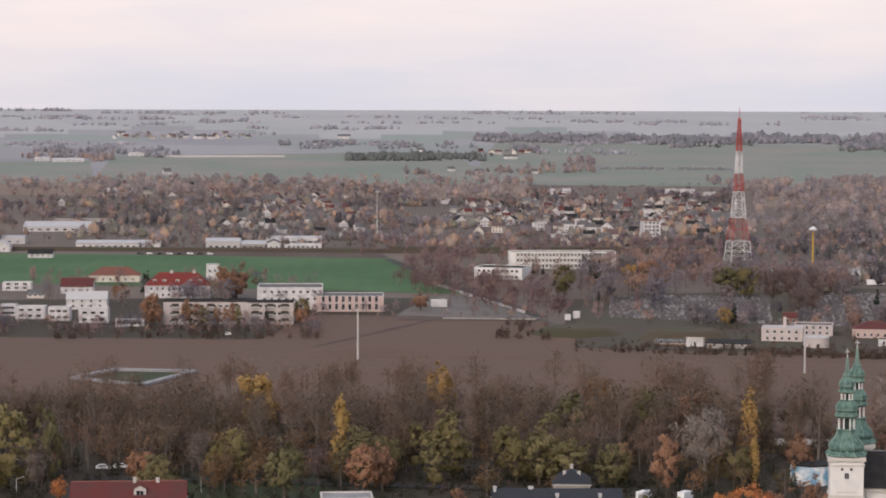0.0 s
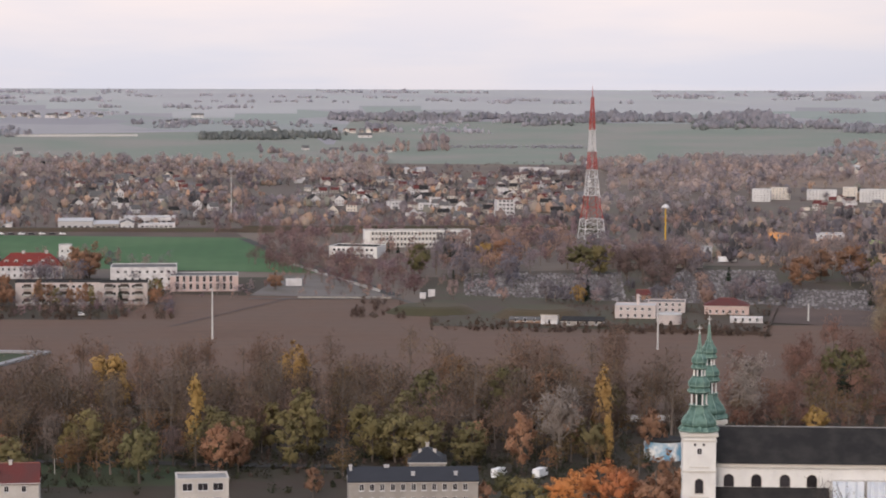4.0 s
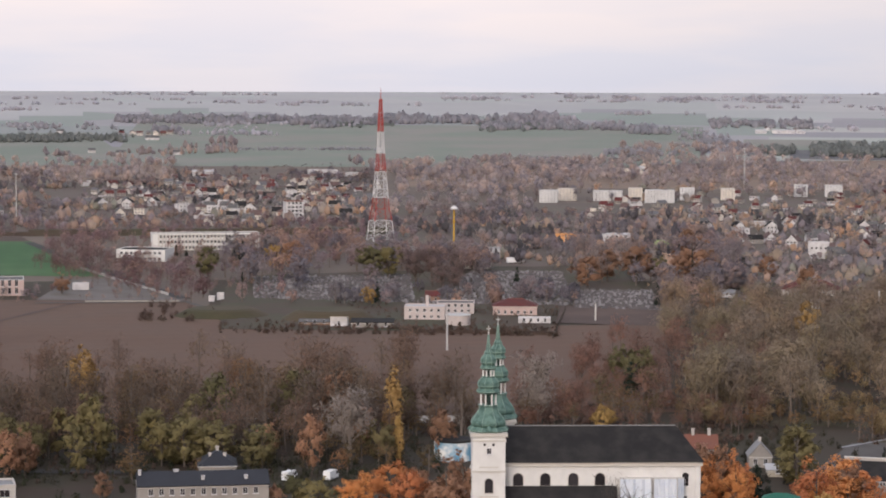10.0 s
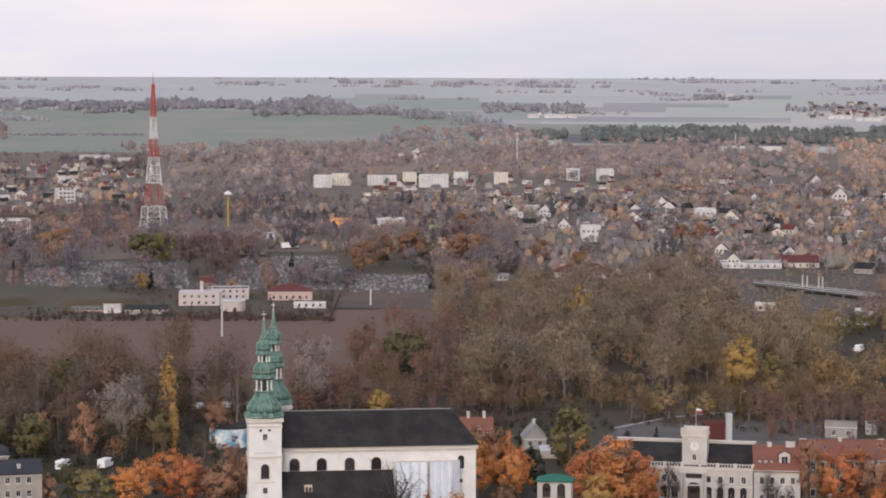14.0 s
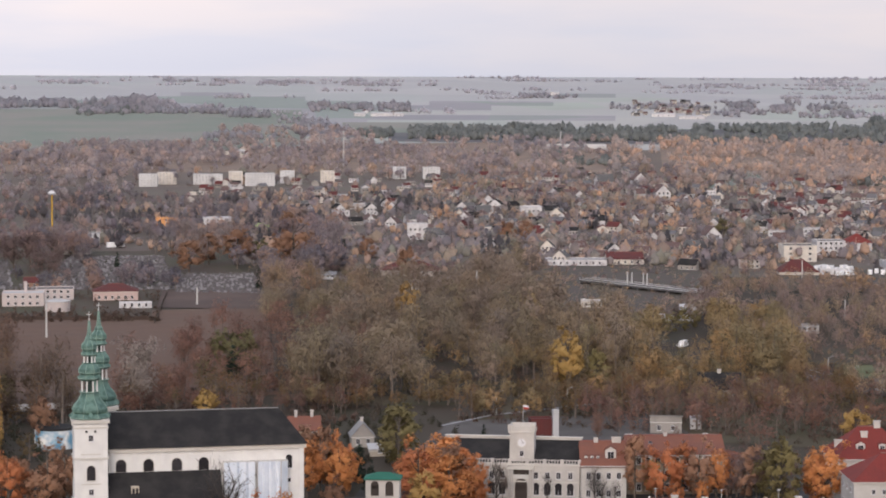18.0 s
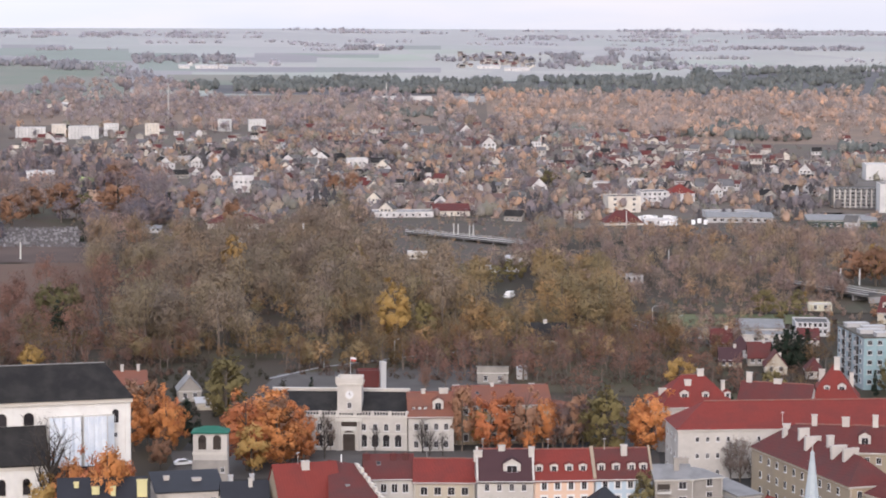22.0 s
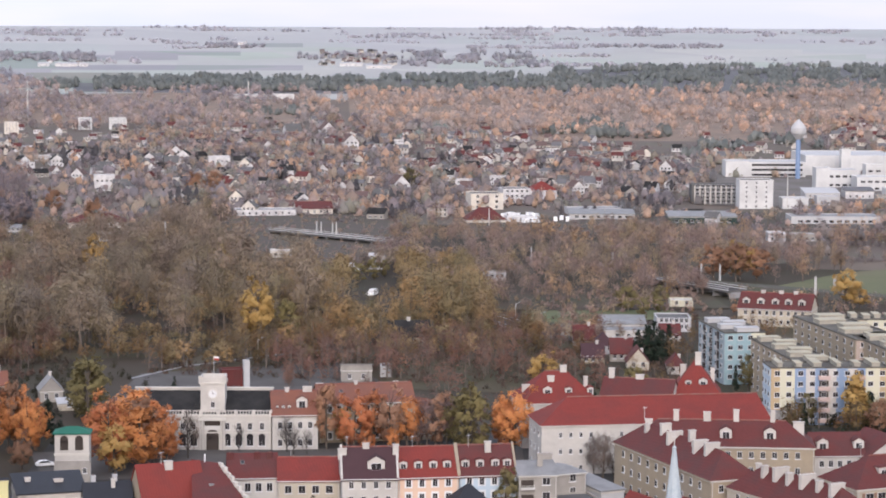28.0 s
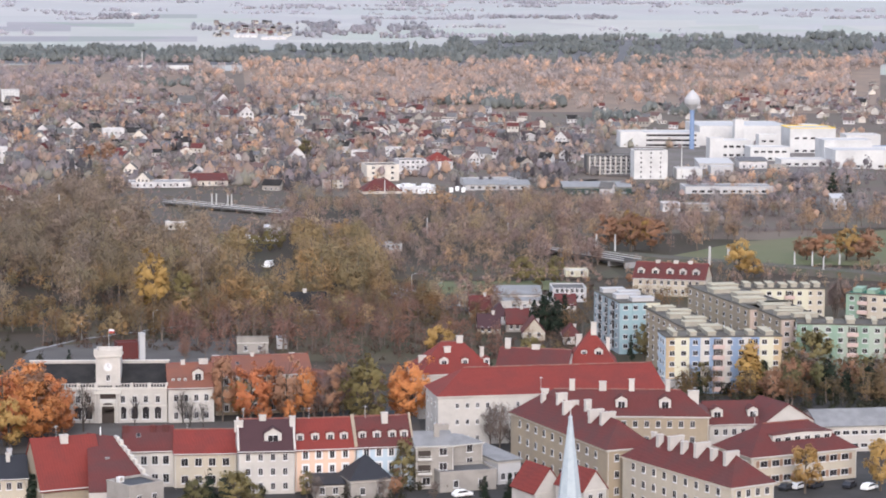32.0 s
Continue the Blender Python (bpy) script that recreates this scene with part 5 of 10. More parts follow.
def sloping_wing(x, y):
    """The slanting end of the big red house: one broad slope, closed by a stepped party wall."""
    root = thing("house_wing", "red-brown tiled wing closed by a stepped white wall", "house", pose(x, y, 0))
    top, low = ((0.0, 0.0, 14.0), (5.0, -3.0, 13.3)), ((-6.0, -17.5, 5.6), (6.5, -21.5, 5.6))
    sl = Shape(DRED, WHITE)
    sl.face([low[0], low[1], top[1], top[0]])
    sl.face([(p[0], p[1], p[2] - 0.3) for p in (top[0], top[1], low[1], low[0])])
    for p, q in ((low[0], low[1]), (low[1], top[1]), (top[1], top[0]), (top[0], low[0])):
        sl.face([(p[0], p[1], p[2] - 0.3), (q[0], q[1], q[2] - 0.3), q, p])
    part("roof", sl, root)
    w = Shape(WHITE)
    for p, q in ((low[0], low[1]), (low[1], top[1])):
        w.face([(p[0], p[1], -0.3), (q[0], q[1], -0.3), (q[0], q[1], q[2] - 0.3), (p[0], p[1], p[2] - 0.3)])
    part("wall", w, root)
    d = Vector(low[1]) - Vector(top[1])
    for i in range(11):
        p = Vector(top[1]) + d * ((i + 0.5) / 11)
        r = (0.28, 0.36, 0.30)[i % 3]
        part("coping_stone", Shape(STONE).box(p.x - r, p.y - 0.95, p.z - 0.5, p.x + r, p.y + 0.95, p.z + 0.55 + 0.2 * (i % 2)), root)
    part("roof_patch", Shape(ZINC).box(0.6, -9.4, 9.75, 1.5, -8.2, 10.35), root, "pale patched spot in the tiles")
    part("vent_pipe", Shape(FRAME).tube((2.4, -1.6, 13.0), (2.4, -1.6, 15.2), 0.16, 0.16, 8), root)


def town_hall(x, y, turn):
    """A white classical town hall with a square clock tower over the middle."""
    root = thing("town_hall", "white classical town hall with a square clock tower and balustrade", "town hall", pose(x, y, 0, 0, 0, turn))
    L, D, h = 34.0, 13.0, 8.3
    part("wall", Shape(WHITE).box(0, 0, -0.3, L, D, h), root)
    part("string_course", Shape(STONE).box(-0.12, -0.14, 4.15, L + 0.12, 0.1, 4.45), root)
    part("cornice", Shape(STONE).box(-0.35, -0.35, h - 0.02, L + 0.35, D + 0.3, h + 0.45), root)
    bal = part("balustrade", Shape(WHITE).box(-0.2, -0.2, h + 1.25, L + 0.2, 0.05, h + 1.45), root, "white balustrade along the eaves")
    for i in range(48):
        part("baluster", Shape(WHITE).lathe([(0.1, h + 0.45), (0.15, h + 0.8), (0.09, h + 1.25)], 6, 0.35 + (L - 0.7) * i / 47, -0.08), bal)
    for i in range(9):
        u = L * i / 8
        part("pier", Shape(WHITE).box(u - 0.3, -0.28, h + 0.45, u + 0.3, 0.15, h + 1.6), bal)
    rf = Shape(BLACKROOF)
    rf.prism([(0.6, h + 0.45), (D - 3.2, h + 4.8), (D - 3.2, h + 0.45)], "x", 0.2, L - 0.2)
    part("roof", rf, root, "dark sheet roof")
    part("attic_wall", Shape(WHITE).box(0.1, D - 3.2, h + 0.4, L - 0.1, D - 2.4, h + 5.3), root)
    part("attic_coping", Shape(STONE).box(-0.1, D - 3.4, h + 5.3, L + 0.1, D - 2.2, h + 5.55), root)
    tx, tw, tt = 19.8, 2.95, 16.0
    tower = part("clock_tower", Shape(WHITE).box(tx - tw, 1.2, h, tx + tw, 1.2 + 2 * tw, tt), root)
    part("tower_cornice", Shape(STONE).box(tx - tw - 0.3, 0.9, tt - 0.02, tx + tw + 0.3, 1.5 + 2 * tw, tt + 0.4), tower)
    for q in ((tx - tw - 0.1, 1.05, tx + tw + 0.1, 1.35), (tx - tw - 0.1, 1.05 + 2 * tw, tx + tw + 0.1, 1.35 + 2 * tw), (tx - tw - 0.1, 1.35, tx - tw + 0.2, 1.05 + 2 * tw), (tx + tw - 0.2, 1.35, tx + tw + 0.1, 1.05 + 2 * tw)):
        part("parapet", Shape(WHITE).box(q[0], q[1], tt + 0.4, q[2], q[3], tt + 1.7), tower)
    for a in (-1, 1):
        part("corner_pier", Shape(WHITE).box(tx + a * tw - 0.45, 0.8, tt + 0.4, tx + a * tw + 0.45, 1.7, tt + 2.0), tower)
        part("pilaster", Shape(WHITE).box(tx + a * (tw - 0.4) - 0.4, 1.0, h + 1.2, tx + a * (tw - 0.4) + 0.4, 1.25, tt), tower)
    clock = Shape(STONE, FRAME)
    clock.tube((tx, 1.22, 13.6), (tx, 1.05, 13.6), 1.25, 1.25, 20, 0).tube((tx, 1.1, 13.6), (tx, 0.98, 13.6), 1.0, 1.0, 20, 1)
    c = part("clock", clock, tower, "round white clock face in a stone ring")
    part("clock_hand", Shape(DOOR_AND_SHADE).box(tx - 0.04, 0.93, 13.6, tx + 0.04, 0.97, 14.4), c)
    part("clock_hand", Shape(DOOR_AND_SHADE).box(tx, 0.93, 13.56, tx + 0.55, 0.97, 13.64), c)
    part("window", window_mesh(1.0, 1.5), tower, at=pose(tx, 1.18, 10.2))
    pl = part("flagpole", Shape(GALV).tube((tx, 4.5, tt), (tx, 4.5, tt + 6.5), 0.08, 0.04, 6), tower)
    fl = Shape(FRAME, STEELR)
    fl.face([(tx + 0.05, 4.5, tt + 5.9), (tx + 1.3, 4.7, tt + 5.75), (tx + 1.3, 4.7, tt + 6.2), (tx + 0.05, 4.5, tt + 6.4)], 0).face([(tx + 0.05, 4.5, tt + 5.4), (tx + 1.3, 4.7, tt + 5.25), (tx + 1.3, 4.7, tt + 5.75), (tx + 0.05, 4.5, tt + 5.9)], 1)
    part("flag", fl, pl, "white and red flag")
    lo, up = window_mesh(1.7, 2.2, True), window_mesh(1.1, 1.7)
    for u in (1.4, 4.2, 7.0, 9.8, 12.6, 15.2, 23.4, 26.2, 28.9, 31.8):
        part("window", lo, root, at=pose(u, -0.02, 1.0))
        part("window", up, root, at=pose(u, -0.02, 5.0))
        part("window_head", Shape(STONE).box(u - 0.8, -0.16, 6.85, u + 0.8, 0.05, 7.05), root)
    porch = part("portico", Shape(STONE).box(tx - 3.3, -0.9, 7.3, tx + 3.3, 0.05, 8.2), root, "columned portico with a dark arched doorway")
    for a in (-2.9, -2.2, 2.2, 2.9):
        part("column", Shape(WHITE).lathe([(0.36, 0), (0.28, 0.4), (0.25, 6.9), (0.36, 7.3)], 10, tx + a, -0.55), porch)
    part("doorway", Shape(DOOR_AND_SHADE).box(tx - 1.5, -0.12, 0, tx + 1.5, 0.05, 3.6).tube((tx, 0.04, 3.6), (tx, -0.12, 3.6), 1.5, 1.5, 16), porch)
    # Flat dark panel in place of the shade behind the columns.
    part("shaded_recess", Shape(DOOR_AND_SHADE).box(tx - 1.9, -0.08, 5.0, tx + 1.9, 0.05, 7.3), porch, "dark panel for the shade of the balcony behind the columns")
    part("balcony_rail", Shape(GALV).box(tx - 1.9, -0.3, 5.0, tx + 1.9, -0.24, 6.0), porch)


def mural_tank(x, y, r, h):
    root = thing("storage_tank", "round tank painted with a pale blue and white mural", "tank", pose(x, y, 0))
    m = mat("blue_white_mural", (0.16, 0.34, 0.48), (0.66, 0.66, 0.64), var=0.2, scale=0.35)
    part("shell", Shape(m).lathe([(r, 0), (r, h)], 28), root)
    part("rim", Shape(BLACKROOF).lathe([(r + 0.1, h), (r + 0.1, h + 0.5), (r - 0.4, h + 0.5)], 28), root)


def round_tank(x, y, r, h):
    root = thing("water_tank", "round pinkish-white concrete tank with a flat lid", "tank", pose(x, y, 0))
    part("shell", Shape(VILLA).lathe([(r, -0.3), (r, h)], 32), root)
    part("lid", Shape(LCONCRETE).lathe([(r + 0.25, h), (r + 0.25, h + 0.35), (r - 0.3, h + 0.45), (0.02, h + 0.7)], 32), root)
    part("vent", Shape(GALV).lathe([(0.35, h + 0.6), (0.35, h + 1.3), (0.55, h + 1.3), (0.02, h + 1.6)], 10), root)
    part("doorway", Shape(DOOR_AND_SHADE).box(-0.6, -r - 0.05, 0, 0.6, -r + 0.3, 2.1), root)


GRAVE = mat("weathered_grave_stone", (0.128, 0.118, 0.124), var=0.25)
TRACKBED = mat("dark_track_bed_and_weeds", (0.082, 0.064, 0.055), (0.060, 0.052, 0.036), var=0.3, scale=0.08)
GRAVEL = mat("pale_trodden_gravel", (0.150, 0.132, 0.124), (0.105, 0.092, 0.078), var=0.25, scale=0.06)


def gravestones(stretches, seed):
    """Rows of slabs with headstones."""
    rng = np.random.default_rng(seed)
    v, f, mi = [], [], []

    def slab(cx, cy, a, b, z0, z1, k):
        n = len(v)
        v.extend([(cx + sx * a, cy + sy * b, z) for z in (z0, z1) for sx, sy in ((-1, -1), (1, -1), (1, 1), (-1, 1))])
        for q in ((4, 5, 6, 7), (0, 1, 5, 4), (1, 2, 6, 5), (2, 3, 7, 6), (3, 0, 4, 7)):
            f.append(tuple(n + i for i in q))
            mi.append(k)

    for corners, nu, nv in stretches:
        for i in range(nu):
            for j in range(nv):
                if rng.random() < 0.25:
                    continue
                x, y = in_quad(corners, (i + rng.uniform(0.2, 0.8)) / nu, (j + rng.uniform(0.35, 0.65)) / nv)
                k = int(rng.integers(0, 4))
                slab(x, y, 0.45, 0.95, 0, rng.uniform(0.3, 0.6), k)
                slab(x, y + 1.0, rng.uniform(0.4, 0.7), 0.1, 0, rng.uniform(0.9, 1.6), k)
    me = bpy.data.meshes.new("gravestones")
    me.from_pydata(v, [], f)
    for m in (GRAVE, GRAVE, mat("pale_grave_stone", (0.235, 0.228, 0.240), var=0.2), mat("dark_polished_granite", (0.10, 0.095, 0.10), rough=0.35, var=0.1)):
        me.materials.append(m)
    me.polygons.foreach_set("material_index", mi)
    tagged(new("gravestones", me), "hundreds of grey and white gravestones standing in cemetery rows", "gravestones", "", "stuff")


def viaduct(x0, y0, x1, y1, z, w, spans):
    d = math.hypot(x1 - x0, y1 - y0)
    root = thing("road_bridge", "long grey concrete bridge on piers", "bridge", pose(x0, y0, 0, 0, 0, math.degrees(math.atan2(y1 - y0, x1 - x0))))
    part("deck", Shape(GREYROOF).box(0, 0, z - 0.8, d, w, z), root)
    part("carriageway", Shape(ASPHALT).box(0, 0.9, z, d, w - 0.9, z + 0.06), root)
    for b in (0.1, w - 0.25):
        part("railing", Shape(STEELW).box(0, b, z + 0.85, d, b + 0.12, z + 1.0).box(0, b, z, d, b + 0.12, z + 0.25), root)
    for i in range(spans + 1):
        part("pier", Shape(CONCRETE).box(d * i / spans - 0.5, 0.8, -0.3, d * i / spans + 0.5, w - 0.8, z - 0.8), root)


def spire(x, y, z0, z1):
    """The pale metal-clad spire of a church whose body stands below."""
    root = thing("church_spire", "slender pale blue-grey metal spire on a small tower", "church spire", pose(x, y, 0))
    part("tower", Shape(WHITE).box(-1.9, -1.9, -0.3, 1.9, 1.9, z0), root)
    part("spire_cone", Shape(mat("pale_blue_zinc", (0.40, 0.445, 0.475), (0.33, 0.375, 0.41), var=0.15, scale=0.8, rough=0.5)).lathe([(2.6, z0 - 0.3), (2.3, z0), (0.35, z1 - 1.6), (0.5, z1 - 1.4), (0.12, z1 - 1.0)], 8), root)
    part("cross", Shape(GALV).box(-0.06, -0.06, z1 - 1.1, 0.06, 0.06, z1 + 1.4).box(-0.5, -0.05, z1 + 0.6, 0.5, 0.05, z1 + 0.75), root)


def chapel(x, y, turn):
    root = thing("belfry", "small white belfry with arched openings and green roof", "belfry", pose(x, y, 0, 0, 0, turn))
    L, D, h = 7.6, 5.0, 12.4
    part("wall", Shape(WHITE).box(0, 0, -0.3, L, D, h), root)
    part("string_course", Shape(STONE).box(-0.15, -0.15, 7.4, L + 0.15, 0.2, 7.9), root)
    part("lower_plinth", Shape(GREY).box(-0.2, -0.2, -0.3, L + 0.2, 0.05, 6.2), root, "weathered grey lower storey")
    for u in (2.1, 5.4):
        # Dark panels stand for the shade in the bell openings.
        part("arched_opening", Shape(DOOR_AND_SHADE).box(u - 0.9, -0.1, 8.6, u + 0.9, 0.05, 11.0).tube((u, 0.04, 11.0), (u, -0.1, 11.0), 0.9, 0.9, 14), root)
    part("window", window_mesh(0.9, 1.2), root, at=pose(6.6, -0.22, 3.4))
    part("roof", roof_shape("hip", L, D, h, 1.2, 0.4, DCOPPER), root, "dark green sheet roof")


def basin(corners, material):
    """A kerbed oblong of pale concrete in the field, with grass inside."""
    a, b, c, d = corners
    root = thing("concrete_basin", "long kerbed oblong of pale concrete lying in the field", "basin", pose(0, 0, 0.2))
    for k, (p, q) in enumerate(((a, b), (b, c), (c, d), (d, a))):
        s = Shape(material)
        u = Vector((q[0] - p[0], q[1] - p[1], 0))
        n = Vector((-u.y, u.x, 0)).normalized() * 1.6
        P, Q_ = Vector((*p, 0)), Vector((*q, 0))
        for z in (0.0,):
            s.face([P - n, Q_ - n, Q_ + n, P + n]).face([P + n + Vector((0, 0, 0.9)), Q_ + n + Vector((0, 0, 0.9)), Q_ - n + Vector((0, 0, 0.9)), P - n + Vector((0, 0, 0.9))])
            s.face([P - n, P - n + Vector((0, 0, 0.9)), Q_ - n + Vector((0, 0, 0.9)), Q_ - n]).face([P + n, Q_ + n, Q_ + n + Vector((0, 0, 0.9)), P + n + Vector((0, 0, 0.9))])
        part("kerb", s, root)


def mound(x, y, a, b, h, turn):
    """A grassed earth bank over a covered reservoir."""
    root = thing("earth_mound", "low grassed earth mound over a covered reservoir", "mound", pose(x, y, 0, 0, 0, turn))
    part("bank", Shape(GRASS).lathe([(1.0, 0), (0.9, 0.25), (0.72, 0.8), (0.6, 0.98), (0.3, 1.0)], 24), root, at=Matrix.Diagonal((a, b, h, 1)))


def strip(name, label, pts, w, material, lift, category):
    """A road, path or bank laid along a few points."""
    v, f = [], []
    P = [Vector(p) for p in pts]
    fine = []
    for p, q in zip(P, P[1:]):
        n = max(1, int((q - p).length / 40))
        fine += [p.lerp(q, i / n) for i in range(n)]
    fine.append(P[-1])
    for i, p in enumerate(fine):
        t = (fine[min(i + 1, len(fine) - 1)] - fine[max(i - 1, 0)]).normalized()
        n = Vector((-t.y, t.x)) * w / 2
        for q in (p - n, p + n):
            v.append((q.x, q.y, ground_z(q.x, q.y) + lift))
    f = [(2 * i, 2 * i + 2, 2 * i + 3, 2 * i + 1) for i in range(len(fine) - 1)]
    me = bpy.data.meshes.new(name)
    me.from_pydata(v, [], f)
    me.materials.append(material)
    return tagged(new(name, me), label, category, "", "structure")


def bank(name, label, pts, w, h, material, category="embankment"):
    """A raised bank with sloping sides, as under a railway."""
    (ax, ay), (bx, by) = pts
    d = math.hypot(bx - ax, by - ay)
    o = new(name, Shape(material).prism([(-w / 2 - 1.5 * h, -0.2), (w / 2 + 1.5 * h, -0.2), (w / 2, h), (-w / 2, h)], "x", 0, d).mesh(name))
    o.matrix_basis = pose(ax, ay, ground_z(ax, ay), 0, 0, math.degrees(math.atan2(by - ay, bx - ax)))
    return tagged(o, label, category, "", "structure")




def far_suburb(stretches, seed):
    """Rows of far houses joined: walls, gabled or hipped roofs and window slots."""
    rng = random.Random(seed)
    mats_ = (WHITE, FARCREAM, GREY, FARWALL, FARRED, FARGREY, BLACKROOF, DRED, GLASS)
    s = Shape(*mats_)
    for corners, n in stretches:
        for i in range(n):
            x, y = in_quad(corners, rng.random(), rng.random())
            z = ground_z(x, y)
            a = -math.atan2(x, y) + rng.choice((0, 0, math.pi / 2)) + rng.uniform(-0.5, 0.5)
            L, D, h, rh = rng.uniform(5.5, 9), rng.uniform(5.5, 7.5), rng.uniform(2.6, 4.6), rng.uniform(1.8, 3.2)
            w, r = rng.choice((0, 0, 1, 2, 2, 3)), rng.choice((4, 4, 5, 5, 7, 7, 6))
            k = len(s.v)
            s.box(0, 0, -0.3, L, D, h, w)
            if rng.random() < 0.8:
                s.prism([(-0.3, h - 0.2), (D / 2, h + rh), (D + 0.3, h - 0.2)], "x", -0.2, L + 0.2, r)
                s.prism([(0.3, h - 0.1), (D / 2, h + rh - 0.5), (D - 0.3, h - 0.1)], "x", -0.23, L + 0.23, w)
            else:
                s.box(0.2, 0.2, h, L - 0.2, D - 0.2, h + 0.3, r)
            for b in range(3):
                u = L * (b + 0.5) / 3
                s.box(u - 0.5, -0.05, h - 2.0, u + 0.5, 0.02, h - 0.7, 8)
            c, d = math.cos(a), math.sin(a)
            for j in range(k, len(s.v)):
                p = s.v[j]
                s.v[j] = (x + p[0] * c - p[1] * d, y + p[0] * d + p[1] * c, z + p[2])
    me = bpy.data.meshes.new("far_houses")
    me.from_pydata(s.v, [], s.f)
    for m in mats_:
        me.materials.append(m)
    me.polygons.foreach_set("material_index", s.m)
    tagged(new("far_houses", me), "hundreds of small pale and grey houses in the far suburbs", "houses", "", "stuff")


# ---------------------------------------------------------------- the place
# fields, roads and other ground
sheet("ploughed_field", "wide brown ploughed field between river wood and town", ((-176, 745), (131, 780), (134, 1020), (-245, 1037)), PLOUGH, 0.12, 12, 12, category="field")
sheet("ploughed_field", "brown ploughed soil running up to the farm road", ((-86, 985), (68, 947), (49, 1125), (-62, 1151)), PLOUGH, 0.2, 12, 12, category="field")
sheet("ploughed_field", "brown ploughed field behind the cathedral", ((46, 731), (186, 728), (249, 997), (71, 995)), PLOUGH, 0.16, 12, 12, category="field")
sheet("ploughed_field", "dark ploughed strip beside the cemetery", ((203, 1006), (251, 984), (264, 1068), (221, 1082)), PLOUGH2, 0.3, 12, 12, category="field")
sheet("green_field", "bright green field of winter wheat", ((-304, 1357), (23, 1272), (-35, 1565), (-359, 1606)), WINTERWHEAT, 0.15, 12, 12, category="field")
sheet("dark_field", "strip of dark bare soil beside the railway", ((-203, 1585), (-35, 1560), (-50, 1679), (-207, 1651)), PLOUGH2, 0.2, 12, 12, category="field")
sheet("villa_lawn", "rough dry brown grass round the villas and reservoirs", ((57, 998), (193, 967), (218, 1091), (66, 1155)), SCRUB, 0.35, 12, 12, category="lawn")
sheet("school_yard", "pale trampled school yard with a low fence", ((-23, 1143), (48, 1131), (29, 1261), (-7, 1259)), GRAVEL, 0.2, 12, 12, category="yard")
sheet("cemetery_ground", "grey gravel and grass between the graves", ((64, 1125), (264, 1046), (302, 1330), (78, 1270)), SCRUB, 0.2, 12, 12, category="cemetery")
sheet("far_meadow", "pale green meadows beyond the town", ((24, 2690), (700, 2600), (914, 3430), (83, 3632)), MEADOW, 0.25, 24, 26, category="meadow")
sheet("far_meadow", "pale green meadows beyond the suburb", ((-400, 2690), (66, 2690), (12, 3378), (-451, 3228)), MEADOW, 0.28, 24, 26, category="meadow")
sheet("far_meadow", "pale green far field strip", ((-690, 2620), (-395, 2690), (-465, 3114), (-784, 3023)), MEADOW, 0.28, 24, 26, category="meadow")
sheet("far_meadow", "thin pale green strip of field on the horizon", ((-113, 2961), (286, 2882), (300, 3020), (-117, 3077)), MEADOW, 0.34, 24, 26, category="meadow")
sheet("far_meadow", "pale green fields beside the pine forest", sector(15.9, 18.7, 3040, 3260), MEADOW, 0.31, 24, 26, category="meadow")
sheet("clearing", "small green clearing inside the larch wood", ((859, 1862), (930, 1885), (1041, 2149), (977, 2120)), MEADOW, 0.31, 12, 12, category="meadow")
sheet("meadow", "green meadow beside the railway", ((496, 759), (599, 692), (709, 821), (575, 802)), RAILGRASS, 0.3, 12, 12, category="meadow")
sheet("meadow", "dry grass strip beside the road junction", ((376, 714), (441, 699), (442, 724), (393, 744)), RAILGRASS, 0.25, 12, 12, category="meadow")
sheet("plaza", "broad grey paved coach park behind the town hall", ((196, 613), (274, 582), (285, 656), (221, 658)), PAVING, 0.15, 12, 12, category="plaza")
sheet("market_square", "grey paved market square", ((149, 513), (255, 481), (268, 507), (156, 549)), PAVING, 0.12, 12, 12, category="square")
sheet("old_town_ground", "worn asphalt and yards of the old town", ((103, 424), (305, 319), (414, 478), (164, 559)), ASPHALT, 0.06, 12, 12, category="yard")
sheet("lawn", "dark green park lawn under the trees", ((-71, 606), (-24, 607), (-35, 652), (-71, 652)), LAWN, 0.1, 12, 12, category="lawn")
sheet("lawn", "dry brown-green park grass beside the path", ((199, 698), (282, 678), (289, 696), (181, 724)), GRASS, 0.1, 12, 12, category="lawn")
sheet("estate_ground", "worn grass between the housing blocks", ((325, 494), (423, 445), (568, 657), (437, 687)), GRASS, 0.05, 12, 12, category="lawn")
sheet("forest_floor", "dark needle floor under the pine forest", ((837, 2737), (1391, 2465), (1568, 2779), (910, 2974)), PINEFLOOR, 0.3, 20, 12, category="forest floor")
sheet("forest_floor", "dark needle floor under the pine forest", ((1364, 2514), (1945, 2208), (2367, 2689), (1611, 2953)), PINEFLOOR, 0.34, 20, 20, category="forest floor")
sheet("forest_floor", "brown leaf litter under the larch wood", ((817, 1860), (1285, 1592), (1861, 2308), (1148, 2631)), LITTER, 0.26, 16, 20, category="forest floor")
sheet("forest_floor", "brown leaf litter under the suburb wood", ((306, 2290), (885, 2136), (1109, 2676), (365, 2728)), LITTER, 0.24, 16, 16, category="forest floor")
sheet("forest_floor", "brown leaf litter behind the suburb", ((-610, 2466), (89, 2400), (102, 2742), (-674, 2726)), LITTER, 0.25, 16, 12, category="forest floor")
sheet("suburb_ground", "brown gardens and yards between the suburban houses", ((-270, 1647), (207, 1643), (309, 2508), (-419, 2561)), GARDEN, 0.1, 14, 14, category="yard")
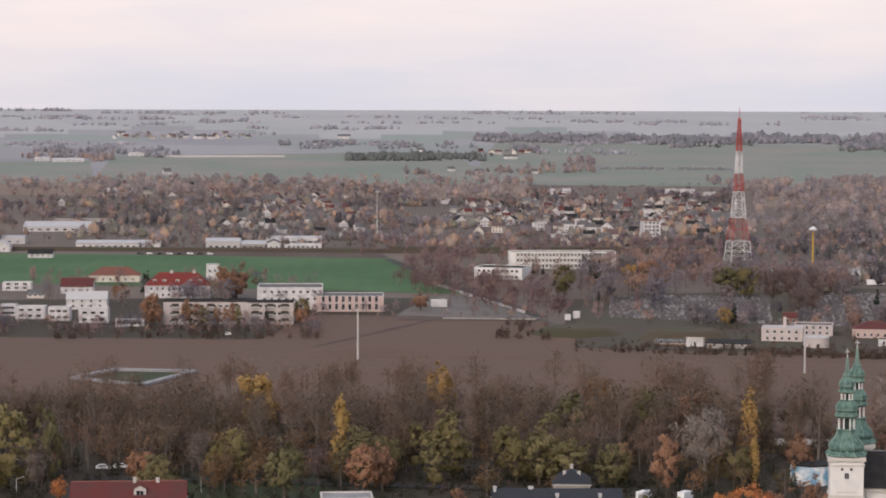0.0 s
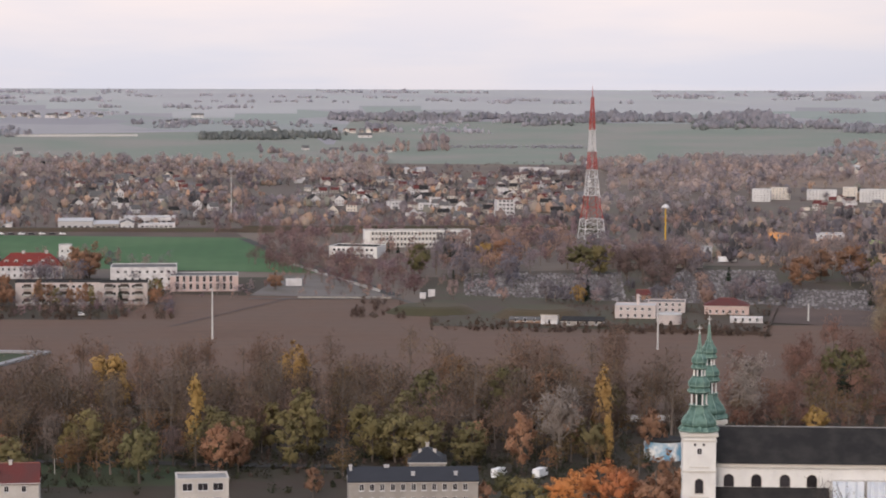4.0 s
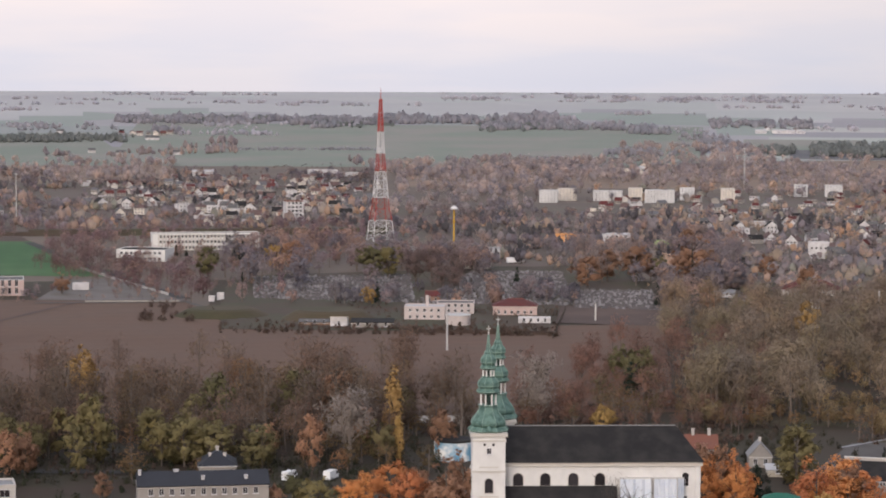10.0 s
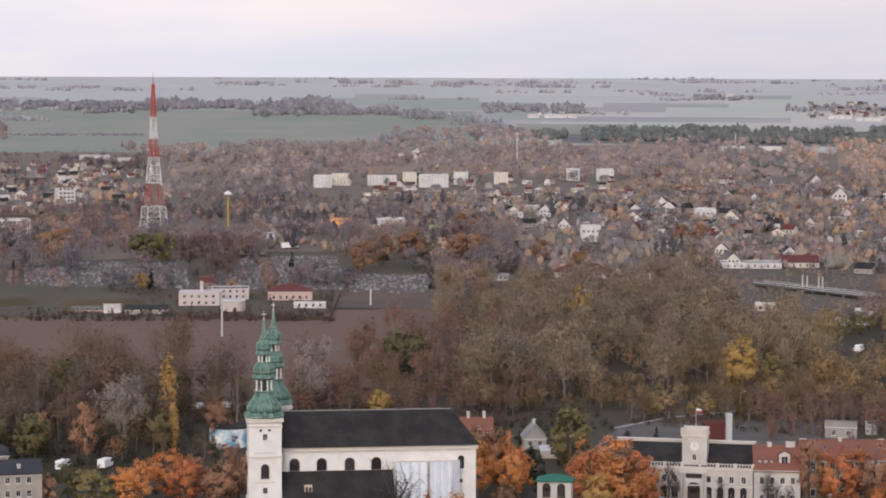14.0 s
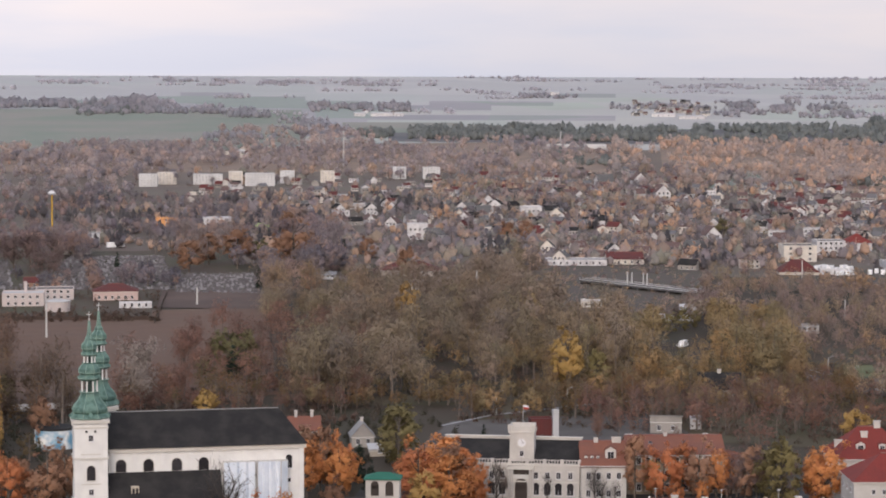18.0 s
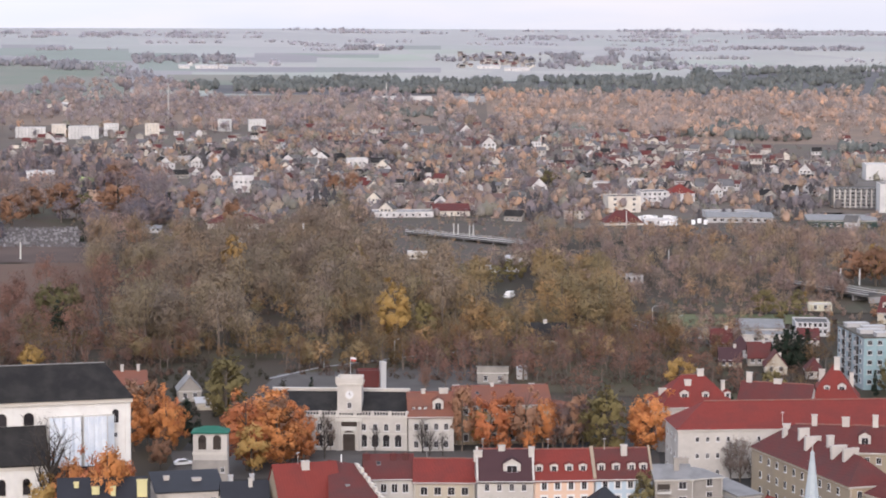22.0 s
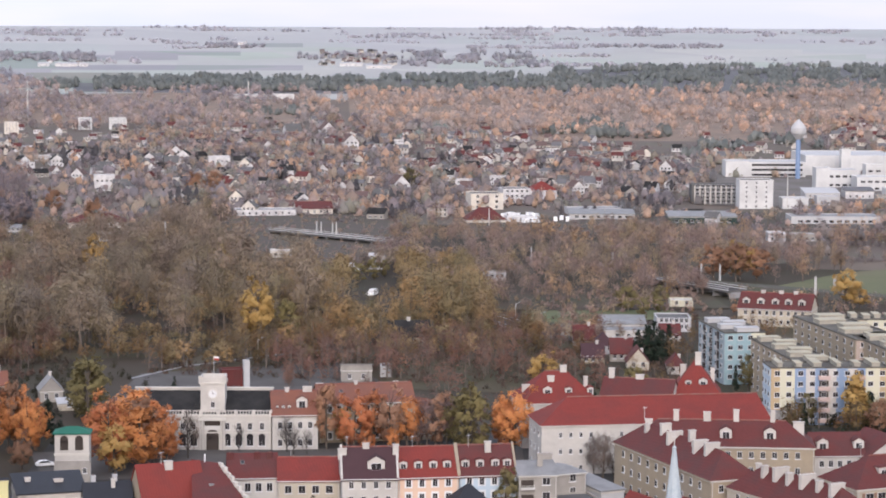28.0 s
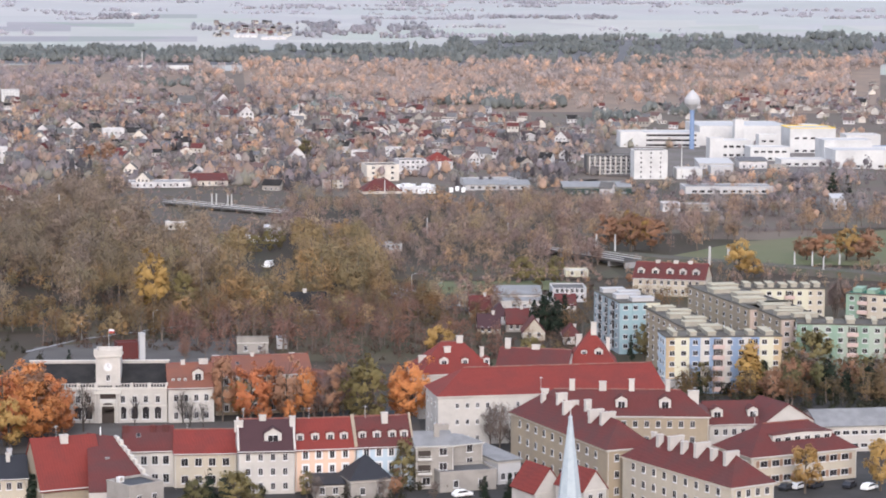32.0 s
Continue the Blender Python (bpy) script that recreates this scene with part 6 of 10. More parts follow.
sheet("suburb_ground", "brown gardens and yards between the suburban houses", ((174, 1332), (352, 1300), (543, 2009), (263, 2007)), GARDEN, 0.133, 14, 14, category="yard")
sheet("suburb_ground", "brown gardens and yards between the suburban houses", ((307, 1228), (644, 1106), (1158, 1992), (502, 2183)), GARDEN, 0.148, 14, 14, category="yard")
sheet("suburb_ground", "brown gardens and yards between the suburban houses", ((367, 1146), (636, 1010), (1098, 1745), (640, 1996)), GARDEN, 0.18, 14, 14, category="yard")
sheet("suburb_ground", "brown gardens and yards between the suburban houses", ((521, 854), (706, 817), (930, 1078), (675, 1108)), GARDEN, 0.18, 14, 14, category="yard")
sheet("suburb_ground", "brown gardens and yards between the suburban houses", ((907, 1442), (1205, 1366), (1695, 1924), (1275, 2027)), GARDEN, 0.18, 14, 14, category="yard")
sheet("meadow", "rough brown grass along the railway", ((384, 749), (465, 719), (487, 773), (409, 794)), SCRUB, 0.3, 12, 12, category="meadow")
sheet("basin_grass", "green grass inside the drained basin", ((-134, 880), (-111, 863), (-98, 901), (-125, 904)), LAWN, 0.25, 4, 4, category="lawn")
sheet("forest_floor", "dark brown leaf litter under the riverside wood", ((148, 696), (341, 672), (536, 1068), (281, 1114)), DLITTER, 0.08, 10, 10, category="forest floor")
sheet("forest_floor", "dry brown-green grass and leaves behind the market", ((219, 646), (323, 565), (408, 714), (304, 758)), GRASS, 0.14, 10, 10, category="forest floor")
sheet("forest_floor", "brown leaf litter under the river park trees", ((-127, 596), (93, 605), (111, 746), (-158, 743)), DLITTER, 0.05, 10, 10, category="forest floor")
sheet("station_yard", "grey gravel yard and sidings of the railway station", sector(20.2, 24.8, 1005, 1260), TRACKBED, 0.4, 10, 10, category="yard")
sheet("vehicle_yard", "grey gravel yard where white vans stand", sector(26.2, 29.0, 1115, 1240), TRACKBED, 0.42, 6, 6, category="yard")
sheet("works_yard", "worn grey yard before the long workshops", sector(29.2, 36.6, 1140, 1290), TRACKBED, 0.38, 10, 6, category="yard")
sheet("factory_yard", "grey paved yard round the white factory", sector(32.4, 38.8, 1330, 1600), GRAVEL, 0.4, 10, 8, category="yard")
strip("road", "straight tree-lined road out of the town", ((-35, 1549), (-8, 1401), (23, 1250), (48, 1140)), 7, ASPHALT, 0.3, "road")
strip("farm_track", "pale farm track along the field edge", ((-23, 1125), (48, 1122), (69, 1038)), 4, PAVING, 0.4, "road")
strip("river_path", "pale path along the river bank", ((-155, 748), (-51, 752), (14, 734), (120, 718)), 1.6, CONCRETE, 0.5, "path")
strip("promenade", "pale kerbed road along the river bank", ((215, 650), (237, 666), (272, 678), (296, 683)), 1.6, CONCRETE, 0.2, "road")
strip("street", "asphalt street through the park", ((-99, 648), (-56, 645), (18, 632), (48, 621)), 6, ASPHALT, 0.35, "road")
strip("main_road", "grey main road climbing to the bridge", ((335, 675), (364, 707), (368, 689), (378, 653)), 9, PAVING, 0.5, "road")
strip("field_furrow", "dark ditch across the ploughed field", ((-54, 998), (-4, 1126)), 2.5, PLOUGH2, 0.35, "ditch")
strip("field_furrow", "dark ditch across the far ploughed field", ((109, 808), (137, 808)), 2.5, PLOUGH2, 0.35, "ditch")
bank("railway_embankment", "low grassed railway embankment", ((-366, 1636), (-33, 1623)), 8, 2.5, SCRUB)
bank("railway_embankment", "dark railway embankment behind the school", ((-37, 1623), (213, 1625)), 8, 4.0, SCRUB)
bank("railway_embankment", "railway embankment past the meadow", ((483, 807), (563, 650)), 9, 2.2, BALLAST)
viaduct(420.5, 1059.6, 447.7, 982.2, 2.3, 7, 8)
viaduct(476.7, 796.3, 481.5, 746.2, 3.0, 9, 5)
viaduct(360.5, 718.2, 357.6, 681.5, 2.6, 9, 3)
# landmarks
cathedral(78.8, 477.8, -6.4)
radio_mast(193.5, 1543.9)
water_tower(883.5, 1288.2)
town_hall(179.4, 542.5, -25.2)
mural_tank(101.6, 645.4, 5.6, 5.2)
chapel(149.1, 504.5, -22.3)
spire(233.6, 379.9, 8.0, 25.0)
basin(((-138.1, 879.6), (-110.0, 857.8), (-95.1, 903.0), (-126.2, 907.7)), CONCRETE)
mound(107, 1036, 22, 20, 4.5, 0)
mound(61, 1058, 22, 20, 3.6, 0)
gravestones(((((81, 1137), (155, 1103), (175, 1264), (89, 1257)), 60, 32), (((155, 1103), (227, 1081), (261, 1275), (212, 1284)), 52, 34), (((225, 1072), (264, 1054), (282, 1153), (243, 1160)), 34, 22)), 5)
# old town, foreground
building("townhouse", "long townhouse under a big red tiled roof", "house", 150.3, 445.5, -3.5, 13.3, 15.0, 5.0, "gable", 9.0, TAN, RED, 1, 5, chimneys=((0.5, 0.45, 1.6, 1.4),))
sloping_wing(163.4, 455.0)
building("townhouse", "white townhouse with a brown-red roof and dark windows", "house", 174.1, 461.9, -19.0, 10.5, 11.0, 7.8, "gable", 4.2, WHITE, DRED, 2, 4, (1.3, 1.9), chimneys=((0.05, 0.4, 1.3, 1.2), (0.6, 0.4, 1.2, 1.2), (0.85, 0.4, 1.2, 1.2)), skylights=((0.3, 0.3),), chim=DRED)
building("townhouse", "plain cream townhouse with a bright red roof", "house", 183.4, 457.1, -23.2, 13.1, 10.0, 7.4, "gable", 4.0, CREAM, RED, 2, 4, (1.5, 1.7), chimneys=((0.25, 0.6, 0.7, 0.7), (0.55, 0.6, 0.7, 0.7)))
building("townhouse", "white townhouse with a dark maroon roof and dormer", "house", 192.8, 444.8, -21.3, 11.7, 11.0, 9.2, "gable", 5.6, WHITE, MAROON, 3, 4, (1.0, 1.5), chimneys=((0.02, 0.4, 1.8, 1.0), (0.98, 0.4, 1.2, 1.8), (0.45, 0.5, 1.4, 0.8)), dormers=((0.62, 3.6, 1.8),), fire=WHITE)
building("townhouse", "peach townhouse with white window surrounds and red roof", "house", 204.4, 441.9, -16.4, 12.8, 11.0, 9.0, "gable", 5.4, PEACH, RED, 3, 4, (1.1, 1.6), dormers=((0.1, 1.7, 1.5), (0.35, 1.7, 1.5), (0.6, 1.7, 1.5), (0.83, 1.7, 1.5)), fire=TAN, surround=FRAME)
building("townhouse", "light blue townhouse with a dark red roof", "house", 217.0, 438.4, -17.1, 12.1, 11.0, 9.0, "gable", 5.4, SKYBLUE, DRED, 3, 4, (1.1, 1.6), chimneys=((0.55, 0.4, 1.3, 2.0),), dormers=((0.12, 1.7, 1.5), (0.38, 1.7, 1.5), (0.65, 1.7, 1.5), (0.86, 1.7, 1.5)), fire=TAN, surround=FRAME)
building("townhouse", "grey unpainted tenement with a low sheet roof", "house", 227.8, 432.4, -18.6, 8.2, 12.0, 9.3, "gable", 1.9, GREY, ZINC, 3, 2, (1.7, 1.6), chimneys=((0.62, 0.3, 1.1, 2.6), (0.8, 0.55, 3.2, 1.4)), chim=GREY, loggias=((1.9, 6.3, 2.6, 2.0), (1.9, 3.2, 2.6, 2.0)), skip=((1, 0), (2, 0)))
building("townhouse", "grey tenement wing with two stacked windows", "house", 233.3, 434.1, -0.6, 11.6, 9.0, 8.4, "hip", 1.6, GREY, ZINC, 3, 2, (1.4, 1.6))
building("workshop", "low whitewashed workshop with a pale flat roof", "workshop", 245.7, 428.7, 0.9, 5.6, 17.1, 5.0, "shed", 0.8, LGREY, ZINC, 1, 3)
building("outbuilding", "low grey yard building with a flat roof", "outbuilding", 230.9, 427.2, -10.0, 12.5, 8.0, 4.0, "flat", 0, GREY, GREYROOF, 1, 2)
building("outbuilding", "small building under a steep dark roof", "outbuilding", 211.3, 429.5, -8.9, 8.8, 8.0, 4.0, "hip", 4.5, GREY, NAVYROOF, 1, 2)
building("outbuilding", "low dark-roofed shed in the yard", "outbuilding", 204.8, 433.6, -19.6, 6.2, 6.0, 3.0, "shed", 1.0, GREY, NAVYROOF, 1, 2)
building("outbuilding", "white outbuilding with a flat dark roof behind a parapet", "outbuilding", 161.0, 424.5, 12.5, 8.0, 8.0, 8.4, "flat", 0, GREY, NAVYROOF, 2, 2)
part("air_conditioner", Shape(FRAME, GREY).box(1.2, 5.6, 8.45, 2.5, 6.4, 9.5).tube((1.85, 5.58, 9.0), (1.85, 5.5, 9.0), 0.4, 0.4, 12, 1), bpy.data.objects["outbuilding.003"], "white air conditioning unit on the roof")
building("townhouse", "cream house with a dark slate roof", "house", 140.2, 454.0, -14.4, 9.7, 9.0, 6.5, "gable", 3.6, CREAM, NAVYROOF, 2, 4, chimneys=((0.62, 0.4, 0.8, 1.5),))
building("townhouse", "white and yellow terrace with a blue-black roof", "house", 105.9, 451.6, -14.5, 17.3, 8.0, 7.0, "shed", 6.0, PALE_YELLOW, NAVYROOF, 2, 6, chimneys=((0.42, 0.6, 1.5, 1.2), (0.62, 0.55, 1.0, 1.6), (0.95, 0.5, 2.0, 3.2), (0.2, 0.8, 0.9, 0.7)), chim=LEMON)
building("townhouse", "white terrace house with a blue-black roof", "house", 129.5, 464.7, -7.7, 13.8, 9.0, 7.5, "shed", 2.6, WHITE, NAVYROOF, 2, 5, chimneys=((0.2, 0.6, 1.1, 0.8), (0.65, 0.5, 1.8, 0.6)))
building("townhouse", "low house with a dark roof and two chimneys", "house", 142.9, 459.6, -9.0, 9.9, 8.0, 6.0, "gable", 3.0, GREY, NAVYROOF, 1, 3, chimneys=((0.15, 0.5, 0.9, 1.4), (0.6, 0.5, 0.9, 1.4)), chim=LGREY)
building("townhouse", "white townhouse with an orange-red mansard roof", "house", 210.2, 527.3, -18.7, 11.1, 11.0, 8.6, "gable", 5.0, WHITE, BROWNROOF, 2, 4, (1.1, 1.7), chimneys=((0.35, 0.5, 1.0, 0.8), (0.8, 0.5, 2.2, 1.0)), dormers=((0.12, 0.8, 0.7), (0.25, 0.8, 0.7), (0.38, 0.8, 0.7), (0.66, 2.6, 2.2)))
building("tenement", "long tan tenement with a brown-red roof", "house", 224.3, 531.3, -13.7, 24.1, 12.0, 9.8, "gable", 3.8, TAN, BROWNROOF, 3, 9, (1.1, 1.7), chimneys=((0.05, 0.6, 1.6, 0.9), (0.42, 0.5, 0.8, 0.7), (0.85, 0.6, 1.2, 0.9)), skylights=((0.25, 0.3), (0.6, 0.3)), surround=STONE)
building("townhouse", "small pale house with an arched gateway", "house", 246.3, 532.8, -71.0, 8.9, 9.0, 6.5, "gable", 3.0, CREAM, BROWNROOF, 2, 3)
building("hall", "low grey rendered hall with a sheet roof", "building", 268.2, 619.4, -23.5, 9.0, 9.0, 3.6, "shed_back", 1.6, GREY, ZINC, 1, 2)
building("fire_tower", "slim pale grey tower beside a red wall", "tower", 237.2, 616.2, -11.5, 1.6, 2.4, 8.1, "flat", 0, LGREY, GREYROOF, 1, 0)
building("outbuilding", "dark red shed wall behind the town hall", "shed", 231.7, 619.3, -11.5, 6.3, 5.0, 5.4, "flat", 0, DRED, DRED, 1, 0)
building("outbuilding", "pale grey outhouse behind the market", "building", 282.2, 622.6, -23.5, 3.3, 7.0, 2.9, "flat", 0, LGREY, GREYROOF, 1, 0)
building("museum", "long white baroque college with a red hipped roof", "museum", 254.8, 472.5, -17.0, 54.4, 15.0, 11.5, "hip", 5.4, WHITE, RED, 3, 20, (0.8, 1.2), left=3, skip=[(f, b) for f in (0, 1, 2) for b in range(3, 20) if f != 2 or b % 3], ends=(7.5, 1.2))
part("drainpipe", Shape(GALV).tube((14, -0.12, 0), (14, -0.12, 11), 0.09, 0.09, 6), bpy.data.objects["museum"])
building("museum_wing", "rear wing with red roof, dormers and white chimneys", "house", 266.5, 504.5, -16.9, 19.5, 14.0, 11.0, "hip", 7.0, WHITE, RED, 2, 6, chimneys=((0.12, 0.5, 1.9, 1.2), (0.42, 0.35, 1.6, 1.0), (0.6, 0.5, 1.6, 1.2), (0.86, 0.3, 0.9, 3.0)), dormers=((0.35, 2.2, 1.4), (0.62, 1.7, 1.4), (0.9, 1.5, 1.4)))
building("museum_wing", "low rear wing with a red roof", "house", 292.6, 511.8, -41.1, 18.1, 12.0, 10.0, "gable", 4.0, WHITE, DRED, 2, 6, chimneys=((0.1, 0.5, 1.4, 2.4), (0.5, 0.5, 2.0, 1.0)))
building("museum_wing", "corner pavilion with a steep red pyramid roof", "house", 309.9, 506.0, -31.1, 12.4, 12.0, 10.0, "hip", 8.5, WHITE, RED, 2, 4, chimneys=((0.25, 0.6, 1.5, 2.4), (0.55, 0.45, 1.5, 2.6), (0.85, 0.6, 1.0, 3.4)), dormers=((0.35, 1.6, 1.2), (0.65, 2.2, 1.4)))
building("outbuilding", "white annex with a flat roof", "outbuilding", 336.4, 500.6, 16.4, 10.3, 8.0, 4.0, "flat", 0, WHITE, ZINC, 1, 2)
building("apartment_house", "tan apartment house with red hipped roof and white chimneys", "apartment house", 258.2, 405.4, -5.2, 10.9, 47.1, 10.5, "hip", 5.0, TAN, DRED, 3, 3, (1.1, 1.5), left=10, chimneys=((0.42, 0.3, 3.4, 1.5), (0.5, 0.42, 1.4, 1.8), (0.40, 0.55, 3.6, 1.6), (0.48, 0.68, 2.4, 1.5), (0.45, 0.2, 3.4, 1.4), (0.36, 0.82, 1.0, 1.6)))
building("apartment_house", "long tan apartment house with dormers and white chimneys", "apartment house", 263.9, 447.6, -30.0, 40.5, 12.0, 10.5, "hip", 5.0, TAN, DRED, 3, 14, (1.1, 1.5), chimneys=((0.1, 0.5, 1.6, 1.4), (0.25, 0.5, 1.2, 2.0), (0.42, 0.5, 1.6, 1.6), (0.58, 0.5, 1.2, 2.2), (0.78, 0.5, 1.0, 2.2), (0.92, 0.4, 2.4, 2.2)), dormers=((0.52, 2.6, 2.0), (0.76, 2.6, 2.0)))
building("apartment_house", "yellow-tan apartment house with red hipped roof and chimneys", "apartment house", 262.1, 366.9, 2.9, 10.5, 35.8, 9.5, "hip", 5.0, CREAM, DRED, 3, 4, (1.1, 1.5), left=9, chimneys=((0.42, 0.16, 3.4, 1.4), (0.36, 0.29, 1.3, 1.8), (0.42, 0.42, 3.6, 1.6), (0.34, 0.55, 1.4, 1.9), (0.42, 0.66, 3.6, 1.5), (0.34, 0.78, 1.3, 2.0), (0.5, 0.9, 0.9, 1.6)))
building("office_building", "white and brick office with a hipped maroon roof", "office", 291.5, 401.0, -3.1, 26.8, 15.0, 6.6, "hip", 5.5, CREAM, DRED, 2, 8, (1.9, 1.4), left=4, dormers=((0.55, 15.0, 1.5, "flat"),))
office = bpy.data.objects["office_building"]
for f in range(2):
    for b in range(9):
        u = 26.8 * (0.06 + 0.88 * b / 8)
        part("brick_pier", Shape(BRICK).box(u - 0.38, -0.06, f * 3.3 + 1.0, u + 0.38, 0.05, f * 3.3 + 2.4), office)
building("townhouse", "white house with a red roof and round dormers", "house", 304.2, 435.0, -20.4, 11.9, 12.0, 7.0, "gable", 4.2, WHITE, DRED, 2, 5, (1.1, 1.5), dormers=((0.2, 2.6, 1.8), (0.9, 2.4, 1.8)))
building("townhouse", "white house with a broad white gable under red tiles", "house", 314.2, 429.3, -3.2, 15.3, 12.0, 6.6, "gabley", 4.6, WHITE, DRED, 2, 4)
building("hall", "long white hall with a grey sheet roof", "hall", 328.0, 425.8, -19.0, 19.8, 14.0, 6.0, "gable", 2.6, WHITE, ZINC, 2, 8, (1.6, 1.0))
building("townhouse", "white house with a bright red roof beside the spire", "house", 241.9, 388.1, 6.6, 5.7, 9.0, 7.0, "gabley", 3.5, WHITE, RED, 2, 2)
building("townhouse", "white church house with red roof and solar panel", "house", 237.0, 398.7, 0.5, 6.9, 9.0, 5.0, "gabley", 4.5, WHITE, RED, 1, 2)
building("townhouse", "small house with a bright red tiled roof", "house", -91.0, 573.8, 4.5, 28.2, 9.0, 6.4, "gable", 4.0, WHITE, DRED, 2, 6, chimneys=((0.55, 0.5, 0.8, 1.0), (0.75, 0.5, 0.8, 0.8)), dormers=((0.6, 3.0, 1.6),))
building("office_building", "white modern house with a flat roof and loggias", "office", -28.4, 553.5, 4.9, 12.3, 9.5, 10.5, "flat", 0, WHITE, ZINC, 3, 3, (2.4, 1.8))
building("school", "grey-tan school with a dark roof and white windows", "school", 12.1, 555.4, 0.5, 30.9, 11.0, 9.6, "gable", 2.4, GREY, NAVYROOF, 3, 11, (1.1, 1.6), chimneys=((0.02, 0.4, 0.7, 1.2), (0.3, 0.5, 1.2, 0.5), (0.5, 0.2, 0.8, 0.8), (0.83, 0.2, 0.8, 0.8)), chim=LGREY)
building("townhouse", "house with a steep blue-black gabled roof", "house", 29.4, 616.8, -2.4, 9.7, 12.0, 4.1, "hip", 3.4, GREY, NAVYROOF, 1, 2, chimneys=((0.3, 0.3, 0.8, 0.8), (0.7, 0.3, 0.8, 0.8), (0.5, 0.5, 0.8, 0.8)))
building("cottage", "cottage with a grey-blue roof among the trees", "house", 179.3, 620.0, -11.5, 6.2, 8.0, 3.2, "gabley", 3.5, GREY, ZINC, 1, 2, chimneys=((0.5, 0.5, 0.7, 1.0),))
building("cottage", "small pale shed beside the orange trees", "shed", 179.9, 604.5, -11.5, 5.5, 5.0, 1.8, "shed", 0.8, CREAM, LGREY, 1, 1)
building("house", "pair of white chimneys on a brown-roofed house", "house", 161.3, 619.7, -11.5, 8.8, 9.0, 5.8, "gable", 3, TAN, BROWNROOF, 2, 3, chimneys=((0.25, 0.5, 0.8, 1.6), (0.75, 0.5, 0.8, 1.6)))
for ax, ay, az in ((196.0, 449.5, 14.8), (209.5, 446.0, 14.4), (221.0, 442.5, 14.4), (188.0, 461.0, 11.4), (270.0, 452.0, 15.5), (262.5, 420.0, 15.5), (298.0, 409.0, 12.1), (156.0, 452.5, 14.0), (345.0, 512.0, 15.0), (372.0, 580.0, 15.0)):
    aerial(ax, ay, az)
vehicle("van", 53.1, 615.8, 62, CARW)
vehicle("van", 64.0, 615.3, 62, CARW)
vehicle("van", -71.9, 750.2, 5, CARW)
vehicle("car", -66.6, 751.6, 5, CARW)
vehicle("car", 297.3, 396.1, 20, CARD)
vehicle("car", 300.2, 396.0, 20, CARW)
vehicle("car", 304.0, 395.2, 20, CARD)
vehicle("car", 310.5, 391.9, 30, CARD)
vehicle("car", 312.8, 388.2, 20, CARW)
vehicle("car", 361.5, 808.1, 80, CARW)
vehicle("car", -95.9, 664.2, 10, CARW)
vehicle("car", -91.2, 666.3, 10, CARW)
vehicle("car", 154.3, 530.1, 0, CARW)
vehicle("car", 251.7, 506.2, 40, CARD)
vehicle("car", 233.2, 421.7, 0, CARW)
vehicle("car", -86.7, 1123.0, 0, CARW)
vehicle("car", -95.4, 1046.8, 0, CARW)
vehicle("van", 568.2, 1096.6, 42, CARW)
vehicle("van", 574.3, 1101.3, 23, CARW)
vehicle("van", 575.5, 1096.1, 35, CARW)
vehicle("van", 572.3, 1083.1, 46, CARW)
vehicle("van", 583.5, 1096.4, 28, CARW)
vehicle("van", 582.8, 1088.8, 38, CARW)
vehicle("van", 564.1, 1063.7, 22, CARW)
vehicle("van", 568.7, 1062.4, 38, CARW)
vehicle("van", 582.2, 1066.4, 60, CARW)
vehicle("van", 588.8, 1071.9, 60, CARW)
vehicle("van", 588.2, 1064.3, 60, CARW)
vehicle("van", 385.9, 966.8, 70, CARW)
vehicle("van", 385.8, 958.3, 70, CARW)
vehicle("van", 395.5, 967.3, 70, CARW)
vehicle("van", 393.7, 898.5, 50, CARW)
vehicle("van", 394.1, 890.7, 50, CARW)
vehicle("van", 363.7, 809.0, 50, CARW)
vehicle("car", -204.6, 1592.9, 10, CARD)
vehicle("car", -197.8, 1592.8, 10, CARW)
vehicle("car", -191.0, 1592.6, 10, CARD)
vehicle("car", -184.2, 1592.4, 10, CARW)
vehicle("car", -177.5, 1592.1, 10, CARD)
vehicle("car", -170.5, 1592.9, 10, CARW)
vehicle("car", -163.7, 1592.6, 10, CARD)
vehicle("car", -157.0, 1592.3, 10, CARW)
# housing estate
estate_block("five-storey block of flats in pale blue with roof boxes", 366.7, 569.5, -16.9, 11.8, 28.5, 5, BLUE, BLUE, BLUEGREY, (0.3, 0.3), 4, 5, False, DARKFELT, LGREY, strips=((7.6, 11.8, PALE_YELLOW),), side_loggias=((5.5, 8.5), (13.0, 16.0), (20.0, 23.0)))
estate_block("five-storey block of flats painted yellow and blue with balconies", 340.7, 507.0, -23.0, 30.5, 11.0, 5, YELLOW, BLUE2, SKYBLUE, (0.2, 0.2), 6, 3, ribs=True, strips=((0.0, 2.2, YELLOW), (2.2, 6.1, PALE_YELLOW), (6.1, 9.0, BLUE2), (9.0, 11.4, WHITE), (11.4, 14.4, BLUE2), (14.4, 17.0, WHITE), (17.0, 20.0, BLUE2), (20.0, 22.4, WHITE), (22.4, 24.6, BLUE2), (24.6, 28.4, PALE_YELLOW), (28.4, 30.5, YELLOW)))
estate_block("tan block of flats with pale concrete roof boxes", 352.2, 512.5, -18.6, 10.2, 45.8, 5, CREAM, TAN, TAN, (0.2, 0.2), 6, 8, False)
estate_block("tan and pink block of flats behind the yellow one", 392.5, 541.7, -15.1, 14.6, 53.3, 5, PALE_PINK, PALE_PINK, TAN, (0.2, 0.2), 5, 9, False)
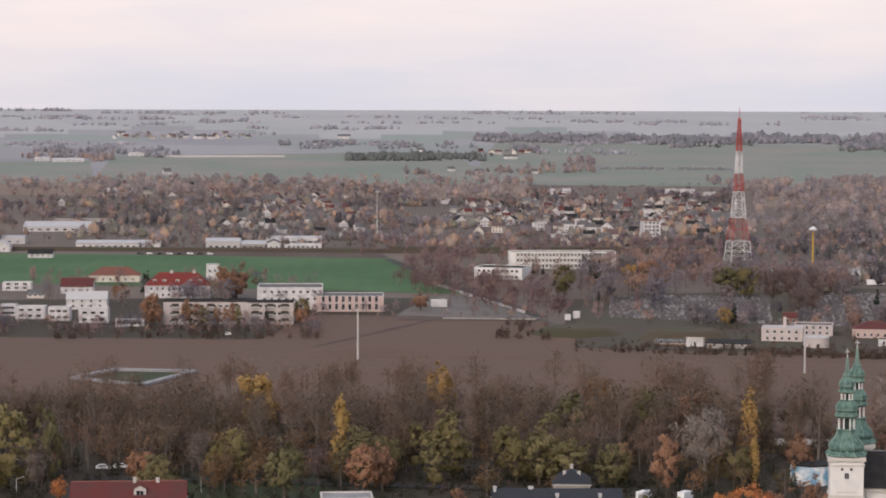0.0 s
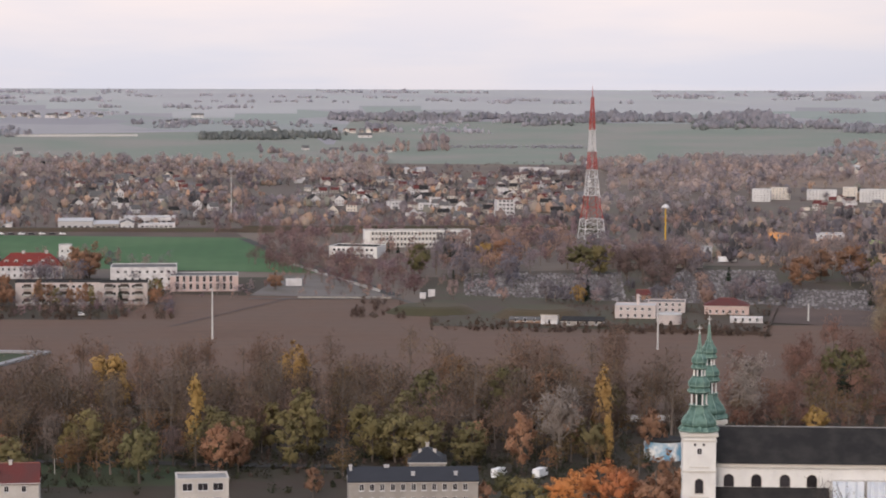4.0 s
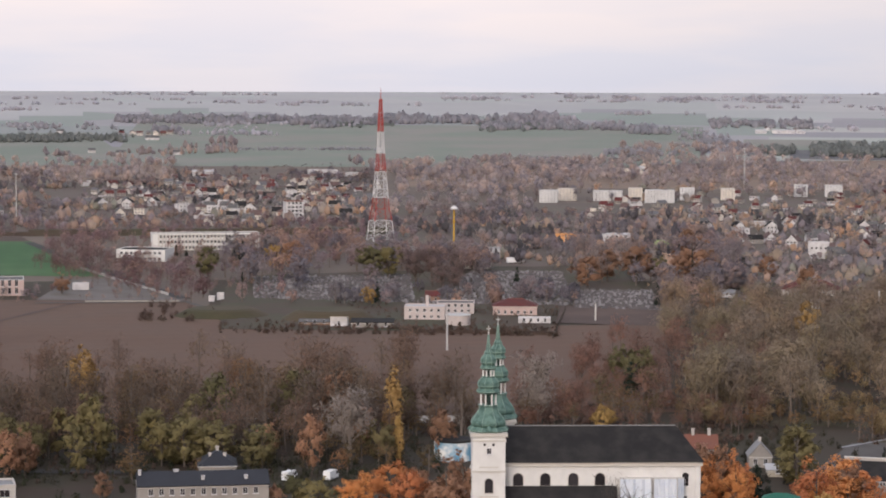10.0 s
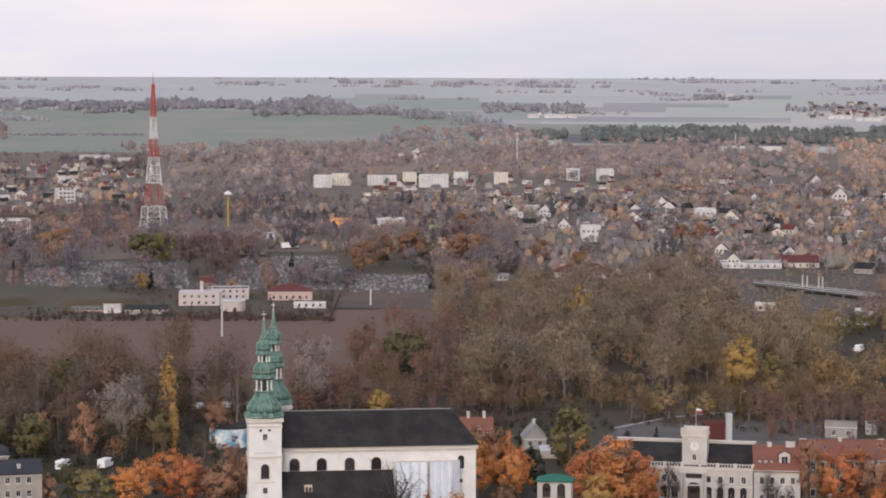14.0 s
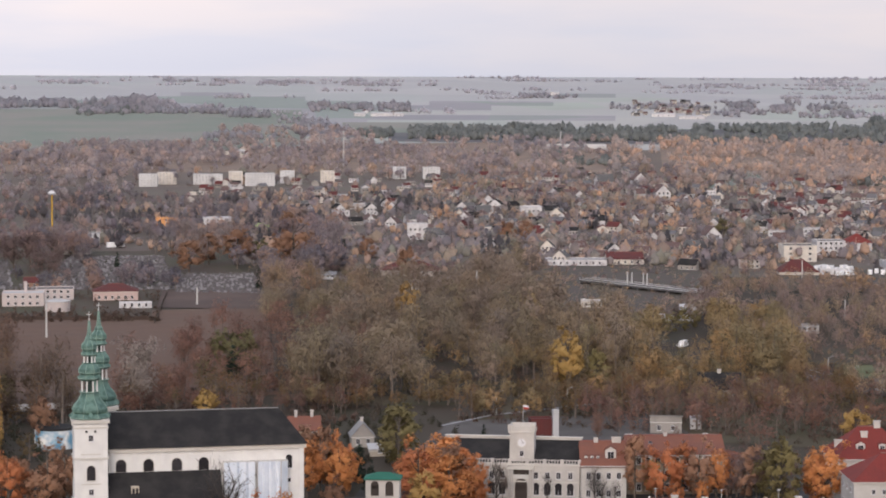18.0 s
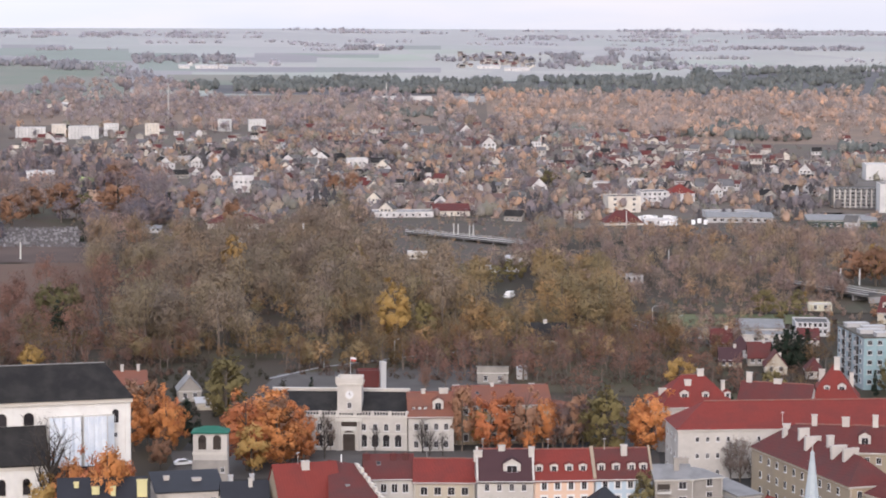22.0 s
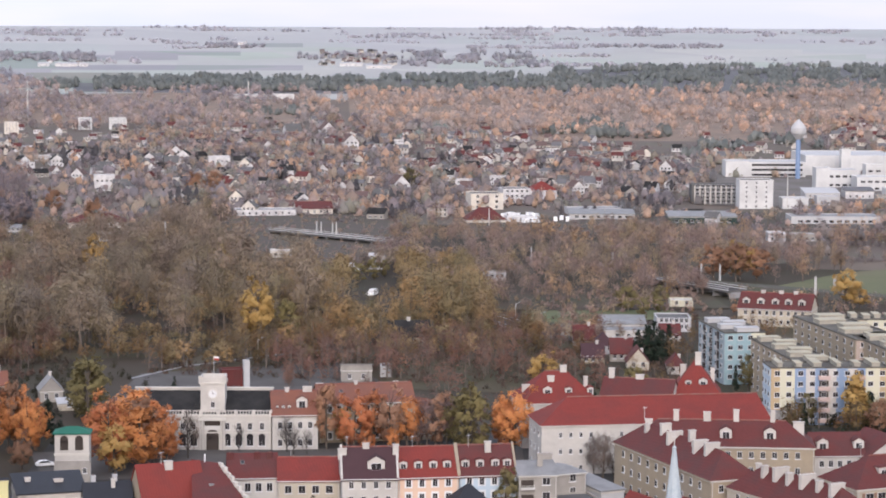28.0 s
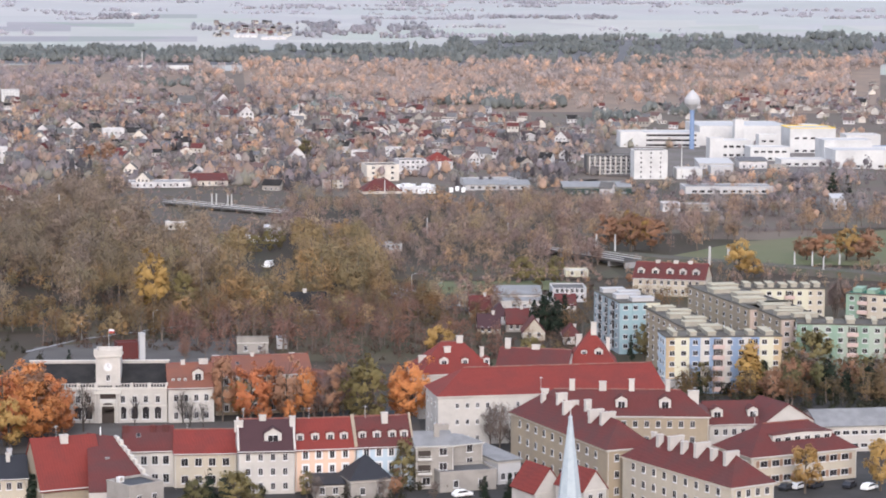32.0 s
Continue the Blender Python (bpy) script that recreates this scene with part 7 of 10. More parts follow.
estate_block("salmon block of flats with corner balconies", 388.0, 520.9, -17.9, 12.2, 30.6, 5, PALE_PINK, TAN, TAN, (0.3, 0.3), 5, 5)
estate_block("mint green and white block of flats with balconies", 386.6, 511.8, -35.1, 29.5, 11.0, 5, GREENW, MINTW, GREENW, (0.18, 0.1), 5, 3, ribs=True, strips=((0.0, 4.0, GREENW), (4.0, 8.5, MINTW), (8.5, 11.5, GREENW), (11.5, 16.0, MINTW), (16.0, 19.0, GREENW), (19.0, 24.0, MINTW), (24.0, 29.5, GREENW)))
estate_block("long cream block of flats at the estate edge", 417.6, 580.0, -26.5, 24.7, 11.0, 5, CREAM, PALE_YELLOW, CREAM, (0.2, 0.2), 7, 3)
estate_block("green block of flats with green roof boxes", 438.9, 557.5, -52.4, 23.7, 11.0, 5, GREENW, CREAM, GREENW, (0.2, 0.2), 5, 3, True, DCOPPER, GREENW)
building("apartment_house", "cream apartment house with crimson roof and white dormers", "apartment house", 442.6, 679.8, -44.8, 25.2, 13.0, 6.0, "gable", 4.8, CREAM, DRED, 2, 9, chimneys=((0.3, 0.5, 1.5, 0.8), (0.75, 0.5, 1.5, 0.8), (0.55, 0.5, 1.5, 0.8)), dormers=((0.1, 2.4, 1.7), (0.3, 2.4, 1.7), (0.5, 2.4, 1.7), (0.68, 2.4, 1.7), (0.86, 2.4, 1.7)))
building("hall", "low white shop hall with a flat roof", "hall", 378.8, 664.7, -26.7, 20.3, 14.0, 3.1, "flat", 0, WHITE, ZINC, 1, 5)
building("hall", "low hall with a pale sheet roof", "hall", 387.8, 678.7, -26.6, 15.1, 12.0, 3.4, "shed", 1.5, LGREY, ZINC, 1, 4)
building("hall", "grey office with a flat roof", "hall", 408.4, 676.4, -26.6, 11.4, 14.0, 4.3, "flat", 0, LGREY, GREYROOF, 2, 6)
building("hall", "small cream garage by the railway", "hall", 447.4, 731.9, -26.5, 8.3, 8.0, 2.3, "flat", 0, PALE_YELLOW, LGREY, 1, 2)
building("house", "small grey house with a dark red roof", "house", 365.4, 656.5, -26.7, 7.1, 9.0, 2.3, "gable", 4, GREY, DRED, 1, 3, chimneys=((0.7, 0.5, 0.8, 0.9),))
building("house", "small pale house with a maroon hipped roof", "house", 362.8, 639.2, -26.7, 6.6, 9.0, 2.5, "hip", 4, LGREY, MAROON, 1, 3, chimneys=((0.7, 0.5, 0.8, 0.9),))
building("house", "small grey house with a dark red roof", "house", 359.6, 622.9, -26.8, 7.0, 9.0, 2.6, "gable", 4, GREY, DRED, 1, 3, chimneys=((0.7, 0.5, 0.8, 0.9),))
building("house", "cream house, its gable forward, under dark red tiles", "house", 355.4, 605.4, -26.8, 6.5, 9.0, 2.5, "gabley", 4, CREAM, DRED, 1, 2, chimneys=((0.7, 0.5, 0.8, 0.9),))
building("house", "tan house with a maroon roof", "house", 348.9, 621.7, -26.8, 6.9, 9.0, 2.2, "gable", 3.5, TAN, MAROON, 1, 3, chimneys=((0.7, 0.5, 0.8, 0.9),))
building("house", "white house with a grey roof and wide eaves", "house", 375.3, 630.1, -26.7, 6.6, 9.0, 2.5, "gable", 3, WHITE, GREYROOF, 1, 3, chimneys=((0.7, 0.5, 0.8, 0.9),))
building("workshop", "low workshop with a pale flat roof", "workshop", 377.0, 650.6, -26.7, 7.3, 9.0, 1.8, "flat", 0, LGREY, ZINC, 1, 4)
building("house", "white house with a dark red roof", "house", 396.9, 655.5, -26.7, 6.8, 9.0, 2.2, "gable", 3, WHITE, DRED, 1, 3, chimneys=((0.7, 0.5, 0.8, 0.9),))
building("house", "white house with a red hipped roof", "house", 362.2, 593.1, -26.8, 5.0, 9.0, 2.3, "hip", 3.5, WHITE, DRED, 1, 2, chimneys=((0.7, 0.5, 0.8, 0.9),))
building("workshop", "low grey shed by the road", "workshop", 373.0, 678.3, -26.6, 6.2, 9.0, 2.0, "shed", 1.2, LGREY, GREYROOF, 1, 3)
# left estate and school
building("school", "long pink and white school hall with a flat roof", "school", -62.6, 1166.1, 2.2, 33.6, 22.0, 7.5, "flat", 0, PINK, GREYROOF, 2, 9, (1.5, 3.0), parapet=LCONCRETE)
building("school", "white school block with a slanted flat roof", "school", -92.6, 1177.5, 2.3, 32.7, 26.0, 10.7, "flat", 0, FARWALL, GREYROOF, 3, 8, (1.4, 1.4))
building("apartment_house", "row of pale pink flats with wooden balconies", "apartment house", -129.8, 1095.9, 2.1, 38.8, 12.0, 10.6, "flat", 0, VILLA, BLACKROOF, 3, 12, (1.6, 1.3), parapet=BLACKROOF, loggias=((5.5, 0.9, 3.4, 2.2), (5.5, 4.3, 3.4, 2.2), (5.5, 7.7, 3.4, 2.2), (12.0, 0.9, 3.4, 2.2), (12.0, 4.3, 3.4, 2.2), (12.0, 7.7, 3.4, 2.2), (22.0, 0.9, 3.4, 2.2), (22.0, 4.3, 3.4, 2.2), (22.0, 7.7, 3.4, 2.2), (33.0, 0.9, 3.4, 2.2), (33.0, 4.3, 3.4, 2.2), (33.0, 7.7, 3.4, 2.2)))
building("apartment_house", "pale pink flats with dark balconies", "apartment house", -91.0, 1097.3, 2.1, 21.6, 12.0, 10.3, "flat", 0, VILLA, BLACKROOF, 3, 6, (2.2, 1.6), parapet=BLACKROOF, loggias=((4.0, 0.9, 3.4, 2.2), (4.0, 4.3, 3.4, 2.2), (4.0, 7.7, 3.4, 2.2), (11.0, 0.9, 3.4, 2.2), (11.0, 4.3, 3.4, 2.2), (11.0, 7.7, 3.4, 2.2), (17.6, 0.9, 3.4, 2.2), (17.6, 4.3, 3.4, 2.2), (17.6, 7.7, 3.4, 2.2)))
building("manor", "long white house with a red mansard roof", "house", -157.0, 1242.3, 2.4, 34.2, 14.0, 6.6, "hip", 6.5, FARWALL, RED, 2, 10, dormers=((0.15, 2, 1.3), (0.3, 2, 1.3), (0.5, 2, 1.3), (0.7, 2, 1.3), (0.85, 2, 1.3)), chimneys=((0.4, 0.5, 1.5, 1.0), (0.75, 0.5, 1.5, 1.0)))
building("house", "pale tower house behind the orange tree", "house", -135.4, 1351.5, 2.6, 7.1, 10.0, 9.7, "flat", 0, FARWALL, GREYROOF, 2, 2)
building("house", "long house with a salmon roof", "house", -202.4, 1348.4, 2.6, 29.0, 14.0, 3.9, "hip", 4.5, FARCREAM, BROWNROOF, 1, 6)
building("house", "white house with a red roof", "house", -205.8, 1269.3, 2.4, 17.3, 11.0, 4.0, "gable", 4.0, FARWALL, DRED, 1, 4)
building("house", "white cube-shaped modern house with dark windows", "house", -170.4, 1102.7, 2.1, 13.7, 9.0, 6.4, "flat", 0, FARWALL, LGREY, 2, 3, (2.2, 1.3))
building("house", "white cube-shaped modern house with dark windows", "house", -203.4, 1121.5, 2.2, 13.9, 9.0, 5.5, "flat", 0, FARWALL, LGREY, 2, 3, (2.2, 1.3))
building("house", "white cube-shaped modern house with dark windows", "house", -186.5, 1113.5, 2.1, 10.1, 9.0, 5.9, "flat", 0, FARWALL, LGREY, 2, 3, (2.2, 1.3))
building("house", "white cube-shaped modern house with dark windows", "house", -213.6, 1135.8, 2.2, 7.6, 9.0, 5.0, "flat", 0, FARWALL, LGREY, 2, 3, (2.2, 1.3))
building("house", "white cube-shaped modern house with dark windows", "house", -240.3, 1286.7, 2.5, 15.3, 9.0, 4.1, "flat", 0, FARWALL, LGREY, 2, 3, (2.2, 1.3))
building("house", "white gabled house behind the cubes", "house", -187.5, 1173.8, 2.3, 20.2, 10.0, 5.1, "gable", 3.5, FARWALL, LGREY, 2, 4)
building("garage", "row of low garages with white doors", "garage", -151.0, 1086.8, 2.1, 13.0, 7.0, 2.6, "flat", 0, FRAME, BLACKROOF, 1, 5, (2.2, 2.0))
building("house", "low house with a grey roof", "house", -218.8, 1239.7, 2.4, 8.9, 8.0, 2.1, "gable", 2, FARCREAM, GREYROOF, 1, 3)
building("booth", "white low pavilion in the school yard", "pavilion", -5.6, 1193.9, 2.3, 8.0, 6.0, 3.1, "flat", 0, FARWALL, LGREY, 1, 0)
fence_line("fence", "grey panel fence along the school road", ((0.4, 1126.2), (44.8, 1122.1)), 1.2, 4, GREY)
fence_line("fence", "pale fence along the tree-lined road", ((-18.0, 1391.4), (40.7, 1157.7)), 1.6, 6, LCONCRETE)
fence_line("fence", "pale concrete wall along the river bank", ((96.5, 716.3), (118.4, 715.1)), 2.2, 4, LCONCRETE)
fence_line("fence", "weathered grey-brown fence crossing the field corner", ((189.7, 945.5), (220.1, 1067.7)), 1.4, 4, BARK)
fence_line("fence", "dark hedge wall at the field edge", ((132.4, 976.5), (193.7, 958.0)), 1.6, 6, HEDGE)
# middle distance: long school, villas, cemetery buildings
building("school", "long white three-storey school with rows of windows", "school", 42.0, 1469.1, 2.8, 66.5, 14.0, 10.2, "flat", 0, CWHITE, GREYROOF, 3, 26, (1.2, 1.9), parapet=CWHITE, fins=0.9)
building("school_wing", "white two-storey wing with a flat dark roof", "school", 18.6, 1384.3, -14.9, 28.9, 24.0, 6.6, "flat", 0, CWHITE, BLACKROOF, 2, 9, (1.6, 1.5))
building("villa", "pale pinkish-white villa with a flat roof, tall chimney and terrace", "house", 139.4, 1027.6, -10.7, 17.8, 14.0, 5.7, "flat", 0, VILLA, LGREY, 2, 5, (1.2, 1.3), chimneys=((0.55, 0.6, 1.3, 4.5),), chim=VILLA)
building("villa", "pale pinkish-white house with a flat grey roof", "house", 157.6, 1052.4, -10.7, 16.8, 14.0, 4.8, "flat", 0, VILLA, GREYROOF, 2, 5, (1.2, 1.3))
round_tank(159.5, 1003.0, 5.4, 4.4)
building("shed", "small dark red shed behind the villa", "shed", 160.5, 1109.0, -10.7, 7.0, 5.0, 3.2, "gable", 2.0, BRICK, DRED, 1, 2)
building("villa", "pink house with a weathered red roof", "house", 181.7, 1042.6, -10.7, 19.8, 13.0, 4.3, "hip", 3, PINK, DRED, 1, 6)
building("garage", "long low white garage", "garage", 186.6, 1006.2, -10.8, 14.0, 7.0, 2.2, "flat", 0, FARWALL, LGREY, 1, 4)
building("shed", "small white gabled shed", "shed", 104.1, 1002.7, -10.8, 7.2, 7.0, 3.1, "shed_back", 1.2, FARWALL, FARCREAM, 1, 1)
building("shed", "row of low brick lean-to sheds", "shed", 91.3, 1009.9, -10.8, 13.5, 5.0, 1.5, "shed", 0.8, BRICK, GREYROOF, 1, 3)
building("shed", "dark low sheds with sheet roofs", "shed", 112.3, 996.5, -10.8, 17.9, 8.0, 2.4, "shed", 1.0, GREY, BLACKROOF, 1, 4)
building("booth", "small white monument block", "monument", 58.6, 1126.4, -10.6, 2.7, 3.0, 2.2, "flat", 0, FARWALL, WHITE, 1, 0)
building("booth", "small white monument block", "monument", 63.0, 1134.3, -10.6, 3.2, 3.0, 3.0, "flat", 0, FARWALL, WHITE, 1, 0)
building("chapel", "small white building with a dark doorway", "building", 209.8, 1304.6, -10.2, 16.1, 10.0, 4.4, "flat", 0, FARCREAM, GREYROOF, 1, 2)
building("hall", "grey flat-roofed hall by the cemetery", "hall", 220.9, 1379.8, -10.1, 23.4, 14.0, 6.0, "flat", 0, LGREY, GREYROOF, 1, 5)
vehicle("van", 247.2, 1344.0, 5, CARW).scale = (1.7, 1.3, 1.3)
building("hall", "white twin-roofed hall with flat roofs", "hall", 335.0, 1504.7, -9.8, 17.8, 18.0, 5.5, "flat", 0, FARWALL, LGREY, 2, 5)
building("house", "small orange rendered house with flat roof", "house", 305.5, 1515.3, -9.8, 13.3, 10.0, 5.2, "flat", 0, ORANGE, GREYROOF, 2, 3)
building("house", "lime green gable of a grey house", "house", 343.1, 1395.4, -10.0, 8.3, 10.0, 8.2, "flat", 0, LIME, GREYROOF, 2, 1)
building("hall", "long low grey hall behind the mast", "hall", 187.5, 1432.4, -10.0, 17.2, 10.0, 3.1, "flat", 0, LGREY, GREYROOF, 1, 5)
building("house", "long house with a broad red roof", "house", 341.3, 1128.3, -17.1, 29.7, 16.0, 2.8, "hip", 4, FARCREAM, DRED, 1, 6)
building("house", "low red-roofed house among trees", "house", 309.8, 1090.0, -17.2, 12.2, 12.0, 3.0, "hip", 3, PALE_PINK, BROWNROOF, 1, 4)
building("house", "low cream house with white windows", "house", 327.3, 1057.4, -17.3, 14.1, 10.0, 3.7, "flat", 0, FARCREAM, LGREY, 1, 4)
building("house", "low white house with a flat roof", "house", 354.5, 1082.3, -17.2, 9.8, 8.0, 1.9, "flat", 0, FARWALL, LGREY, 1, 4)
building("hall", "long low white hall with a sheet roof", "hall", 305.3, 1119.7, -17.2, 9.7, 10.0, 1.9, "shed", 1.0, LGREY, ZINC, 1, 4)
building("depot", "long white depot with a flat roof", "depot", 442.6, 1160.3, -17.0, 31.4, 16.0, 3.0, "flat", 0, FARWALL, ZINC, 1, 8)
building("depot", "low depot with a red and pale roof", "depot", 475.4, 1157.7, -17.0, 19.6, 16.0, 3.3, "gable", 3, FARCREAM, DRED, 1, 5)
building("house", "white apartment cube with a flat roof", "apartment house", 575.3, 1150.0, -17.0, 17.9, 18.0, 8.6, "flat", 0, FARCREAM, GREYROOF, 3, 3, (1.6, 1.4))
building("house", "white apartment house with a dark roof", "apartment house", 612.1, 1182.9, -16.9, 16.0, 16.0, 8.0, "flat", 0, FARWALL, GREYROOF, 3, 5, (1.4, 1.4))
building("house", "white apartment house under red tiles", "apartment house", 640.9, 1203.7, -16.8, 15.3, 14.0, 5.2, "hip", 5, FARWALL, RED, 2, 4, (1.4, 1.4))
building("house", "house with a bright red hipped roof", "house", 535.7, 1075.1, -17.1, 20.2, 14.0, 1.7, "hip", 6, FARCREAM, DRED, 1, 4)
building("garage", "row of white vans and low garages", "garage", 555.5, 1069.0, -17.1, 14.4, 8.0, 2.9, "flat", 0, FARWALL, LGREY, 1, 3)
building("hall", "long grey workshop with a flat roof", "hall", 608.3, 1098.5, -17.0, 27.9, 14.0, 3.3, "flat", 0, LGREY, ZINC, 1, 9)
building("house", "white house with a red ground floor", "house", 427.9, 1359.3, -16.6, 12.3, 11.0, 9.5, "flat", 0, FARWALL, LGREY, 2, 4)
building("house", "white house with a long grey roof", "house", 439.7, 1355.8, -16.6, 12.3, 10.0, 3.1, "gable", 2.5, FARWALL, GREYROOF, 1, 4)
building("house", "white house with broad windows", "house", 561.6, 1523.8, -16.2, 14.4, 12.0, 8.2, "flat", 0, FARWALL, LGREY, 2, 4)
building("hall", "long low white hall", "hall", 461.2, 1666.1, -16.0, 35.5, 10.0, 3.7, "flat", 0, FARWALL, LGREY, 1, 9)
building("apartment_block", "pale block of flats with a flat roof", "apartment building", 392.2, 2019.1, -13.8, 15.9, 16.0, 10.3, "flat", 0, FARWHITE, LGREY, 5, 5, (0.8, 0.9))
building("apartment_block", "pale block of flats with a flat roof", "apartment building", 414.9, 2050.6, -14.1, 16.7, 16.0, 10.0, "flat", 0, FARCREAM, LGREY, 5, 5, (0.8, 0.9))
building("apartment_block", "pale block of flats with a flat roof", "apartment building", 445.3, 2042.8, -14.3, 25.6, 16.0, 8.5, "flat", 0, FARWHITE, LGREY, 5, 8, (0.8, 0.9))
building("apartment_block", "pale block of flats with a flat roof", "apartment building", 475.3, 2034.5, -13.3, 12.4, 16.0, 11.0, "flat", 0, FARCREAM, LGREY, 5, 4, (0.8, 0.9))
building("apartment_block", "pale block of flats with a flat roof", "apartment building", 482.7, 2003.9, -15.5, 25.9, 16.0, 10.8, "flat", 0, FARWHITE, LGREY, 5, 8, (0.8, 0.9))
building("apartment_block", "pale block of flats with a flat roof", "apartment building", 523.4, 2040.5, -14.6, 13.0, 16.0, 10.6, "flat", 0, FARWHITE, LGREY, 5, 4, (0.8, 0.9))
building("apartment_block", "pale block of flats with a flat roof", "apartment building", 560.7, 2040.3, -15.5, 12.6, 16.0, 10.1, "flat", 0, FARCREAM, LGREY, 5, 4, (0.8, 0.9))
building("apartment_block", "pale block of flats with a flat roof", "apartment building", 642.4, 2086.3, -17.3, 12.5, 16.0, 10.4, "flat", 0, FARWHITE, LGREY, 5, 4, (0.8, 0.9))
building("apartment_block", "pale block of flats with a flat roof", "apartment building", 669.5, 2078.5, -15.4, 15.7, 16.0, 10.4, "flat", 0, FARWHITE, LGREY, 5, 5, (0.8, 0.9))
building("apartment_block", "white and tan tower block with a brick top", "apartment building", 150.6, 1771.6, 3.4, 13.2, 16.0, 14.5, "flat", 0, FARWALL, BRICK, 5, 4, (1.8, 1.6), parapet=BROWNROOF)
building("hall", "long white hall beyond the suburb", "hall", 235.0, 2475.7, 2.6, 29.8, 16.0, 7.1, "flat", 0, FARWALL, LGREY, 1, 6)
building("hall", "low white hall beyond the suburb", "hall", 267.1, 2476.8, 2.0, 38.7, 10.0, 4.2, "flat", 0, LGREY, LGREY, 1, 6)
building("hall", "low white hall beyond the suburb", "hall", 113.7, 2491.5, 2.7, 22.1, 10.0, 4.8, "gable", 2, FARWALL, LGREY, 1, 4)
building("factory_hall", "large pale warehouse with a shallow roof", "warehouse", -166.0, 1653.1, 3.2, 24.0, 30.0, 5.2, "gable", 1.6, LGREY, LGREY, 1, 5, (2.4, 1.4))
building("factory_hall", "low grey warehouse with a lean-to roof", "warehouse", -141.0, 1648.0, 3.2, 17.0, 22.0, 3.6, "shed", 1.4, GREY, LGREY, 1, 4, (2.4, 1.4))
building("factory_hall", "narrow white gabled store", "warehouse", -122.5, 1650.0, 3.2, 9.0, 20.0, 4.4, "gabley", 2.0, FARWHITE, FARGREY, 1, 2)
building("factory_hall", "low pale store with a flat roof", "warehouse", -111.0, 1656.0, 3.2, 26.0, 14.0, 3.0, "flat", 0, FARWALL, LGREY, 1, 7, (2.2, 1.2))
building("factory_hall", "low white warehouse row", "warehouse", -127.6, 1707.1, 3.3, 40.0, 24.0, 4.6, "flat", 0, FARWALL, LGREY, 1, 9, (3.0, 1.6))
building("factory_hall", "white industrial hall with a shallow roof", "warehouse", -331.2, 1863.4, 3.6, 52.3, 34.0, 3.6, "gable", 3.5, FARWALL, LGREY, 1, 7, (3.0, 1.4))
building("factory_hall", "white low store by the railway", "warehouse", -257.2, 1654.3, 3.2, 59.2, 12.0, 3.6, "shed", 1.5, FARWALL, LGREY, 1, 12, (2.0, 1.2))
building("factory_hall", "long open shed with a pale roof", "warehouse", -325.9, 1974.7, 3.2, 49.3, 12.0, 3.8, "flat", 0, GREY, LGREY, 1, 10, (2.0, 1.2))
building("factory_hall", "low purple-grey store at the yard", "warehouse", -336.0, 1701.9, 3.3, 34.4, 16.0, 5.0, "flat", 0, LGREY, BLUE2, 1, 5, (2.0, 1.2))
building("house", "white house with a dark roof by the railway", "house", -273.1, 1552.7, 3.0, 16.3, 10.0, 3.0, "gable", 2.5, FARWALL, BLACKROOF, 1, 4)
building("factory_hall", "white gable hall at the railway yard", "warehouse", -314.8, 1614.2, 3.1, 18.4, 14.0, 4.7, "gabley", 3, FARWALL, LGREY, 1, 3)
building("factory_hall", "pale hall roofs among the far trees", "warehouse", -365.1, 2516.7, 6.0, 50.2, 20.0, 3.6, "flat", 0, FARWALL, LGREY, 1, 6, (3, 1.4))
building("hall", "white far farm building", "barn", -428.2, 3219.0, 7.4, 21.4, 12.0, 4.7, "flat", 0, FARWALL, LGREY, 1, 3)
building("hall", "row of white far farm sheds", "barn", -534.1, 3092.1, 9.6, 19.0, 10.0, 3.8, "gable", 2, FARWALL, LGREY, 1, 3)
building("hall", "row of white far farm sheds", "barn", -509.8, 3083.8, 8.0, 41.5, 10.0, 3.0, "gable", 2, FARWALL, LGREY, 1, 5)
building("greenhouse", "long low row of pale greenhouses", "greenhouse", -378.3, 3200.6, 6.3, 164.3, 12.0, 2.3, "flat", 0, LCONCRETE, LGREY, 1, 0)
building("apartment_block", "green-white tower end of a long block of flats", "apartment building", 714.7, 1097.8, -25.4, 18.6, 16.0, 15.7, "flat", 0, FARWHITE, GREYROOF, 6, 3, (1.0, 1.2))
building("apartment_block", "long grey block of flats with brown balconies", "apartment building", 707.8, 1136.3, -25.4, 27.1, 14.0, 10.9, "flat", 0, GREYROOF, GREYROOF, 5, 8, (2.0, 1.5), fins=0.6)
building("factory_hall", "white clad factory hall with a flat roof", "factory", 849.7, 1322.1, -24.9, 15.1, 20.0, 10.5, "flat", 0, FARWHITE, LGREY, 2, 0)
building("factory_hall", "white clad factory hall with a flat roof", "factory", 863.4, 1315.8, -24.9, 37.9, 30.0, 9.8, "flat", 0, FARWHITE, LGREY, 3, 12, (3.2, 1.6))
building("factory_hall", "white clad factory hall with a flat roof", "factory", 910.8, 1318.8, -24.8, 61.7, 60.0, 13.0, "flat", 0, FARWHITE, LGREY, 1, 0)
building("factory_hall", "white clad factory hall with a flat roof", "factory", 827.0, 1186.2, -25.2, 8.3, 14.0, 14.5, "flat", 0, FARWHITE, LGREY, 1, 0)
building("factory_hall", "white clad factory hall with a flat roof", "factory", 854.7, 1215.7, -25.1, 19.6, 20.0, 10.7, "flat", 0, FARWHITE, LGREY, 2, 4, (3, 1.6))
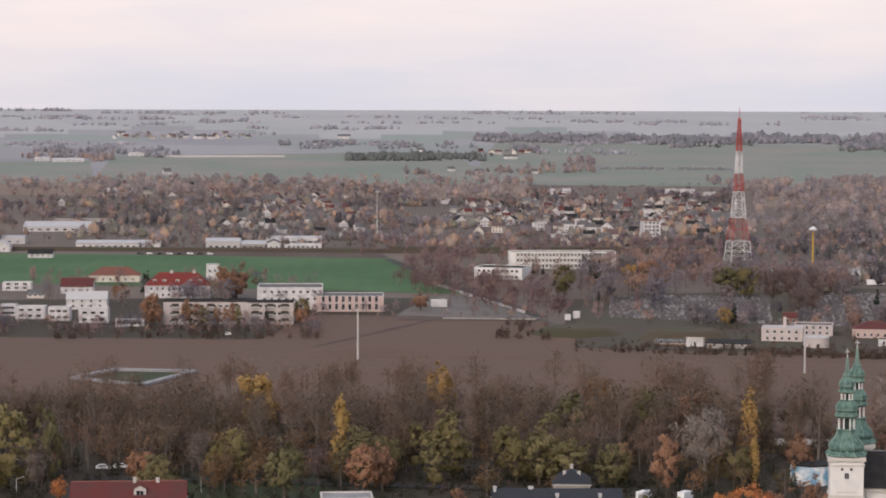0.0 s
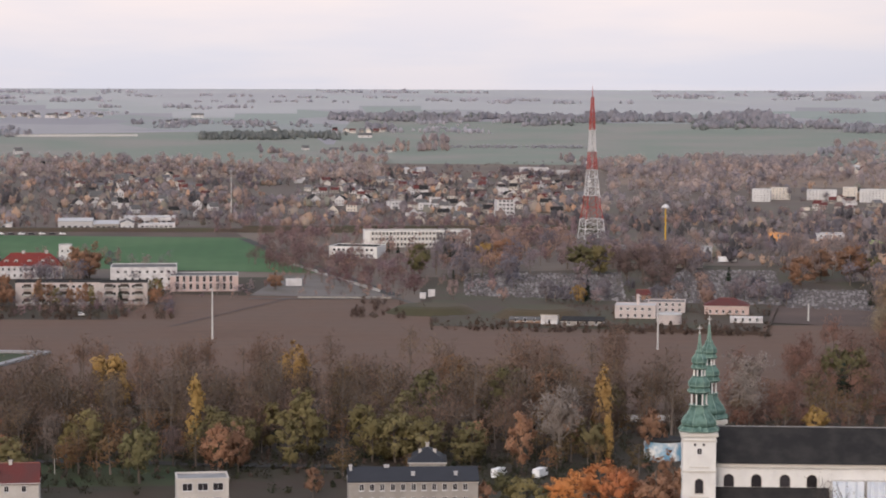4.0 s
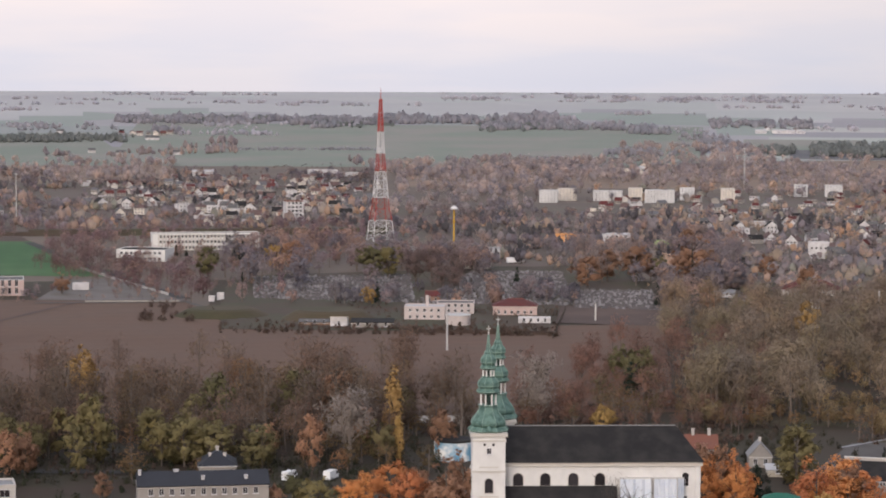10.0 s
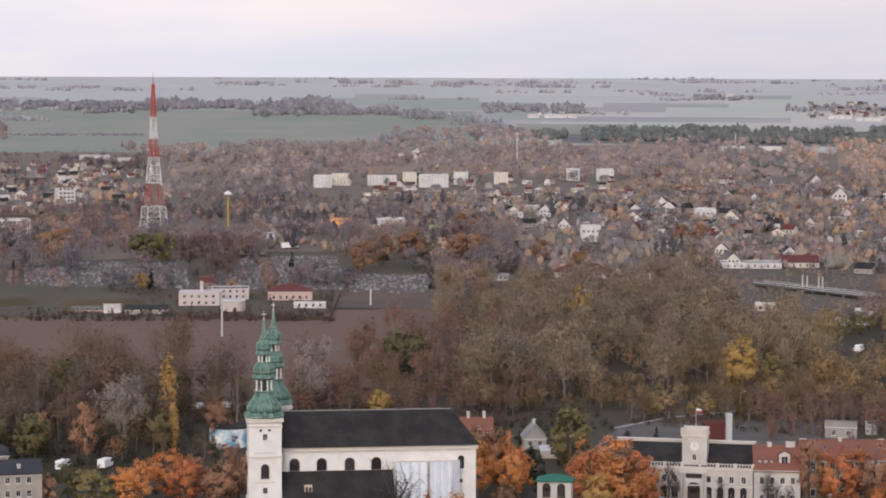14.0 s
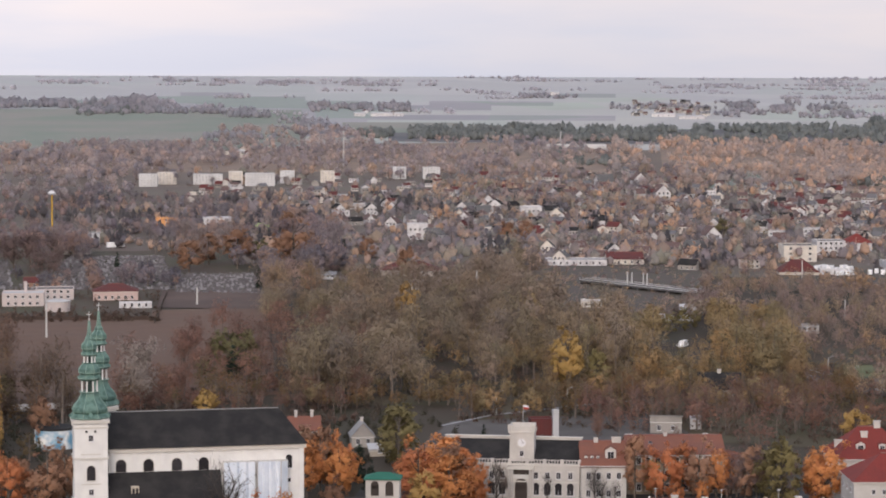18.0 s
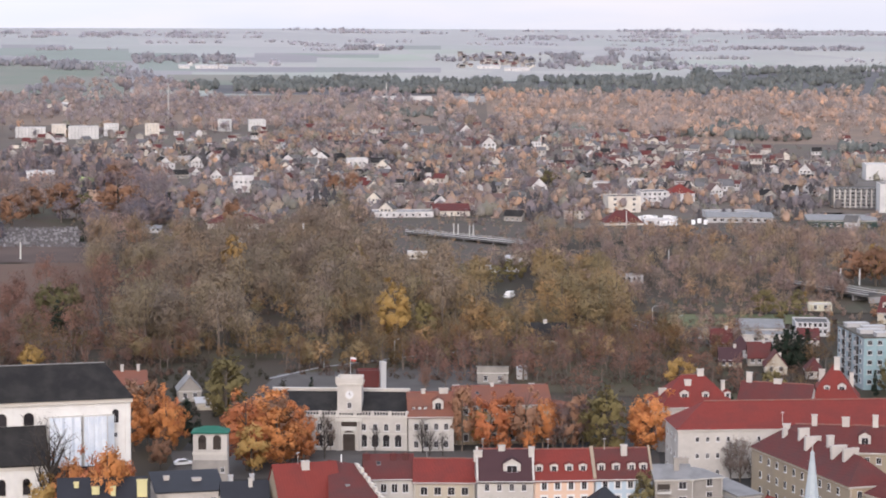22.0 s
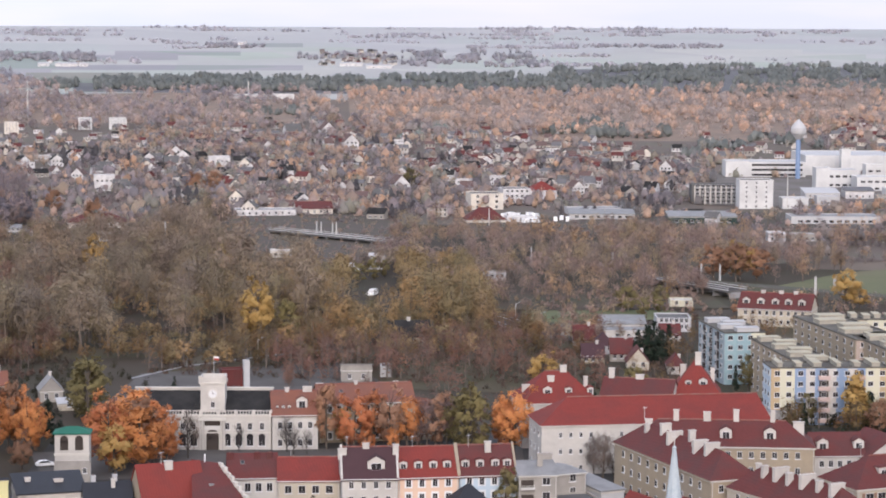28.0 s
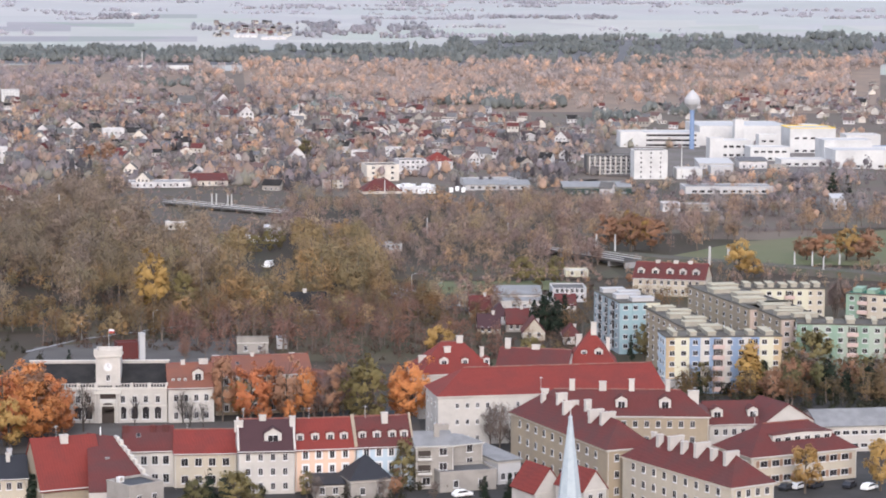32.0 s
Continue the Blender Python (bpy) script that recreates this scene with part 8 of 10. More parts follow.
building("factory_hall", "white clad factory hall with a flat roof", "factory", 920.0, 1230.0, -25.0, 29.5, 30.0, 16.2, "flat", 0, FARWHITE, LGREY, 2, 5, (3, 1.4), parapet=YELLOWCLAD)
building("factory_hall", "white clad factory hall with a flat roof", "factory", 884.8, 1148.8, -25.2, 29.5, 26.0, 13.9, "flat", 0, FARWHITE, LGREY, 1, 0)
building("factory_hall", "white clad factory hall with a flat roof", "factory", 844.7, 1137.5, -25.2, 28.9, 20.0, 4.1, "flat", 0, FARWHITE, LGREY, 1, 5, (3, 1.4))
building("factory_hall", "white clad factory hall with a flat roof", "factory", 862.9, 1109.4, -25.3, 47.1, 30.0, 10.8, "flat", 0, FARWHITE, LGREY, 1, 6, (3, 1.4))
building("factory_hall", "white clad factory hall with a flat roof", "factory", 855.2, 1183.4, -25.1, 24.5, 20.0, 8.4, "flat", 0, FARWHITE, LGREY, 2, 5, (3, 1.4))
building("factory_hall", "white clad factory hall with a flat roof", "factory", 790.2, 1143.8, -25.3, 20.0, 18.0, 3.3, "shed", 2, LGREY, LGREY, 1, 5)
building("factory_hall", "white clad factory hall with a flat roof", "factory", 736.3, 1087.5, -25.4, 14.2, 14.0, 5.7, "flat", 0, FARWHITE, LGREY, 1, 3)
building("factory_hall", "white clad factory hall with a flat roof", "factory", 767.2, 1099.1, -25.4, 12.9, 12.0, 5.1, "flat", 0, LGREY, LGREY, 1, 3)
building("factory_hall", "white clad factory hall with a flat roof", "factory", 919.2, 1290.0, -24.9, 6.1, 8.0, 18.2, "flat", 0, FARWHITE, LGREY, 1, 0)
building("factory_hall", "white clad factory hall with a flat roof", "factory", 908.0, 1247.2, -25.0, 11.1, 12.0, 11.1, "flat", 0, FARWHITE, LGREY, 2, 2, (3, 1.4))
building("factory_hall", "white clad factory hall with a flat roof", "factory", 1003.1, 1328.4, -24.7, 12.0, 10.0, 11.1, "flat", 0, FARWHITE, LGREY, 1, 0)
building("factory_hall", "white clad factory hall with a flat roof", "factory", 811.4, 1133.8, -25.3, 16.7, 14.0, 4.7, "shed", 1.5, FARWALL, FARGREY, 1, 4)
building("factory_hall", "white clad factory hall with a flat roof", "factory", 987.6, 1258.2, -24.9, 23.0, 20.0, 8.4, "flat", 0, FARWHITE, LGREY, 1, 0)
building("factory_hall", "white clad factory hall with a flat roof", "factory", 935.9, 1166.8, -25.1, 19.6, 14.0, 7.2, "flat", 0, BLUE2, LGREY, 1, 0)
building("factory_hall", "white clad factory hall with a flat roof", "factory", 817.7, 1111.8, -25.3, 9.9, 10.0, 3.3, "flat", 0, GREY, FARGREY, 1, 3)
building("workshop", "long low workshop with a pale sheet roof", "workshop", 685.3, 1004.2, -25.7, 45.3, 20.0, 3.8, "flat", 0, LGREY, ZINC, 1, 10, (2.5, 1.4))
building("workshop", "long low dark green workshop with a sheet roof", "workshop", 628.9, 1031.3, -25.7, 34.9, 18.0, 3.8, "shed", 1.5, COPPERDARK, ZINC, 1, 8, (2, 1.4))
building("workshop", "long low workshop with a pale sheet roof", "workshop", 594.6, 1074.1, -25.6, 34.0, 16.0, 2.9, "shed", 1.5, LGREY, ZINC, 1, 8, (2, 1.4))
building("workshop", "long low workshop with a pale sheet roof", "workshop", 621.5, 929.3, -25.9, 8.1, 10.0, 4.0, "flat", 0, FARWALL, LGREY, 2, 3)
building("workshop", "long low workshop with a pale sheet roof", "workshop", 631.1, 924.6, -25.9, 12.1, 10.0, 3.5, "flat", 0, GREY, LGREY, 1, 4)
building("workshop", "long low workshop with a pale sheet roof", "workshop", 701.4, 903.3, -25.9, 6.8, 8.0, 5.5, "shed", 1.5, FARWALL, LGREY, 2, 2)
building("house", "white house by the river road", "house", 398.9, 891.8, -22.9, 7.1, 9.0, 3.7, "gable", 3.0, FARWALL, LGREY, 2, 3)
building("house", "low pale house with a pyramid roof", "house", 407.0, 838.4, -23.0, 10.8, 10.0, 3.6, "hip", 3.5, FARCREAM, LGREY, 1, 4)
building("hall", "low white hall behind the river wood", "hall", 379.2, 952.6, -22.8, 10.3, 8.0, 2.9, "flat", 0, FARCREAM, LGREY, 1, 3)
building("hall", "low pale blue-grey hall behind the wood", "hall", 423.6, 840.1, -23.0, 11.3, 10.0, 2.7, "flat", 0, LGREY, LGREY, 1, 5)
building("house", "house with a dark roof beneath the tall trees", "house", 311.8, 682.3, -23.4, 13.6, 12.0, 2.9, "gable", 4.5, TAN, BLACKROOF, 1, 4, chimneys=((0.5, 0.5, 1.2, 1.0),))
building("hall", "far white works with a chimney", "factory", 967.6, 2545.4, -19.2, 70.2, 20.0, 5.2, "flat", 0, FARWHITE, LGREY, 1, 6)
building("barn", "white far farm building on the plain", "barn", 971.0, 3260.7, -15.6, 32.0, 12.0, 4.1, "gable", 1.5, FARWALL, LGREY, 1, 2)
building("barn", "white far farm building on the plain", "barn", 947.8, 3266.8, -13.7, 16.0, 12.0, 4.1, "gable", 1.5, FARWALL, LGREY, 1, 2)
building("barn", "white far farm building on the plain", "barn", 1424.0, 3721.7, -17.9, 13.3, 12.0, 4.8, "gable", 1.5, FARWALL, LGREY, 1, 2)
building("barn", "white far farm building on the plain", "barn", 1356.4, 3137.4, -21.1, 32.6, 12.0, 4.1, "gable", 1.5, FARWALL, LGREY, 1, 2)
building("barn", "white far farm building on the plain", "barn", 1371.1, 3075.1, -19.8, 36.3, 12.0, 4.0, "gable", 1.5, FARWALL, LGREY, 1, 2)
building("barn", "white far farm building on the plain", "barn", 1003.4, 3251.6, -17.3, 12.8, 12.0, 4.1, "gable", 1.5, FARWALL, LGREY, 1, 2)
building("barn", "white far farm building on the plain", "barn", 603.8, 2549.6, -13.4, 9.7, 12.0, 3.1, "gable", 1.5, FARWALL, LGREY, 1, 2)
building("barn", "white far farmhouse among the meadows", "barn", -381.6, 3649.5, 8.8, 13.9, 10.0, 4.4, "gable", 2.5, FARWALL, GREYROOF, 1, 2)
building("barn", "white far farmhouse among the meadows", "barn", -362.0, 3637.0, 9.0, 12.1, 10.0, 4.4, "gable", 2.5, FARWALL, GREYROOF, 1, 2)
building("barn", "white far farmhouse among the meadows", "barn", -402.1, 3661.8, 6.2, 8.7, 10.0, 4.4, "gable", 2.5, FARWALL, GREYROOF, 1, 2)
building("barn", "white far farmhouse among the meadows", "barn", -37.3, 3348.7, 0.5, 11.2, 10.0, 4.0, "gable", 2.5, FARWALL, GREYROOF, 1, 2)
building("barn", "white far farmhouse among the meadows", "barn", -181.7, 3527.1, 2.9, 10.1, 10.0, 4.2, "gable", 2.5, FARWALL, GREYROOF, 1, 2)
building("barn", "white far farmhouse among the meadows", "barn", 39.8, 2893.5, 2.8, 11.1, 10.0, 3.5, "gable", 2.5, FARWALL, GREYROOF, 1, 2)
building("barn", "white far farmhouse among the meadows", "barn", 6.7, 2936.9, 4.7, 8.5, 10.0, 3.5, "gable", 2.5, FARWALL, GREYROOF, 1, 2)
building("barn", "white far farmhouse among the meadows", "barn", 83.0, 3201.6, 2.8, 18.4, 10.0, 3.8, "gable", 2.5, FARWALL, GREYROOF, 1, 2)
building("barn", "white far farmhouse among the meadows", "barn", 108.4, 2896.0, 4.3, 12.5, 10.0, 3.5, "gable", 2.5, FARWALL, GREYROOF, 1, 2)
building("barn", "white far farmhouse among the meadows", "barn", -513.6, 3722.0, 7.7, 14.1, 10.0, 4.5, "gable", 2.5, FARWALL, GREYROOF, 1, 2)
building("barn", "white far farmhouse among the meadows", "barn", -191.9, 3497.8, 8.0, 8.4, 10.0, 4.2, "gable", 2.5, FARWALL, GREYROOF, 1, 2)
building("barn", "white far farmhouse among the meadows", "barn", -163.0, 3674.4, 4.5, 19.3, 10.0, 4.4, "gable", 2.5, FARWALL, GREYROOF, 1, 2)
# poles and masts
pole("pole", "tall pale concrete lighting column in the field", -34.1, 950.4, 20.9, 0.45, 0.3, LCONCRETE, "")
pole("pole", "tall pale concrete column at the field edge", 140.1, 908.2, 15.6, 0.42, 0.28, LCONCRETE, "")
pole("pole", "tall floodlight mast with lamps", -48.1, 1732.0, 37.3, 0.4, 0.25, GALV, "lamps")
pole("pole", "yellow column with a white dome head", 227.6, 1449.0, 26.0, 0.45, 0.4, CRANEY, "dome")
pole("pole", "pale concrete pylon by the cemetery", 222.6, 1014.3, 7.7, 0.4, 0.3, GALV, "")
pole("pole", "tall pale floodlight mast in the suburb", 650.6, 2279.9, 36.3, 0.7, 0.45, LCONCRETE, "lamps")
pole("pole", "tall pale column above the river wood", 314.7, 905.4, 21.8, 0.4, 0.3, LCONCRETE, "")
pole("pole", "far pale factory chimney", 1012.5, 2613.0, 16.8, 0.9, 0.6, LCONCRETE, "")
pole("pole", "slim pole beside the red-roofed house", 538.7, 1056.5, 9.1, 0.3, 0.2, GALV, "")
pole("pole", "concrete pylon beside the railway", 486.2, 772.9, 10.5, 0.4, 0.3, LCONCRETE, "")
pole("pole", "concrete pylon beside the railway", 503.3, 786.2, 8.3, 0.4, 0.3, LCONCRETE, "")
pole("pole", "concrete pylon beside the railway", 513.0, 734.6, 8.1, 0.4, 0.3, LCONCRETE, "")
pole("pole", "concrete pylon beside the railway", 523.4, 737.6, 7.6, 0.4, 0.3, LCONCRETE, "")
pole("pole", "concrete pylon beside the railway", 537.5, 714.4, 6.8, 0.4, 0.3, LCONCRETE, "")
pole("pole", "concrete pylon beside the railway", 543.5, 711.4, 6.9, 0.4, 0.3, LCONCRETE, "")
pole("street_lamp", "street lamp beside the railway", 536.4, 695.3, 6.9, 0.35, 0.25, LCONCRETE, "arm")
pole("pole", "concrete pylon beside the railway", 562.0, 718.5, 4.4, 0.35, 0.25, LCONCRETE, "")
pole("pole", "concrete column beside the road bridge", 434.6, 1032.6, 7.8, 0.4, 0.3, LCONCRETE, "")
pole("pole", "concrete column beside the road bridge", 436.5, 1031.6, 7.8, 0.4, 0.3, LCONCRETE, "")
pole("pole", "concrete column beside the road bridge", 439.1, 1024.0, 8.0, 0.4, 0.3, LCONCRETE, "")
pole("pole", "concrete column beside the road bridge", 440.7, 1023.2, 8.0, 0.4, 0.3, LCONCRETE, "")
pole("pole", "slim pole above the scrub", 509.0, 880.3, 3.9, 0.3, 0.2, LCONCRETE, "")
pole("pole", "slim pole above the scrub", 481.8, 904.2, 5.6, 0.3, 0.2, GALV, "")
pole("pole", "slim mast beside the factory", 738.6, 1086.4, 22.9, 0.35, 0.2, GALV, "")
pole("street_lamp", "street lamp by the river road", 374.8, 736.4, 7.1, 0.16, 0.1, GALV, "arm")
pole("street_lamp", "street lamp by the river road", 375.5, 715.9, 6.6, 0.16, 0.1, GALV, "arm")
pole("street_lamp", "street lamp by the river road", 381.4, 708.5, 3.8, 0.16, 0.1, GALV, "arm")
pole("street_lamp", "street lamp at the coach park", 239.2, 669.4, 6.3, 0.09, 0.06, GALV, "arm")
pole("street_lamp", "street lamp at the coach park", 262.3, 669.7, 6.4, 0.09, 0.06, GALV, "arm")
pole("street_lamp", "street lamp in the park", -64.3, 626.2, 4.1, 0.09, 0.06, GALV, "arm")
pole("street_lamp", "street lamp in the park", -113.0, 622.5, 4.1, 0.09, 0.06, GALV, "arm")
pole("pole", "concrete pylon beside the railway", 511.2, 732.5, 8.5, 0.4, 0.3, LCONCRETE, "")
pole("pole", "concrete pylon beside the railway", 523.6, 737.0, 8.0, 0.4, 0.3, LCONCRETE, "")
pole("pole", "slim pole above the scrub", 499.3, 864.0, 6.0, 0.3, 0.2, LCONCRETE, "")
pole("pole", "slim pole above the scrub", 469.7, 881.4, 7.6, 0.3, 0.2, LCONCRETE, "")
# suburbs
suburb(((-2, 1721), (145, 1703), (158, 2025), (8, 1987)), 20, 3, "0123456774", 25, 0)
suburb(((79, 1873), (220, 1820), (252, 2122), (112, 2161)), 22, 4, "0123456774", 25, 0)
suburb(((-177, 1834), (-61, 1766), (-71, 2056), (-207, 2139)), 14, 5, "01277564", 25, 0)
suburb(((384, 1539), (487, 1277), (618, 1621), (439, 1723)), 28, 7, "01234567704", 25, 0)
suburb(((556, 1459), (644, 1325), (841, 1730), (692, 1815)), 20, 8, "01277564", 25, -20)
suburb(((578, 1268), (733, 1171), (854, 1364), (645, 1461)), 20, 10, "01277544", 25, -25)
suburb(((402, 1197), (499, 1094), (575, 1245), (454, 1351)), 18, 16, "345674", 25, -20)
far_suburb(((((-2, 1987), (240, 1985), (294, 2458), (3, 2426)), 150), (((-203, 2093), (-70, 2038), (-84, 2420), (-235, 2428)), 56), (((-347, 2398), (-210, 2410), (-241, 2762), (-397, 2745)), 22), (((383, 1762), (618, 1621), (801, 2101), (464, 2134)), 100), (((671, 1761), (962, 1654), (1144, 1967), (825, 2164)), 93),), 21)
far_suburb(((((436, 1360), (606, 1280), (885, 1870), (640, 1996)), 137), (((683, 1443), (857, 1363), (1004, 1597), (835, 1764)), 75), (((1078, 1538), (1194, 1451), (1616, 1966), (1378, 1977)), 93), (((581, 2475), (657, 2431), (709, 2623), (619, 2638)), 15), (((925, 1493), (1017, 1451), (1219, 1740), (1109, 1790)), 27), (((644, 1325), (728, 1250), (942, 1619), (841, 1730)), 75), (sector(-7.9, -4.7, 3655, 3780), 22), (sector(22.9, 24.8, 3430, 3770), 50), (sector(16.5, 17.3, 3420, 3475), 6), (sector(35.2, 38.5, 2030, 2350), 60), (sector(0.8, 2.4, 3300, 3350), 12)), 22)
house(0, 477, 1509, -43, 1.07)
house(1, 410, 1465, -38, 1.08)
house(1, 441, 1449, -36, 1.00)
house(0, 535, 1578, -35, 1.13)
house(1, 570, 1631, -32, 1.32)
house(2, 573, 1553, -31, 1.15)
house(0, 385, 1448, -22, 0.82)
house(2, 508, 1696, -21, 0.79)
house(0, 437, 1351, -19, 0.96)
house(0, 536, 1543, -17, 1.10)
house(7, 532, 1578, -14, 1.05)
house(2, 565, 1529, -13, 1.13)
house(1, 745, 1713, -13, 1.42)
house(1, 807, 1905, -9, 1.47)
house(0, 768, 1891, -5, 1.56)
house(1, 588, 1278, -5, 1.22)
house(5, 535, 1114, -3, 0.95)
house(0, 645, 1024, -56, 0.82)
house(1, 822, 1361, -52, 1.13)
house(0, 1471, 2020, -54, 1.35)
house(0, 1479, 1973, -52, 1.44)
house(1, 493, 1459, -31, 1.17)
house(7, 561, 1591, -29, 1.14)
house(1, 99, 2142, -9, 0.88)
house(1, 66, 2158, -5, 0.88)
house(1, 54, 2129, -2, 0.76)
house(0, -174, 2285, 7, 1.34)
house(7, -84, 1920, 8, 0.78)
house(0, -174, 2003, 14, 1.27)
house(7, -370, 2268, 21, 0.83)
house(0, -335, 2840, 22, 1.04)
# single trees
tree("yellow", -57.1, 722.9, 21.7, 1.0)
tree("poplar", -28.6, 659.5, 23.4, 1.0)
tree("green", -105.0, 627.2, 23.0, 0.55)
tree("willow", 2.7, 648.3, 19.8, 1.0)
tree("yellow", -0.9, 765.2, 19.4, 0.9)
tree("willow", 20.5, 642.9, 12.9, 0.9)
tree("willow", 26.7, 641.2, 14.3, 1.1)
tree("willow", 34.4, 641.3, 13.8, 1.0)
tree("green", 38.4, 701.7, 18.5, 1.0)
tree("green", 62.1, 702.3, 20.2, 1.0)
tree("pale", 72.0, 638.4, 23.7, 1.25)
tree("poplar", 87.7, 668.2, 24.0, 1.0)
tree("poplar", 85.1, 638.6, 14.2, 1.0)
tree("rust", 59.8, 623.4, 16.9, 0.7)
tree("rust", -15.9, 630.9, 13.0, 0.9)
tree("green", -40.9, 610.7, 17.3, 1.0)
tree("green", -22.3, 647.8, 15.5, 1.1)
tree("willow", -72.7, 605.8, 13.4, 1.3)
tree("orange", -99.9, 611.2, 6.8, 1.0)
tree("willow", -116.4, 628.8, 24.9, 1.0)
tree("orange", 73.2, 566.6, 13.3, 1.3)
tree("orange", 68.6, 574.5, 9.0, 1.0)
tree("rust", 92.8, 585.3, 10.2, 1.0)
tree("rust", 3.9, 587.6, 8.0, 0.9)
tree("yellow", 153.6, 687.3, 8.8, 1.2)
tree("pale", 134.7, 699.4, 17.9, 1.2)
tree("green", -13.0, 652.9, 11.7, 0.9)
tree("willow", 31.1, 670.6, 16.1, 1.0)
tree("rust", 75.1, 701.7, 18.6, 1.0)
tree("rust", 76.1, 714.2, 15.5, 0.8)
tree("rust", 44.6, 559.2, 8.7, 1.2)
tree("willow", 54.1, 553.6, 11.3, 1.3)
tree("green", 58.7, 552.6, 8.6, 1.2)
tree("rust", 84.7, 550.9, 14.7, 1.2)
tree("rust", 89.8, 557.3, 15.5, 1.0)
tree("willow", 26.6, 647.1, 13.9, 1.5)
tree("willow", 35.3, 640.6, 13.0, 1.5)
tree("rust", 49.8, 652.2, 10.2, 1.1)
tree("rust", 60.4, 640.2, 10.0, 0.8)
tree("willow", 37.5, 571.9, 8.9, 1.2)
tree("green", 50.5, 573.0, 8.9, 1.2)
tree("rust", 80.9, 566.8, 11.0, 1.1)
tree("orange", 62.6, 551.8, 12.0, 1.3)
tree("orange", 76.1, 552.7, 13.3, 1.2)
tree("orange", 155.8, 560.9, 16.1, 0.9)
tree("orange", 158.4, 554.8, 13.1, 0.8)
tree("orange", 180.1, 538.7, 15.2, 1.3)
tree("orange", 173.6, 536.3, 11.5, 1.0)
tree("orange", 184.2, 534.1, 12.8, 1.0)
tree("willow", 186.3, 600.4, 14.6, 1.1)
tree("rust", 151.1, 576.6, 12.8, 0.8)
tree("yellow", 151.5, 679.7, 9.8, 1.1)
tree("conifer", 217.2, 618.2, 5.2, 1.2)
tree("pale", 137.8, 712.3, 22.2, 1.1)
tree("green", 182.7, 786.1, 16.4, 1.1)
tree("green", 191.2, 792.1, 14.6, 0.9)
tree("yellow", 275.5, 703.9, 21.1, 1.0)
tree("yellow", 274.5, 871.6, 21.9, 0.8)
tree("willow", 287.7, 708.0, 14.6, 1.0)
tree("rust", 214.7, 736.1, 12.8, 0.8)
tree("willow", 386.8, 860.1, 9.5, 1.0)
tree("green", 392.6, 862.1, 8.2, 0.9)
tree("bare", 385.3, 865.2, 10.0, 1.0)
tree("willow", 376.6, 851.2, 8.5, 1.1)
tree("sparse", 107.3, 465.2, 25.5, 0.95)
tree("conifer", 160.9, 578.9, 10.3, 1.6)
tree("conifer", 166.3, 568.0, 10.2, 1.4)
tree("green", 160.7, 565.0, 9.3, 1.3)
tree("conifer", 164.4, 551.8, 8.5, 1.3)
tree("orange", 148.1, 551.6, 15.3, 0.9)
tree("rust", 153.2, 557.8, 16.9, 0.8)
tree("rust", 148.2, 528.3, 9.2, 1.0)
tree("sparse", 155.8, 510.7, 6.4, 1.0)
tree("orange", 117.5, 456.6, 20.5, 0.7)
tree("orange", 111.3, 464.0, 17.7, 0.85)
tree("orange", 116.8, 461.7, 19.1, 0.85)
tree("orange", 122.4, 461.6, 16.7, 0.8)
tree("yellow", 105.7, 463.5, 14.2, 0.8)
tree("orange", 154.6, 555.4, 13.8, 1.0)
tree("orange", 155.7, 546.8, 13.6, 1.0)
tree("rust", 154.3, 572.5, 14.9, 0.9)
tree("willow", 182.8, 588.1, 16.5, 1.2)
tree("orange", 180.8, 540.5, 15.7, 1.3)
tree("orange", 174.1, 535.3, 8.7, 1.2)
tree("orange", 182.9, 527.7, 8.7, 1.1)
tree("orange", 172.2, 526.1, 17.9, 1.4)
tree("orange", 177.5, 519.5, 11.8, 1.0)
tree("rust", 174.1, 521.3, 17.1, 1.1)
tree("rust", 222.7, 523.3, 16.4, 0.75)
tree("orange", 228.3, 519.4, 14.7, 1.0)
tree("rust", 236.4, 515.6, 16.2, 0.85)
tree("orange", 240.9, 515.5, 14.3, 0.9)
tree("sparse", 212.7, 524.0, 9.2, 1.1)
tree("orange", 230.1, 515.1, 6.3, 1.0)
tree("orange", 235.6, 512.3, 6.2, 1.0)
tree("willow", 251.5, 502.0, 18.0, 0.85)
tree("orange", 261.5, 499.4, 16.8, 1.15)
tree("orange", 259.9, 499.9, 13.7, 0.9)
tree("yellow", 314.1, 581.6, 11.4, 1.3)
tree("willow", 336.9, 570.0, 7.9, 1.4)
tree("conifer", 312.6, 539.3, 7.5, 1.0)
tree("conifer", 314.5, 553.9, 6.1, 1.2)
tree("bare", 193.1, 535.7, 8.2, 0.7)
tree("bare", 263.9, 460.0, 11.4, 1.0)
tree("bare", 265.4, 466.7, 9.0, 1.0)
tree("purple", 245.1, 513.3, 12.9, 1.0)
tree("purple", 249.4, 511.1, 12.9, 1.0)
tree("rust", 249.9, 515.2, 13.7, 0.9)
tree("conifer", 370.0, 617.7, 12.1, 1.6)
tree("conifer", 370.7, 612.0, 10.6, 1.4)
tree("conifer", 365.7, 617.2, 9.4, 1.3)
tree("willow", 224.8, 432.3, 11.4, 0.8)
tree("rust", 220.7, 428.2, 5.8, 1.0)
tree("willow", 204.1, 435.5, 6.0, 0.9)
tree("conifer", 184.5, 440.8, 7.4, 1.3)
tree("conifer", 187.4, 439.3, 6.9, 1.2)
tree("willow", 191.5, 440.2, 6.3, 1.0)
tree("yellow", 298.5, 391.5, 10.8, 1.05)
tree("yellow", 314.2, 386.2, 11.9, 0.9)
